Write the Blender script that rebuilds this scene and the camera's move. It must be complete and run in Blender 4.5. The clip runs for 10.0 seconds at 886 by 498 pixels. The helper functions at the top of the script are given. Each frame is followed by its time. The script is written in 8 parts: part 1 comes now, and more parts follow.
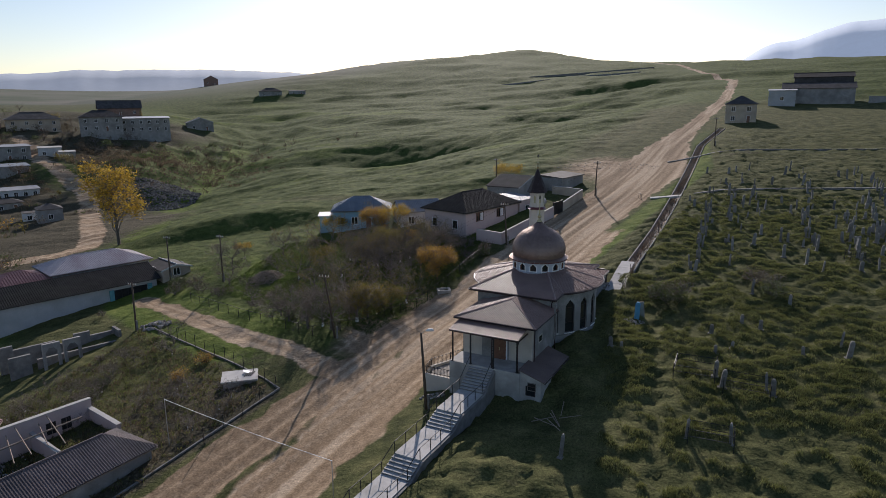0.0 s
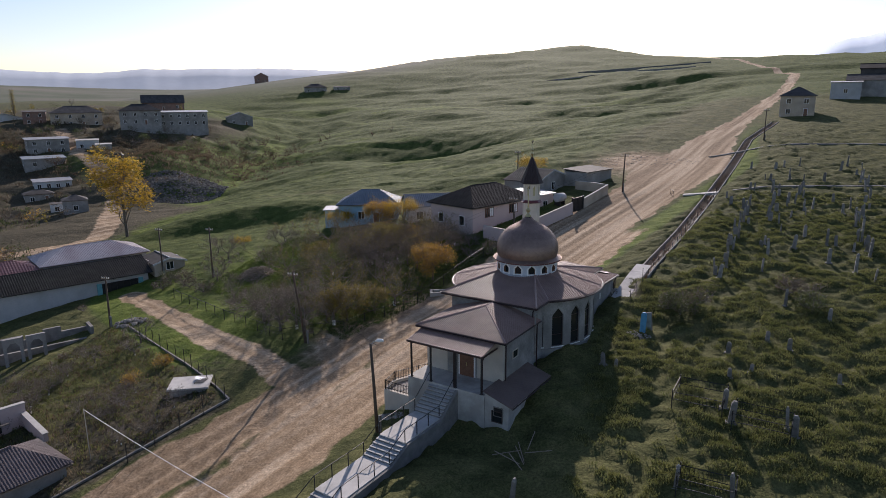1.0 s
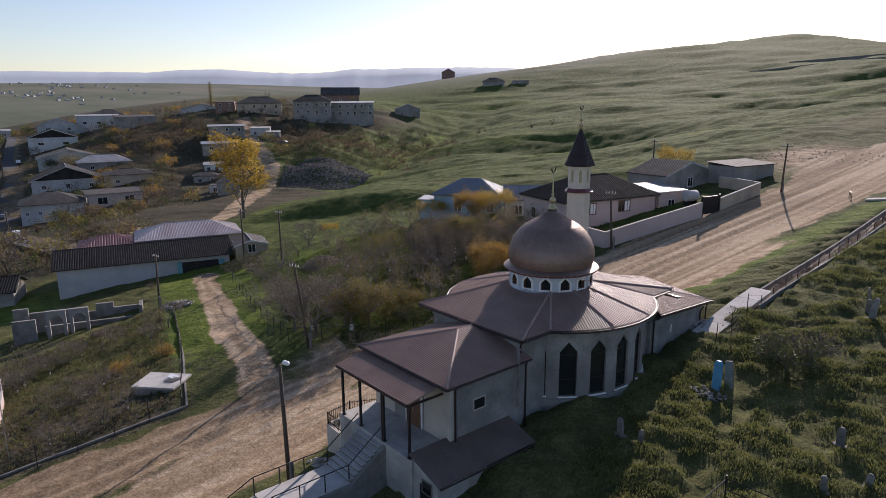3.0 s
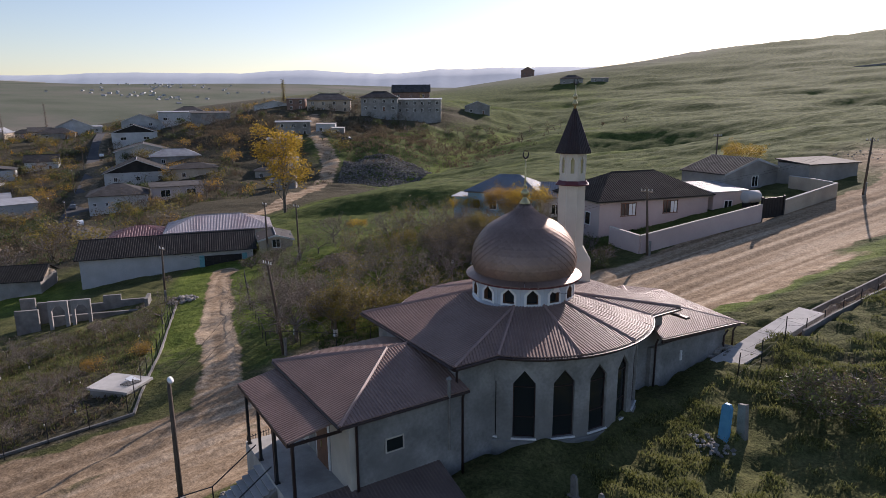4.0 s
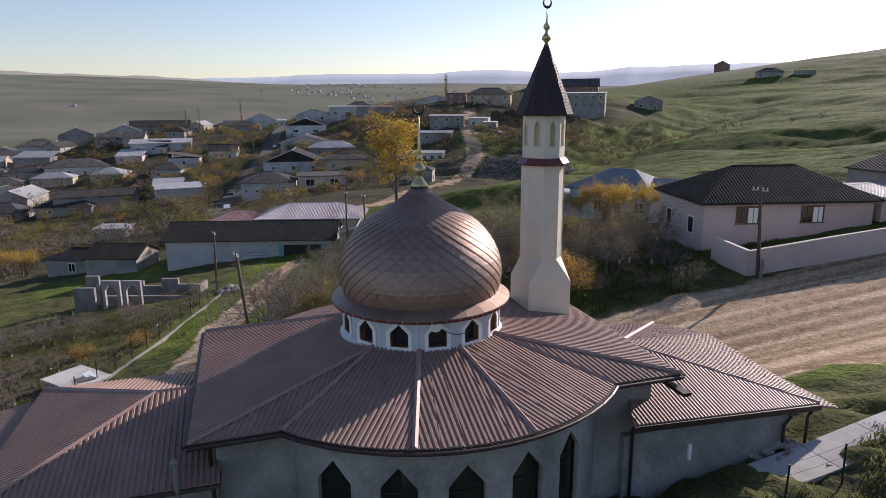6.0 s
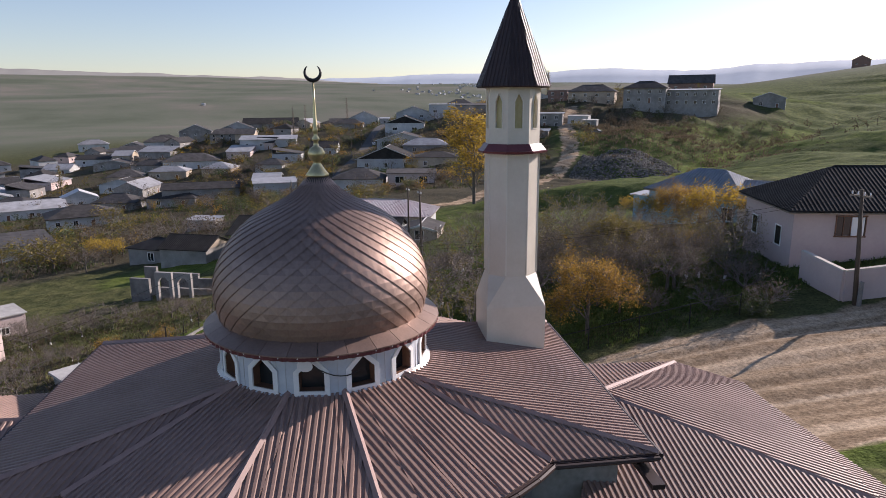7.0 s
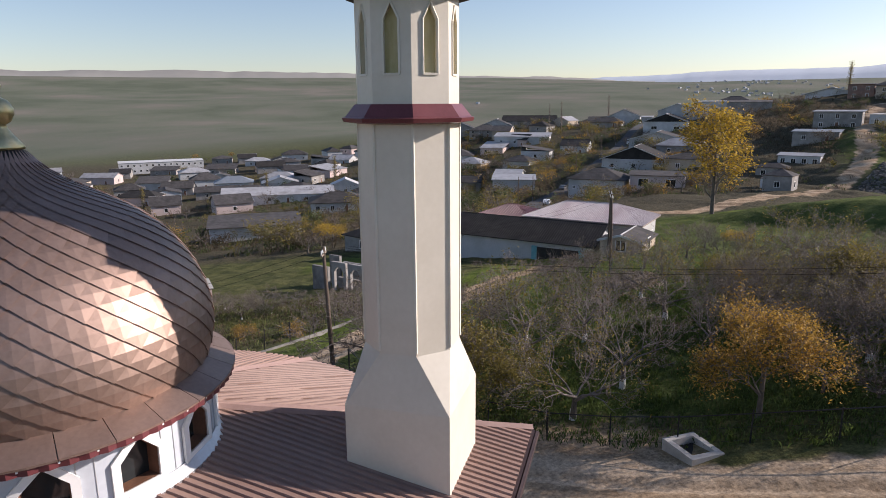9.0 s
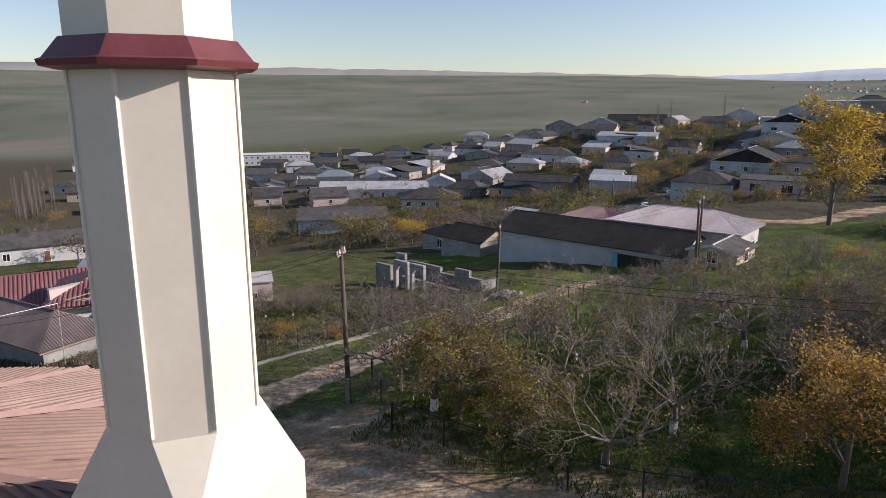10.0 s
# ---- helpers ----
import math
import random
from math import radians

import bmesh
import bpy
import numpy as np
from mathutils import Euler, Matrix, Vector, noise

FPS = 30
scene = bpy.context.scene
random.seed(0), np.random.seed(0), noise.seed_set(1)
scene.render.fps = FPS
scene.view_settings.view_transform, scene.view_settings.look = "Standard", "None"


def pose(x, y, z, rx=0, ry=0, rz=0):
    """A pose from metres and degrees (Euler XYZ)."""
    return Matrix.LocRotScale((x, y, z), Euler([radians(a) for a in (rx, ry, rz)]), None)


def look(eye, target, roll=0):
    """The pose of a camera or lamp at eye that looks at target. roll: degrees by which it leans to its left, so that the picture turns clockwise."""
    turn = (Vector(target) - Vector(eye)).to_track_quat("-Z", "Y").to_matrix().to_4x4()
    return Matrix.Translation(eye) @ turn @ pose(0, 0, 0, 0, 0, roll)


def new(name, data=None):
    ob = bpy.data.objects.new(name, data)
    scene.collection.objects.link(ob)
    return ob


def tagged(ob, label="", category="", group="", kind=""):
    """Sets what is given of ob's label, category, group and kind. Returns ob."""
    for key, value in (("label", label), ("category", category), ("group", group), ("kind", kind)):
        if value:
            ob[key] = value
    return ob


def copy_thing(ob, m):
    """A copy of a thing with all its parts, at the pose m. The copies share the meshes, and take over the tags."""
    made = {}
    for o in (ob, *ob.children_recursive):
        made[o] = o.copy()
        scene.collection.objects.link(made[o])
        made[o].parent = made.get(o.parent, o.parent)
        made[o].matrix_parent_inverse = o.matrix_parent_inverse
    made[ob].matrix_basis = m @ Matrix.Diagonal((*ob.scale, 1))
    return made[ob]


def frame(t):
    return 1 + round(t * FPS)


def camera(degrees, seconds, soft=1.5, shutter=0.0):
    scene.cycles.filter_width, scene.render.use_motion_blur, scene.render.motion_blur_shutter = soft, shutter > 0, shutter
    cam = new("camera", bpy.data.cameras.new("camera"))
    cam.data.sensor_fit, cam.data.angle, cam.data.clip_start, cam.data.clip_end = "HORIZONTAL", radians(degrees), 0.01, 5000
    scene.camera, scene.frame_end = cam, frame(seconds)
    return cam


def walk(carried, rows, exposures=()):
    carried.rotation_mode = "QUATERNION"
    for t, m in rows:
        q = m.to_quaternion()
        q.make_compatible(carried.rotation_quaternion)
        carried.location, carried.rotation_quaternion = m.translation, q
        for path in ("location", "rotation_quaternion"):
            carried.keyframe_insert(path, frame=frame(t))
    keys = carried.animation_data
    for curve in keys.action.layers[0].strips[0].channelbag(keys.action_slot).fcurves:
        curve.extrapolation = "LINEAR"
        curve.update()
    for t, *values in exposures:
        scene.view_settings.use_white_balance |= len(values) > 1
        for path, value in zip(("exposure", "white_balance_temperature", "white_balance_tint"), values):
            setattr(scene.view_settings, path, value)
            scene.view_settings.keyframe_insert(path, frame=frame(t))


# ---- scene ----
cam = camera(68.5, 10.0, soft=0.6)
PATH = [
    (0, (0.193, -1.052, 24.337), (-0.265, 0.844, 23.893), -0.55),
    (0.5, (2.487, 4.357, 23.33), (1.995, 6.243, 22.885), -0.55),
    (1, (5.256, 9.383, 22.148), (4.646, 11.235, 21.702), -0.52),
    (1.5, (7.636, 14.054, 21.118), (6.86, 15.843, 20.673), -0.5),
    (2, (9.722, 19.206, 20.162), (8.82, 20.934, 19.715), -0.5),
    (2.5, (11.453, 24.305, 19.402), (10.431, 25.965, 18.955), -0.47),
    (4, (14.383, 39.743, 16.979), (13.071, 41.186, 16.536), -0.4),
    (4.5, (14.677, 45.199, 16.131), (13.25, 46.528, 15.688), -0.38),
    (5, (14.584, 49.352, 15.531), (13.083, 50.598, 15.088), -0.36),
    (5.5, (14.297, 53.421, 14.943), (12.719, 54.568, 14.501), -0.38),
    (7, (11.382, 65.239, 13.401), (9.575, 65.976, 12.962), -0.4),
    (7.5, (9.709, 68.524, 13.035), (7.843, 69.094, 12.595), -0.45),
    (8, (8.043, 71.253, 12.659), (6.124, 71.61, 12.223), -0.45),
    (8.5, (6.4, 73.62, 12.46), (4.454, 73.773, 12.024), -0.5),
    (9, (4.25, 75.75, 12.165), (2.298, 75.715, 11.73), -0.4),
    (9.5, (2.03, 77.68, 11.89), (0.089, 77.474, 11.454), -0.2),
    (10, (-0.35, 79.22, 11.56), (-2.271, 78.875, 11.12), 0.1),
]
walk(cam, [(t, look(eye, target, roll)) for t, eye, target, roll in PATH], exposures=[(0, -0.04, 6350, 18), (0.5, 0.14, 6400, 20), (2.5, 0.22, 6500, 23), (4, 0.28, 6550, 24), (7, 0.46, 6550, 24), (10, 0.44, 6600, 20)])

# ---- light ----
SUN_LEFT, SUN_UP = 12.0, 24.0          # degrees left of +y, degrees above the horizon
world = bpy.data.worlds.new("sky")
scene.world = world
world.use_nodes = True
wn, wl = world.node_tree.nodes, world.node_tree.links
sky = wn.new("ShaderNodeTexSky")
sky.sky_type, sky.sun_disc = "NISHITA", False
sky.sun_elevation, sky.sun_rotation = radians(SUN_UP), radians(-SUN_LEFT)
sky.air_density, sky.dust_density, sky.ozone_density = 1.0, 0.45, 2.0
wl.new(sky.outputs[0], wn["Background"].inputs[0])
wn["Background"].inputs[1].default_value = 0.104
sun = new("sun", bpy.data.lights.new("sun", "SUN"))
sun.data.energy, sun.data.angle, sun.data.color = 5.0, radians(0.6), (1.0, 0.93, 0.83)
toward = Vector((-math.sin(radians(SUN_LEFT)) * math.cos(radians(SUN_UP)), math.cos(radians(SUN_LEFT)) * math.cos(radians(SUN_UP)), math.sin(radians(SUN_UP))))
sun.matrix_world = look((0, 0, 120), Vector((0, 0, 120)) - toward)


# ---- materials ----
def material(name, colours, scale=3.0, rough=0.7, metal=0.0, bump=0.15, fine=None, stretch=(1, 1, 1), stain=None, vary=0.0, island=0.0, dist=0.02, detail=5.0, spec=0.4):
    """A surface with grain at two scales: a mix of colours by coarse and fine noise, optional stain colour, variation per object or per island, and bump."""
    m = bpy.data.materials.new(name)
    m.use_nodes = True
    n, l = m.node_tree.nodes, m.node_tree.links
    b = n["Principled BSDF"]
    b.inputs["Roughness"].default_value, b.inputs["Metallic"].default_value = rough, metal
    b.inputs["Specular IOR Level"].default_value = spec
    geo = n.new("ShaderNodeTexCoord")
    mp = n.new("ShaderNodeMapping")
    mp.inputs["Scale"].default_value = stretch
    l.new(geo.outputs["Object"], mp.inputs[0])
    coarse = n.new("ShaderNodeTexNoise")
    coarse.inputs["Scale"].default_value, coarse.inputs["Detail"].default_value = scale, detail
    l.new(mp.outputs[0], coarse.inputs[0])
    grain = n.new("ShaderNodeTexNoise")
    grain.inputs["Scale"].default_value, grain.inputs["Detail"].default_value = fine or scale * 9, 3
    l.new(mp.outputs[0], grain.inputs[0])
    add = n.new("ShaderNodeMath")
    add.operation = "MULTIPLY_ADD"
    l.new(grain.outputs[0], add.inputs[0])
    add.inputs[1].default_value = 0.45
    sub = n.new("ShaderNodeMath")
    sub.operation = "SUBTRACT"
    l.new(coarse.outputs[0], sub.inputs[0])
    sub.inputs[1].default_value = 0.225
    l.new(sub.outputs[0], add.inputs[2])
    ramp = n.new("ShaderNodeValToRGB")
    e = ramp.color_ramp.elements
    while len(e) < len(colours):
        e.new(0.5)
    for i, c in enumerate(colours):
        e[i].position = 0.3 + 0.4 * i / max(1, len(colours) - 1)
        e[i].color = (*c, 1)
    l.new(add.outputs[0], ramp.inputs[0])
    out = ramp.outputs[0]
    if stain:
        big = n.new("ShaderNodeTexNoise")
        big.inputs["Scale"].default_value, big.inputs["Detail"].default_value = scale * 0.35, 6
        l.new(mp.outputs[0], big.inputs[0])
        rr = n.new("ShaderNodeMapRange")
        rr.inputs[1].default_value, rr.inputs[2].default_value, rr.inputs[4].default_value = 0.5, 0.68, 0.75
        l.new(big.outputs[0], rr.inputs[0])
        mx = n.new("ShaderNodeMix")
        mx.data_type = "RGBA"
        l.new(rr.outputs[0], mx.inputs[0])
        l.new(out, mx.inputs[6])
        mx.inputs[7].default_value = (*stain, 1)
        out = mx.outputs[2]
    if vary or island:
        if island:
            src = n.new("ShaderNodeNewGeometry").outputs["Random Per Island"]
        else:
            src = n.new("ShaderNodeObjectInfo").outputs["Random"]
        mr = n.new("ShaderNodeMapRange")
        k = vary or island
        mr.inputs[3].default_value, mr.inputs[4].default_value = 1 - k, 1 + k
        l.new(src, mr.inputs[0])
        mul = n.new("ShaderNodeVectorMath")
        mul.operation = "SCALE"
        l.new(out, mul.inputs[0])
        l.new(mr.outputs[0], mul.inputs["Scale"])
        out = mul.outputs[0]
    l.new(out, b.inputs["Base Color"])
    if bump:
        bp = n.new("ShaderNodeBump")
        bp.inputs["Strength"].default_value, bp.inputs["Distance"].default_value = bump, dist
        l.new(add.outputs[0], bp.inputs["Height"])
        l.new(bp.outputs[0], b.inputs["Normal"])
    return m


M = {}
M["roof_metal"] = material("roof_metal", [(0.225, 0.145, 0.117), (0.295, 0.195, 0.158)], 0.6, 0.55, 0.0, 0.03, spec=0.3)
M["shed_sheet"] = material("brown_sheet", [(0.125, 0.092, 0.082), (0.165, 0.122, 0.108)], 0.8, 0.6, 0.0, 0.03, spec=0.25)
M["ridge_cap"] = material("ridge_cap", [(0.27, 0.175, 0.15), (0.33, 0.22, 0.19)], 2, 0.55, 0.0, 0.02)
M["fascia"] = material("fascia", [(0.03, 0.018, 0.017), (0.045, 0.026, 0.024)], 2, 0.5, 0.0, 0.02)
M["copper"] = material("copper", [(0.25, 0.172, 0.138), (0.34, 0.24, 0.196)], 0.9, 0.5, 0.7, 0.05, fine=14, vary=0.07)
M["copper_isl"] = material("copper_sheet", [(0.25, 0.172, 0.138), (0.34, 0.24, 0.196)], 0.9, 0.5, 0.7, 0.05, fine=14, island=0.07)
M["render_grey"] = material("grey_render", [(0.18, 0.18, 0.174), (0.26, 0.26, 0.252), (0.35, 0.345, 0.335)], 0.7, 0.9, 0, 0.2, stain=(0.17, 0.168, 0.16))
M["render_cream"] = material("cream_render", [(0.48, 0.44, 0.38), (0.56, 0.52, 0.45)], 0.8, 0.9, 0, 0.15, stain=(0.4, 0.37, 0.32))
M["white"] = material("white_paint", [(0.74, 0.74, 0.73), (0.82, 0.82, 0.8)], 2, 0.6, 0, 0.05)
M["drum_panel"] = material("pale_blue_panel", [(0.46, 0.50, 0.55), (0.54, 0.58, 0.62)], 1.5, 0.55, 0, 0.05, vary=0.06)
M["cream"] = material("cream_panel", [(0.62, 0.57, 0.47), (0.68, 0.63, 0.53)], 1.2, 0.5, 0, 0.04)
M["cream_trim"] = material("cream_trim", [(0.66, 0.62, 0.52), (0.72, 0.68, 0.58)], 2, 0.5, 0, 0.03)
M["maroon"] = material("maroon_sheet", [(0.115, 0.03, 0.034), (0.155, 0.045, 0.049)], 2, 0.4, 0, 0.03)
M["gold"] = material("aged_gold", [(0.46, 0.39, 0.2), (0.58, 0.51, 0.3)], 4, 0.36, 0.85, 0.04)
M["ochre"] = material("ochre_recess", [(0.42, 0.36, 0.16), (0.55, 0.5, 0.3)], 2, 0.6, 0, 0.05, stretch=(1, 1, 0.3))
M["reveal"] = material("brown_reveal", [(0.13, 0.065, 0.04), (0.2, 0.1, 0.06)], 3, 0.6, 0, 0.05)
M["dark_metal"] = material("dark_metal", [(0.02, 0.02, 0.022), (0.035, 0.035, 0.036)], 3, 0.5, 0.3, 0.03)
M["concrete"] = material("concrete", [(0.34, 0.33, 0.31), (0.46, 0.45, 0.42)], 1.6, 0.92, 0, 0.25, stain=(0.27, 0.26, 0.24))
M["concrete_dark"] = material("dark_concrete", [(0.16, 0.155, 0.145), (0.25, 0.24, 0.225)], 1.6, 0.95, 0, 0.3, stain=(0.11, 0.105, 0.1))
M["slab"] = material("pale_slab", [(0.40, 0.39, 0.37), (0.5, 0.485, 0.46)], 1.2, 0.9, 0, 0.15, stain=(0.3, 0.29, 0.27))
M["pole_wood"] = material("pole_wood", [(0.07, 0.052, 0.038), (0.125, 0.095, 0.072)], 3, 0.9, 0, 0.3, stretch=(6, 6, 0.6))
M["timber"] = material("timber", [(0.20, 0.16, 0.12), (0.34, 0.28, 0.22)], 3, 0.9, 0, 0.3, stretch=(4, 4, 1))
M["galv"] = material("galvanised", [(0.42, 0.43, 0.44), (0.55, 0.56, 0.57)], 2, 0.4, 0.7, 0.05)
M["stone_grey"] = material("grave_stone", [(0.14, 0.135, 0.125), (0.24, 0.235, 0.22)], 2.2, 0.92, 0, 0.3, stain=(0.2, 0.2, 0.17), vary=0.25)
M["stone_blue"] = material("blue_paint", [(0.06, 0.26, 0.46), (0.09, 0.33, 0.54)], 3, 0.6, 0, 0.1)
M["spoil"] = material("dark_spoil", [(0.07, 0.066, 0.06), (0.16, 0.15, 0.135)], 2.5, 0.95, 0, 0.4, island=0.5)
M["rubble"] = material("rubble_stone", [(0.22, 0.2, 0.175), (0.38, 0.35, 0.31)], 2.5, 0.95, 0, 0.4, island=0.25)
M["wire"] = material("black_wire", [(0.012, 0.012, 0.012), (0.02, 0.02, 0.02)], 2, 0.95, 0, 0, spec=0.0)
M["asphalt"] = material("asphalt", [(0.045, 0.045, 0.047), (0.07, 0.07, 0.072)], 0.5, 0.9, 0, 0.2, stain=(0.1, 0.095, 0.085))
M["bark"] = material("bark", [(0.09, 0.075, 0.06), (0.17, 0.145, 0.12)], 4, 0.95, 0, 0.4, stretch=(3, 3, 0.7))
M["twig"] = material("twig", [(0.125, 0.105, 0.095), (0.21, 0.182, 0.165)], 4, 0.9, 0, 0.1)
M["lime"] = material("lime_wash", [(0.6, 0.6, 0.57), (0.72, 0.72, 0.69)], 3, 0.9, 0, 0.2)


def leaf_material(name, colours, k=0.45):
    """Thin leaves: light passes through them."""
    m = material(name, colours, 0.5, 0.6, 0, 0, island=k)
    n, l = m.node_tree.nodes, m.node_tree.links
    b = n["Principled BSDF"]
    tr = n.new("ShaderNodeBsdfTranslucent")
    src = b.inputs["Base Color"].links[0].from_socket
    l.new(src, tr.inputs[0])
    mix = n.new("ShaderNodeMixShader")
    mix.inputs[0].default_value = 0.4
    l.new(b.outputs[0], mix.inputs[1])
    l.new(tr.outputs[0], mix.inputs[2])
    l.new(mix.outputs[0], n["Material Output"].inputs[0])
    return m


M["leaf_yellow"] = leaf_material("yellow_leaves", [(0.34, 0.22, 0.025), (0.5, 0.34, 0.045)])
M["leaf_orange"] = leaf_material("orange_leaves", [(0.30, 0.17, 0.03), (0.46, 0.29, 0.055)], 0.6)
M["leaf_olive"] = leaf_material("olive_leaves", [(0.14, 0.12, 0.03), (0.27, 0.21, 0.05)])
M["leaf_green"] = leaf_material("green_leaves", [(0.05, 0.075, 0.025), (0.10, 0.12, 0.04)])
M["leaf_brown"] = leaf_material("brown_leaves", [(0.085, 0.066, 0.042), (0.16, 0.122, 0.078)])
M["lush_blade"] = leaf_material("lush_blades", [(0.06, 0.10, 0.02), (0.115, 0.155, 0.04)], 0.35)
M["grass_blade"] = leaf_material("grass_blades", [(0.10, 0.115, 0.036), (0.17, 0.175, 0.062)], 0.3)

g = bpy.data.materials.new("window_glass")
g.use_nodes = True
gb = g.node_tree.nodes["Principled BSDF"]
gb.inputs["Base Color"].default_value = (0.018, 0.022, 0.024, 1)
gb.inputs["Roughness"].default_value = 0.12
M["glass"] = g
g = bpy.data.materials.new("dark_interior")
g.use_nodes = True
g.node_tree.nodes["Principled BSDF"].inputs["Base Color"].default_value = (0.02, 0.018, 0.016, 1)
g.node_tree.nodes["Principled BSDF"].inputs["Roughness"].default_value = 0.9
M["dark"] = g


# ---- mesh tools ----
class Shape:
    """Collects vertices and faces of one part."""

    def __init__(self):
        self.v, self.f = [], []

    def add(self, verts, faces):
        k = len(self.v)
        self.v.extend(tuple(p) for p in verts)
        self.f.extend(tuple(i + k for i in q) for q in faces)
        return self

    def box(self, x0, y0, z0, x1, y1, z1, m=None):
        vs = [Vector(p) for p in ((x0, y0, z0), (x1, y0, z0), (x1, y1, z0), (x0, y1, z0), (x0, y0, z1), (x1, y0, z1), (x1, y1, z1), (x0, y1, z1))]
        if m is not None:
            vs = [m @ p for p in vs]
        return self.add(vs, [(0, 3, 2, 1), (4, 5, 6, 7), (0, 1, 5, 4), (1, 2, 6, 5), (2, 3, 7, 6), (3, 0, 4, 7)])

    def prism(self, low, high):
        """Closed solid between two loops of the same length, anticlockwise from above."""
        n = len(low)
        return self.add(list(low) + list(high), [tuple(range(n - 1, -1, -1)), tuple(range(n, 2 * n))] + [(i, (i + 1) % n, n + (i + 1) % n, n + i) for i in range(n)])

    def tube(self, pts, radii, n=8, cap=True):
        pts = [Vector(p) for p in pts]
        k, ring = len(self.v), []
        for i, p in enumerate(pts):
            d = (pts[min(i + 1, len(pts) - 1)] - pts[max(i - 1, 0)]).normalized()
            a = d.orthogonal().normalized() if i == 0 else (a - d * a.dot(d)).normalized()
            b = d.cross(a)
            r = radii[i] if isinstance(radii, (list, tuple)) else radii
            for j in range(n):
                w = 2 * math.pi * j / n
                self.v.append(tuple(p + (a * math.cos(w) + b * math.sin(w)) * r))
        for i in range(len(pts) - 1):
            for j in range(n):
                self.f.append((k + i * n + j, k + i * n + (j + 1) % n, k + (i + 1) * n + (j + 1) % n, k + (i + 1) * n + j))
        if cap:
            self.f.append(tuple(k + j for j in range(n - 1, -1, -1)))
            self.f.append(tuple(k + (len(pts) - 1) * n + j for j in range(n)))
        return self

    def lathe(self, profile, n=24, cx=0.0, cy=0.0):
        """Solid of revolution from rows of (radius, z), bottom to top."""
        k = len(self.v)
        for r, z in profile:
            for j in range(n):
                w = 2 * math.pi * j / n
                self.v.append((cx + r * math.cos(w), cy + r * math.sin(w), z))
        for i in range(len(profile) - 1):
            for j in range(n):
                self.f.append((k + i * n + j, k + i * n + (j + 1) % n, k + (i + 1) * n + (j + 1) % n, k + (i + 1) * n + j))
        self.f.append(tuple(k + j for j in range(n - 1, -1, -1)))
        self.f.append(tuple(k + (len(profile) - 1) * n + j for j in range(n)))
        return self

    def data(self, name, mat, smooth=False):
        me = bpy.data.meshes.new(name)
        me.from_pydata(self.v, [], self.f)
        me.materials.append(mat)
        if smooth:
            me.polygons.foreach_set("use_smooth", [True] * len(me.polygons))
        me.update()
        return me


def part(name, shape, mat, parent, label="", smooth=False, kind=""):
    me = shape if isinstance(shape, bpy.types.Mesh) else shape.data(name, mat, smooth)
    ob = new(name, me)
    ob.parent = parent
    if label:
        ob["label"] = label
    if kind:
        ob["kind"] = kind
    return ob


def thing(name, m, label, category, group="", kind=""):
    ob = new(name)
    ob.matrix_world = m
    return tagged(ob, label, category, group, kind)


def height(x, y):
    return float(land(x, y))


rng = random.Random(7)

# ---- the land ----
ROAD_Y = np.array((-400, 20, 40, 54, 71, 90, 109, 131, 153, 190, 228, 308, 420, 650, 900))
ROAD_X = np.array((-140, -34, -27.5, -23.5, -18.5, -12, -5, 4, 10.5, 19, 30, 52, 74, 60, 40))
ROAD_W = np.array((6, 7.5, 7.5, 7, 5.6, 6.3, 6.6, 6.5, 8.5, 4.5, 2.6, 2.2, 2.2, 2, 2))


def step(a, b, v):
    s = np.clip((v - a) / (b - a), 0, 1)
    return s * s * (3 - 2 * s)


def bell(x, y, cx, cy, rx, ry, turn=0.0):
    c, s = np.cos(turn), np.sin(turn)
    dx, dy = x - cx, y - cy
    return np.exp(-((dx * c + dy * s) / rx) ** 2 - ((dy * c - dx * s) / ry) ** 2)


SWELLS = (
    (-1.05, -23, 84, 9),
    (-0.95, 5, 71, 6),
    (-0.45, 2.5, 79, 5),
    (-0.8, -71, 87, 6),
    (48.6, -530, 690, 230),
    (1.5, 45, 460, 230),
    (-11.4, -200, 480, 160),
    (-9.6, 40, 880, 160),
    (18, -540, 330, 110),
    (28.5, -320, 825, 110),
    (-3.9, -265, 110, 110),
    (2.7, -540, 0, 110),
    (8.6, -410, 735, 70),
    (8.4, -410, 105, 70),
    (7.2, -200, 840, 70),
    (9.2, -480, 420, 70),
    (-4.2, -60, 910, 70),
    (-5.2, -235, 630, 70),
    (-2.7, -200, 280, 70),
    (8.1, -515, 770, 70),
    (-4.4, -25, 385, 70),
    (-3.6, -130, 770, 70),
    (3.1, -60, 770, 70),
    (2.9, -130, 420, 70),
    (-4.1, -690, 280, 70),
    (-4.3, -270, 385, 70),
    (-1.8, 45, 700, 70),
    (2.8, -445, 665, 70),
    (2.2, -305, 630, 70),
    (0.7, -107, 90, 45),
    (-2.2, -107, 180, 45),
    (1, -17, 180, 45),
    (-7.7, -74, 238, 28),
    (4.1, -172, 196, 28),
    (-3.3, -298, 168, 28),
    (-2.6, -186, 112, 28),
)


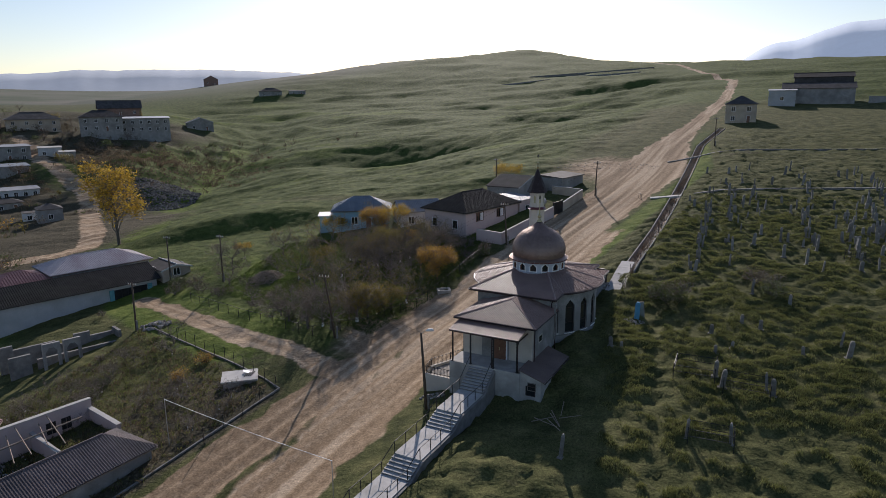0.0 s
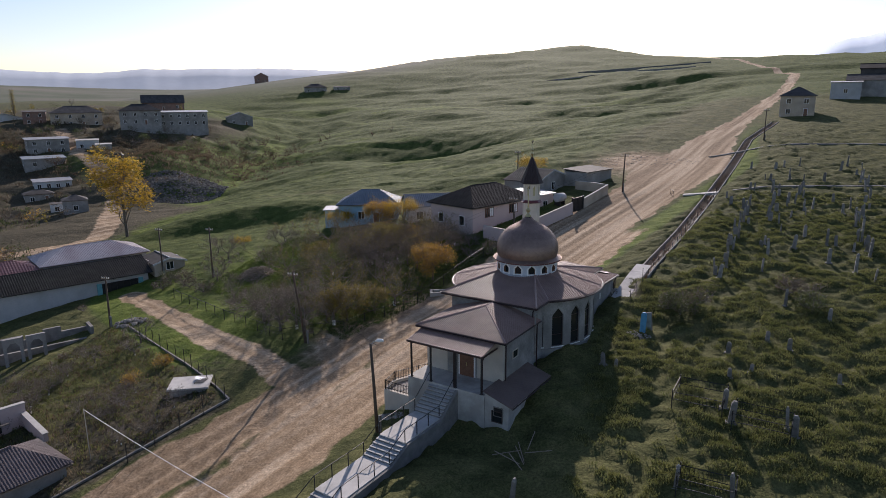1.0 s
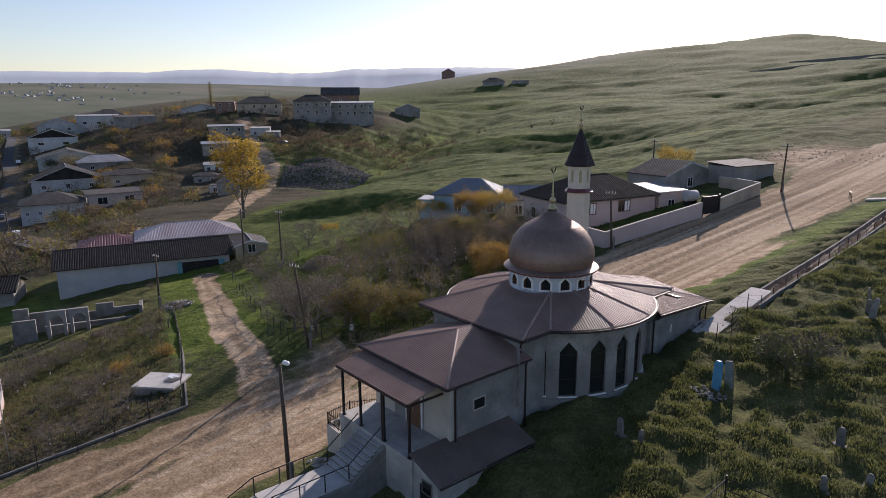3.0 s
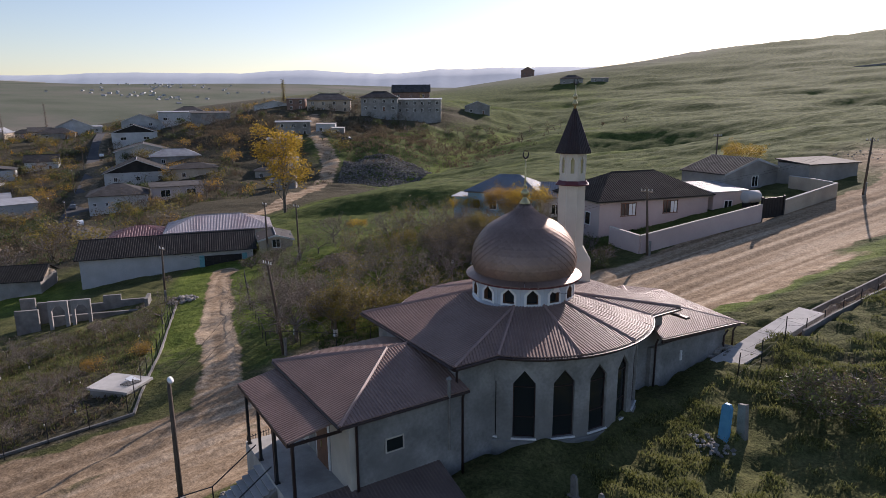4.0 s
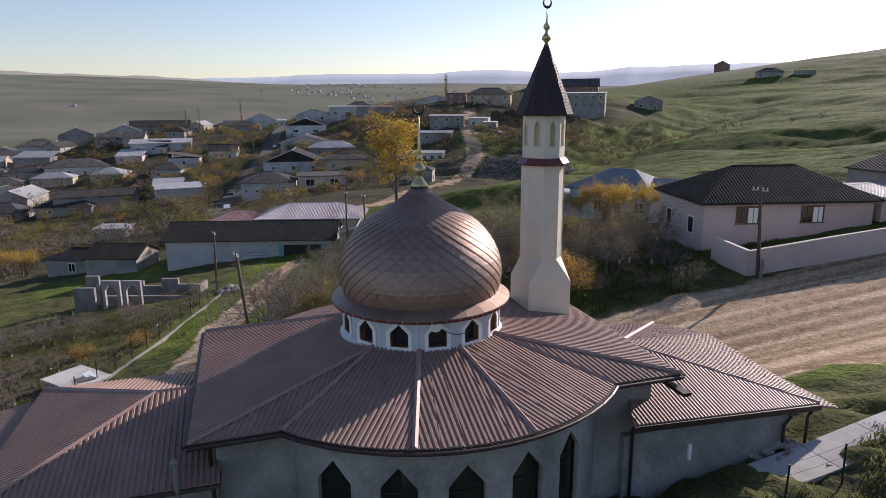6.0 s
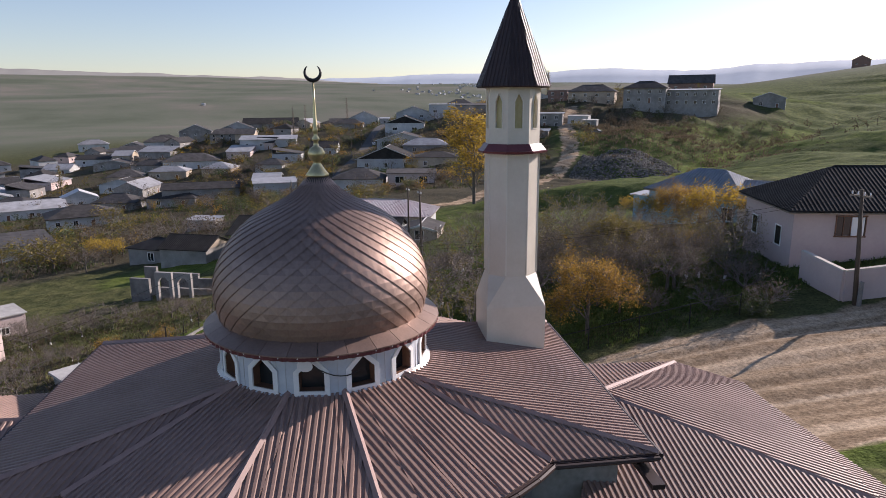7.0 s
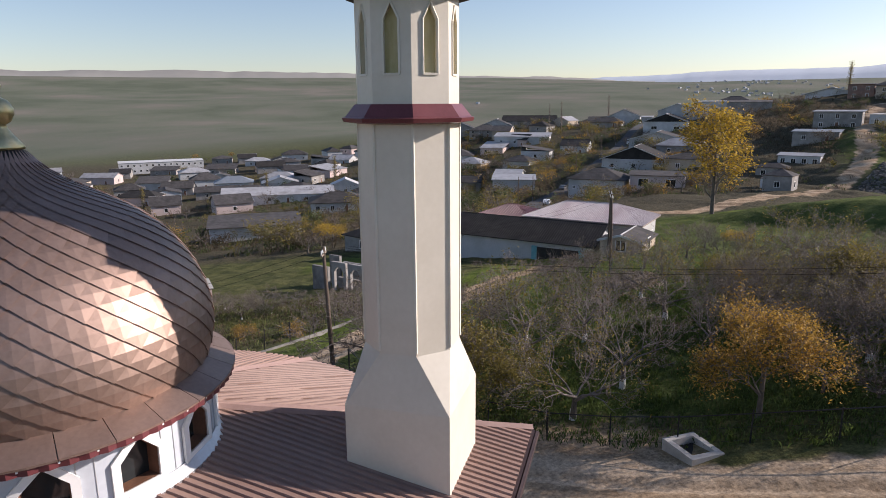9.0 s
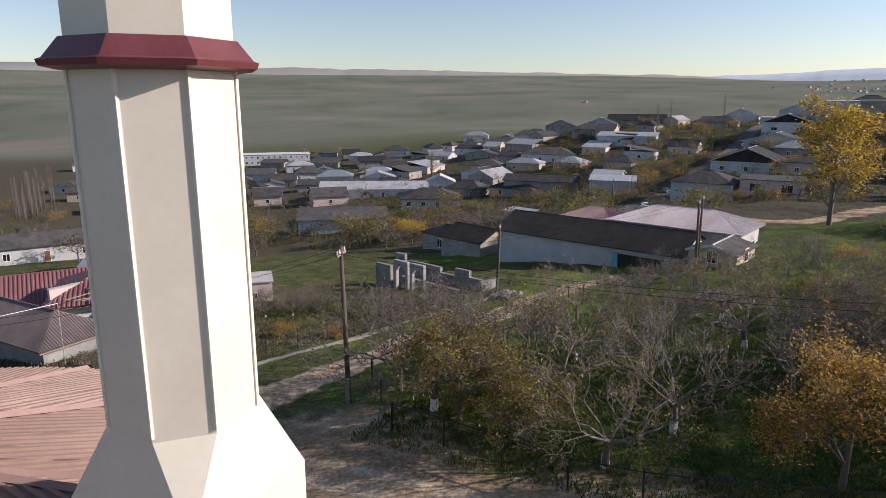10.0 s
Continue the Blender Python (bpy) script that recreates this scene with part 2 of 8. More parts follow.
def land(x, y):
    """Height of the bare land, without hummocks."""
    x, y = np.asarray(x, float), np.asarray(y, float)
    # the long rise away from the village, easing off towards the crest
    rise = np.interp(y, (-3000, -400, -50, 300, 600, 900, 1300, 4500), (-20, -16, -11.4, 22.9, 47.0, 63.0, 64, 20))
    u = x - np.interp(y, ROAD_Y, ROAD_X)
    drop = np.interp(y, (30, 66, 100, 130, 165, 230, 320), (5.6, 5.2, 3.6, 2.2, 2.4, 1.0, 0.3))
    side = np.interp(u, (-10, -3, 4, 8, 13, 19), (1.0, 0.96, 0.86, 0.66, 0.34, 0.0))
    z = rise + 1.0 - drop * side
    # fall to the valley of the village
    d = np.clip(-u - 12, 0, None)
    z = z - 14.5 * (1 - np.exp(-(d / 92) ** 1.15)) * (1 - 0.55 * step(260, 520, y))
    # green hill, its shoulders and the summit
    z = z + 12 * bell(x, y, -190, 680, 190, 150)
    z = z + 21 * bell(x, y, -92, 905, 75, 120) + 14 * bell(x, y, -60, 860, 220, 170)
    z = z + 6 * bell(x, y, 300, 760, 260, 200)
    # hollow and gully on the hill, ravine beside the village
    gx = np.interp(y, (126, 160, 190, 226, 300, 380), (-100, -122, -133, -146, -172, -200))
    gd = np.interp(y, (110, 150, 185, 235, 320, 420), (0.0, 2.0, 5.5, 7.5, 6.5, 0.0))
    z = z - gd * np.exp(-np.abs((x - gx) / np.where(x < gx, 22.0, 30.0)) ** 1.6)
    # village ridge
    z = z + 10 * bell(x, y, -270, 255, 80, 70) + 6 * bell(x, y, -290, 190, 90, 50)
    z = z + 9 * bell(x, y, -330, 330, 120, 70)
    z = z - 5.5 * bell(x, y, -172, 172, 34, 34)
    # steep foot of the green hill, and the spoil heap by the track
    d = y - 118.5 - 0.07 * (x + 92) + 4.0 * np.sin(x / 17.0 + 1.0)
    z = z + 3.2 * step(0, 11, d + 2.0 * np.sin(x / 9.0)) * step(80, 14, d) * step(-112, -82, x) * step(-40, -72, x)
    z = z + 2.4 * bell(x, y, -146, 187, 12, 10)
    # cutting beside the lean-to of the mosque
    z = z - 1.7 * bell(x, y, -5.0, 50.6, 5.0, 4.6)
    # western valley floor and the far plateau
    w = step(-330, -700, x - 0.35 * (y - 200))
    far = np.hypot(x + 100, y - 60)
    west = -17 + (84 + 34 * step(-48, -92, np.degrees(np.arctan2(x, np.maximum(y - 60, 1e-3) )))) * step(700, 2900, far) + 14 * step(900, 1300, far + 0.25 * y) + 8 * np.sin(x / 260 + y / 410) * step(700, 1500, far)
    z = z * (1 - w) + west * w
    # shoulders and dips of hill, ridge and valley
    for lift, cx, cy, r in SWELLS:
        z = z + lift * bell(x, y, cx, cy, r, r)
    return z


# ---- ground: one sheet from under the camera to the horizon ----
def axis_steps(lo, a, b, hi, fine, slow_lo, slow_hi, slow, quick):
    """Fine even steps from a to b, growing slowly out to slow_lo and slow_hi, then quickly."""
    mid = list(np.arange(a, b + 1e-6, fine))
    left, right, s, p = [], [], fine, a
    while p > lo:
        s *= slow if p > slow_lo else quick
        p -= s
        left.append(p)
    p, s = b, fine
    while p < hi:
        s *= slow if p < slow_hi else quick
        p += s
        right.append(p)
    return np.array(left[::-1] + mid + right)


def value_noise(x, y, seed=0, octaves=3):
    """Smooth lattice noise, about -1 to 1, period-free."""
    total, amp, norm = np.zeros_like(x), 1.0, 0.0
    for o in range(octaves):
        xi, yi = np.floor(x), np.floor(y)
        fx, fy = x - xi, y - yi
        fx, fy = fx * fx * (3 - 2 * fx), fy * fy * (3 - 2 * fy)

        def rnd(i, j):
            s = np.sin(i * 127.1 + j * 311.7 + seed * 74.7 + o * 19.3) * 43758.5453
            return (s - np.floor(s)) * 2 - 1
        total += amp * ((rnd(xi, yi) * (1 - fx) + rnd(xi + 1, yi) * fx) * (1 - fy) + (rnd(xi, yi + 1) * (1 - fx) + rnd(xi + 1, yi + 1) * fx) * fy)
        norm += amp
        amp, x, y = amp * 0.5, x * 2.03 + 5.1, y * 2.03 + 1.7
    return total / norm


def polyline_distance(x, y, pts):
    best = np.full(x.shape, 1e9)
    for (ax, ay), (bx, by) in zip(pts[:-1], pts[1:]):
        dx, dy = bx - ax, by - ay
        s = np.clip(((x - ax) * dx + (y - ay) * dy) / (dx * dx + dy * dy), 0, 1)
        best = np.minimum(best, np.hypot(x - ax - s * dx, y - ay - s * dy))
    return best


LANE = [(-26, 60), (-34.4, 65.3), (-47.6, 72.1), (-66.9, 83.3), (-71, 86.5)]
TRACK = [(-127, 104), (-113, 111), (-110, 118), (-118, 129), (-134, 146), (-150, 164), (-166, 181), (-184, 193), (-206, 205), (-226, 220), (-244, 232)]
VILLAGE_LANE = [(-118, 90), (-150, 95), (-183, 101), (-212, 116), (-258, 137), (-305, 155), (-355, 178), (-400, 196)]
DITCH = [(4.2, 84), (9.2, 104), (14.2, 127), (19, 150), (26, 185), (36, 215)]


def ground_height(x, y):
    z = land(x, y)
    u = x - np.interp(y, ROAD_Y, ROAD_X)
    w = np.interp(y, ROAD_Y, ROAD_W)
    near = step(420, 160, np.hypot(x, y - 70))
    # hummocks of the grassed field, smoother on the road
    field = step(6, 16, u) * step(250, 190, y)
    orch = step(-w, -w - 6, u)
    z = z + near * field * (0.30 * value_noise(x / 1.8, y / 1.0, 1) + 0.34 * value_noise(x / 1.0, y / 0.7, 2, 2) + 0.25 * value_noise(x / 7, y / 4, 61))
    z = z + near * orch * (0.22 * value_noise(x / 2.6, y / 2.6, 3) + 0.08 * value_noise(x / 0.9, y / 0.9, 4, 2))
    # trodden furrow through the field
    z = z - 0.3 * np.exp(-(polyline_distance(x, y, [(7.4, 75), (6.4, 62), (5.6, 50), (4.6, 38)]) / 0.55) ** 2)
    # ruts along the road
    rut = (np.exp(-((np.abs(u - 0.6) - 1.0) / 0.35) ** 2) + np.exp(-((np.abs(u + 3.2) - 0.9) / 0.35) ** 2)) * step(160, 120, y)
    z = z - 0.15 * rut * step(w + 1, w - 1, np.abs(u)) + 0.05 * value_noise(x / 1.5, y / 3.0, 5) * step(w + 2, w - 1, np.abs(u))
    # ditch beside the upper road
    d = polyline_distance(x, y, DITCH)
    z = z - 1.1 * np.exp(-(d / 0.85) ** 4)
    # cattle paths stepping along the hill's contours
    hill = step(-8, -30, u) * step(125, 165, y + 0.25 * np.abs(x + 60)) + step(240, 300, y) * step(-10, 30, u)
    hill = np.clip(hill, 0, 1) * step(1500, 700, y) * step(-330, -260, x)
    zz = (z + 3.0 * value_noise(x / 40, y / 40, 7)) / 2.6
    saw = zz - np.floor(zz)
    z = z + hill * (0.45 * (step(0.0, 0.8, saw) - saw) + 0.75 * value_noise((x + y) / 26, (y - 0.45 * x) / 8, 8) + 2.2 * value_noise(x / 55, y / 34, 9) + 1.7 * value_noise((x + 0.5 * y) / 62, (y - 0.35 * x) / 17, 51, 4))
    zz = (z + 4.0 * value_noise(x / 60, y / 60, 37)) / 6.0
    saw = zz - np.floor(zz)
    z = z + hill * step(250, 330, y) * step(900, 600, y) * step(-230, -150, x) * 1.7 * (step(0.0, 0.88, saw) - saw)
    # bowl-shaped hollows with steep shaded backs, and the banks on the upper hill
    wx = x + 11 * value_noise(x / 24, y / 24, 41)
    wy = y + 7 * value_noise(x / 20, y / 20, 42)
    for cx, cy, rx, ry, deep in ((-64, 238, 21, 11, 4.2), (-24, 296, 24, 10, 2.0), (-2, 366, 60, 10, 2.4), (16, 448, 70, 11, 2.8)):
        z = z - deep * bell(wx, wy, cx, cy, rx, ry, 0.12) + 0.5 * deep * bell(wx, wy, cx + 2, cy + 2 * ry, rx * 1.3, ry * 1.3, 0.12)
    # small spurs down the village bank
    bank = step(-140, -158, x) * step(165, 195, y) * step(-300, -250, x) * step(400, 330, y)
    z = z + bank * 1.6 * value_noise((x + y) / 9, (x - y) / 40, 27, 2)
    zz = (z + 1.5 * value_noise(x / 22, y / 22, 17)) / 1.1
    saw = zz - np.floor(zz)
    z = z + hill * step(900, 450, y) * 0.26 * (step(0.0, 0.8, saw) - saw)
    return z


def build_ground():
    xs = axis_steps(-4300, -62, 36, 3600, 0.45, -260, 60, 1.016, 1.05)
    ys = axis_steps(-1800, 34, 135, 4200, 0.45, 20, 520, 1.011, 1.05)
    X, Y = np.meshgrid(xs, ys)
    Z = ground_height(X, Y)
    nx, ny = len(xs), len(ys)
    me = bpy.data.meshes.new("ground")
    me.vertices.add(nx * ny)
    me.vertices.foreach_set("co", np.stack([X, Y, Z], -1).astype(np.float32).ravel())
    idx = np.arange(nx * ny).reshape(ny, nx)
    quads = np.stack([idx[:-1, :-1], idx[:-1, 1:], idx[1:, 1:], idx[1:, :-1]], -1).reshape(-1, 4)
    me.loops.add(quads.size)
    me.loops.foreach_set("vertex_index", quads.astype(np.int32).ravel())
    me.polygons.add(len(quads))
    me.polygons.foreach_set("loop_start", np.arange(0, quads.size, 4, dtype=np.int32))
    me.polygons.foreach_set("use_smooth", np.ones(len(quads), dtype=bool))
    me.update(calc_edges=True)
    # cover: r bare earth, g dead leaves and weeds, b short green turf
    u = X - np.interp(Y, ROAD_Y, ROAD_X)
    w = np.interp(Y, ROAD_Y, ROAD_W)
    wob = 1.3 * value_noise(X / 4, Y / 4, 11) + 0.5 * value_noise(X / 1.1, Y / 1.1, 12)
    dirt = step(w + 0.9, w - 0.7, np.abs(u) + wob)
    strip = step(1.2, 0.3, np.abs(u + 1.2 + 0.4 * wob)) * step(78, 62, Y) * step(24, 36, Y)
    dirt = dirt * (1 - 0.75 * strip * step(-0.1, 0.3, value_noise(X / 3, Y / 6, 13)))
    dirt = np.maximum(dirt, step(w + 4.4, w + 2.8, u + wob) * step(0, 2, u) * step(78, 84, Y) * step(112, 102, Y))
    lane = polyline_distance(X, Y, LANE)
    dirt = np.maximum(dirt, step(2.1, 1.3, lane + 0.5 * wob) * 0.9)
    dirt = np.maximum(dirt, step(3.4, 2.0, polyline_distance(X, Y, TRACK) + 0.4 * wob))
    dirt = np.maximum(dirt, 0.4 * step(4.5, 3.0, polyline_distance(X, Y, VILLAGE_LANE)))
    dirt = np.maximum(dirt, 0.75 * bell(X, Y, 2, 158, 13, 16))
    dirt = np.maximum(dirt, 0.9 * bell(X, Y, -20.5, 80, 4.5, 7, 0.3))
    dirt = np.maximum(dirt, bell(X, Y, -25.5, 70.5, 4.5, 6.5, -0.3))
    dirt = np.maximum(dirt, 0.85 * step(1.2, 0.7, polyline_distance(X, Y, DITCH)))
    dirt = np.maximum(dirt, 0.3 * bell(X, Y, -147, 186, 14, 12, -0.3))
    dead = step(-w, -w - 3, u) * step(-95, -60, X) * step(118, 100, Y) * (0.1 + 0.55 * value_noise(X / 7, Y / 7, 14))
    dead = np.maximum(dead, 0.85 * step(-62, -36, X) * step(63, 56, Y + 0.3 * (X + 40)) * step(-w, -w - 2, u))
    dead = np.maximum(dead, 0.95 * step(-90, -120, X) * step(185, 145, Y + 0.35 * (X + 120)) * step(-560, -440, X))
    dead = np.maximum(dead, 0.4 * step(-128, -146, X) * step(160, 185, Y) * step(-300, -260, X) * step(310, 270, Y) * (0.6 + 0.6 * value_noise(X / 9, Y / 9, 28)))
    dead = np.maximum(dead, step(w + 2, w + 6, u) * step(215, 180, Y) * (0.05 + 0.55 * value_noise(X / 5, Y / 4, 15)))
    dead = np.maximum(dead, 0.7 * step(-170, -200, X) * step(185, 215, Y) * step(330, 290, Y + 0.2 * (X + 200)))
    lush = 0.85 * step(-w - 2, -w - 6, u) * step(-75, -62, X) * step(140, 120, Y) * step(62, 72, Y + 0.5 * (X + 34))
    lush = np.maximum(lush, step(-10, -40, u) * step(130, 160, Y) * step(-320, -240, X) * 0.97)
    lush = np.maximum(lush, 0.9 * step(4.5, 2.6, np.abs(lane - 3.0)) * step(-34, -38, X))
    lush = np.maximum(lush, 0.8 * step(w + 0.3, w + 1.5, u) * step(w + 6.5, w + 5, u) * step(70, 88, Y) * step(240, 190, Y))
    lush = np.maximum(lush, 0.9 * bell(X, Y, -88, 66, 9, 12))
    lush = np.maximum(lush, 0.9 * step(240, 330, Y) * step(-420, -300, X))
    lush = np.maximum(lush, 0.9 * step(6, 3, polyline_distance(X, Y, [(-100, 126), (-122, 160), (-133, 190), (-146, 226), (-172, 300)])))
    lush = np.maximum(lush, 0.95 * step(-134, -122, X) * step(-42, -52, X) * step(90, 100, Y) * step(150, 135, Y))
    # alpha: far steppe, where the colour also carries some distance haze
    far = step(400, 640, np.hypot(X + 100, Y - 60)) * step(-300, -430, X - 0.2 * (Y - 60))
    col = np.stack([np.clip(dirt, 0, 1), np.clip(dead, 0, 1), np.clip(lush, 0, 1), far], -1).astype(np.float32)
    at = me.color_attributes.new("cover", "FLOAT_COLOR", "POINT")
    at.data.foreach_set("color", col.ravel())
    # wheel tracks: streaks that follow the road and the lanes
    streak = 0.5 + 0.5 * value_noise(u / 0.55, Y / 22, 21, 3)
    streak = np.where(np.abs(u) < w + 3, streak, 0.5 + 0.5 * value_noise(lane / 0.5, (X - Y) / 15, 22, 3))
    at2 = me.color_attributes.new("wear", "FLOAT_COLOR", "POINT")
    at2.data.foreach_set("color", np.stack([streak, streak, streak, np.ones_like(streak)], -1).astype(np.float32).ravel())
    # young bright grass along the ravine, the lane and the road's verge
    fresh = step(7, 3, polyline_distance(X, Y, [(-100, 124), (-118, 152), (-129, 178), (-140, 208), (-152, 240), (-172, 290)]) + 1.5 * wob)
    fresh = np.maximum(fresh, 0.8 * step(3.2, 1.8, np.abs(lane - 3.6) + 0.5 * wob) * step(-36, -40, X))
    fresh = np.maximum(fresh, bell(X, Y, -90, 64, 9, 12))
    fresh = np.maximum(fresh, 0.8 * step(w + 0.8, w + 2, u) * step(w + 6, w + 4.5, u) * step(72, 88, Y) * step(220, 170, Y))
    fresh = np.maximum(fresh, 0.8 * bell(X, Y, -240, 455, 30, 18) + 0.7 * bell(X, Y, -58, 100, 16, 9) + 0.6 * bell(X, Y, -44, 88, 12, 7))
    fresh = np.maximum(fresh, 0.75 * step(-20, -45, u) * step(150, 190, Y) * step(520, 380, Y) * step(0.05, 0.45, value_noise((X + 0.5 * Y) / 40, (Y - 0.35 * X) / 16, 71, 4)))
    at3 = me.color_attributes.new("young", "FLOAT_COLOR", "POINT")
    at3.data.foreach_set("color", np.stack([np.clip(fresh, 0, 1)] * 3 + [np.ones_like(fresh)], -1).astype(np.float32).ravel())
    ob = new("ground", me)
    tagged(ob, "grassy hillside with dirt road, orchard soil and steppe", "ground", kind="structure")
    # material
    m = bpy.data.materials.new("ground_cover")
    m.use_nodes = True
    n, l = m.node_tree.nodes, m.node_tree.links
    b = n["Principled BSDF"]
    b.inputs["Roughness"].default_value, b.inputs["Specular IOR Level"].default_value = 0.95, 0.05
    geo = n.new("ShaderNodeNewGeometry")
    att = n.new("ShaderNodeVertexColor")
    att.layer_name = "cover"
    sep = n.new("ShaderNodeSeparateColor")
    l.new(att.outputs[0], sep.inputs[0])

    def tex(scale, detail=5, stretch=(1, 1, 1), rough=0.6):
        mp = n.new("ShaderNodeMapping")
        mp.inputs["Scale"].default_value = stretch
        l.new(geo.outputs["Position"], mp.inputs[0])
        t = n.new("ShaderNodeTexNoise")
        t.inputs["Scale"].default_value, t.inputs["Detail"].default_value, t.inputs["Roughness"].default_value = scale, detail, rough
        l.new(mp.outputs[0], t.inputs[0])
        return t.outputs[0]

    def ramp(src, stops):
        r = n.new("ShaderNodeValToRGB")
        e = r.color_ramp.elements
        while len(e) < len(stops):
            e.new(0.5)
        for i, (p, c) in enumerate(stops):
            e[i].position, e[i].color = p, (*c, 1)
        l.new(src, r.inputs[0])
        return r.outputs[0]

    def mix(f, a, c):
        x = n.new("ShaderNodeMix")
        x.data_type = "RGBA"
        l.new(f, x.inputs[0])
        l.new(a, x.inputs[6])
        l.new(c, x.inputs[7])
        return x.outputs[2]

    def soft(mask, noise, lo=0.25, hi=0.75, k=0.7):
        """Breaks the edge of a mask up with noise."""
        s = n.new("ShaderNodeMath")
        s.operation = "MULTIPLY_ADD"
        l.new(noise, s.inputs[0])
        s.inputs[1].default_value = k
        o = n.new("ShaderNodeMath")
        o.operation = "SUBTRACT"
        l.new(mask, o.inputs[0])
        o.inputs[1].default_value = k * 0.5
        l.new(o.outputs[0], s.inputs[2])
        r = n.new("ShaderNodeMapRange")
        r.inputs[1].default_value, r.inputs[2].default_value = lo, hi
        l.new(s.outputs[0], r.inputs[0])
        return r.outputs[0]

    fine, mid, wide = tex(2.6, 6), tex(0.45, 5), tex(0.035, 5)
    grass = ramp(mid, [(0.3, (0.046, 0.052, 0.021)), (0.5, (0.082, 0.087, 0.034)), (0.68, (0.122, 0.118, 0.05))])
    turf = ramp(mid, [(0.3, (0.042, 0.060, 0.017)), (0.52, (0.074, 0.097, 0.027)), (0.7, (0.120, 0.134, 0.042))])
    litter = ramp(fine, [(0.3, (0.04, 0.035, 0.024)), (0.5, (0.075, 0.066, 0.042)), (0.7, (0.15, 0.13, 0.09))])
    earth = ramp(tex(1.6, 8, (1, 0.7, 1), 0.7), [(0.28, (0.23, 0.155, 0.094)), (0.5, (0.36, 0.262, 0.168)), (0.72, (0.48, 0.37, 0.255))])
    # dry steppe, greyed and lightened a little to suggest haze
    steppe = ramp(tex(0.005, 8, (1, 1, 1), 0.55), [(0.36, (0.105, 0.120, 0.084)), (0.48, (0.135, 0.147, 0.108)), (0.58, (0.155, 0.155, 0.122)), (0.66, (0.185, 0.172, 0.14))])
    wear = n.new("ShaderNodeVertexColor")
    wear.layer_name = "wear"
    tracks = ramp(wear.outputs[0], [(0.3, (0.13, 0.088, 0.054)), (0.5, (0.31, 0.225, 0.145)), (0.68, (0.54, 0.425, 0.305))])
    half = n.new("ShaderNodeMix")
    half.data_type = "RGBA"
    half.inputs[0].default_value = 0.55
    l.new(earth, half.inputs[6])
    l.new(tracks, half.inputs[7])
    earth = half.outputs[2]
    c = mix(soft(sep.outputs[2], wide, 0.3, 0.7), grass, turf)
    young = n.new("ShaderNodeVertexColor")
    young.layer_name = "young"
    shoots = ramp(mid, [(0.3, (0.060, 0.088, 0.018)), (0.52, (0.098, 0.130, 0.026)), (0.7, (0.145, 0.170, 0.042))])
    c = mix(soft(young.outputs[0], tex(0.3, 6), 0.3, 0.75, 0.8), c, shoots)
    c = mix(soft(sep.outputs[1], tex(0.8, 6), 0.3, 0.7, 0.9), c, litter)
    c = mix(soft(sep.outputs[0], tex(0.9, 6), 0.3, 0.62, 0.5), c, earth)
    speck = n.new("ShaderNodeMapRange")
    speck.inputs[1].default_value, speck.inputs[2].default_value, speck.inputs[3].default_value, speck.inputs[4].default_value = 0.32, 0.68, 0.5, 1.5
    l.new(tex(5.5, 5, (1, 1, 1), 0.75), speck.inputs[0])
    grain = n.new("ShaderNodeVectorMath")
    grain.operation = "SCALE"
    l.new(c, grain.inputs[0])
    l.new(speck.outputs[0], grain.inputs["Scale"])
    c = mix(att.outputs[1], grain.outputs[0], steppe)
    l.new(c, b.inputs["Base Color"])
    hsum = n.new("ShaderNodeMath")
    hsum.operation = "MULTIPLY_ADD"
    l.new(fine, hsum.inputs[0])
    hsum.inputs[1].default_value = 0.4
    l.new(mid, hsum.inputs[2])
    bp = n.new("ShaderNodeBump")
    bp.inputs["Strength"].default_value, bp.inputs["Distance"].default_value = 0.85, 0.35
    ease = n.new("ShaderNodeMapRange")
    ease.inputs[3].default_value, ease.inputs[4].default_value = 0.85, 0.28
    l.new(sep.outputs[0], ease.inputs[0])
    l.new(ease.outputs[0], bp.inputs["Strength"])
    l.new(hsum.outputs[0], bp.inputs["Height"])
    l.new(bp.outputs[0], b.inputs["Normal"])
    me.materials.append(m)
    return ob


ground = build_ground()


def gz(x, y):
    return float(ground_height(np.array(float(x)), np.array(float(y))))


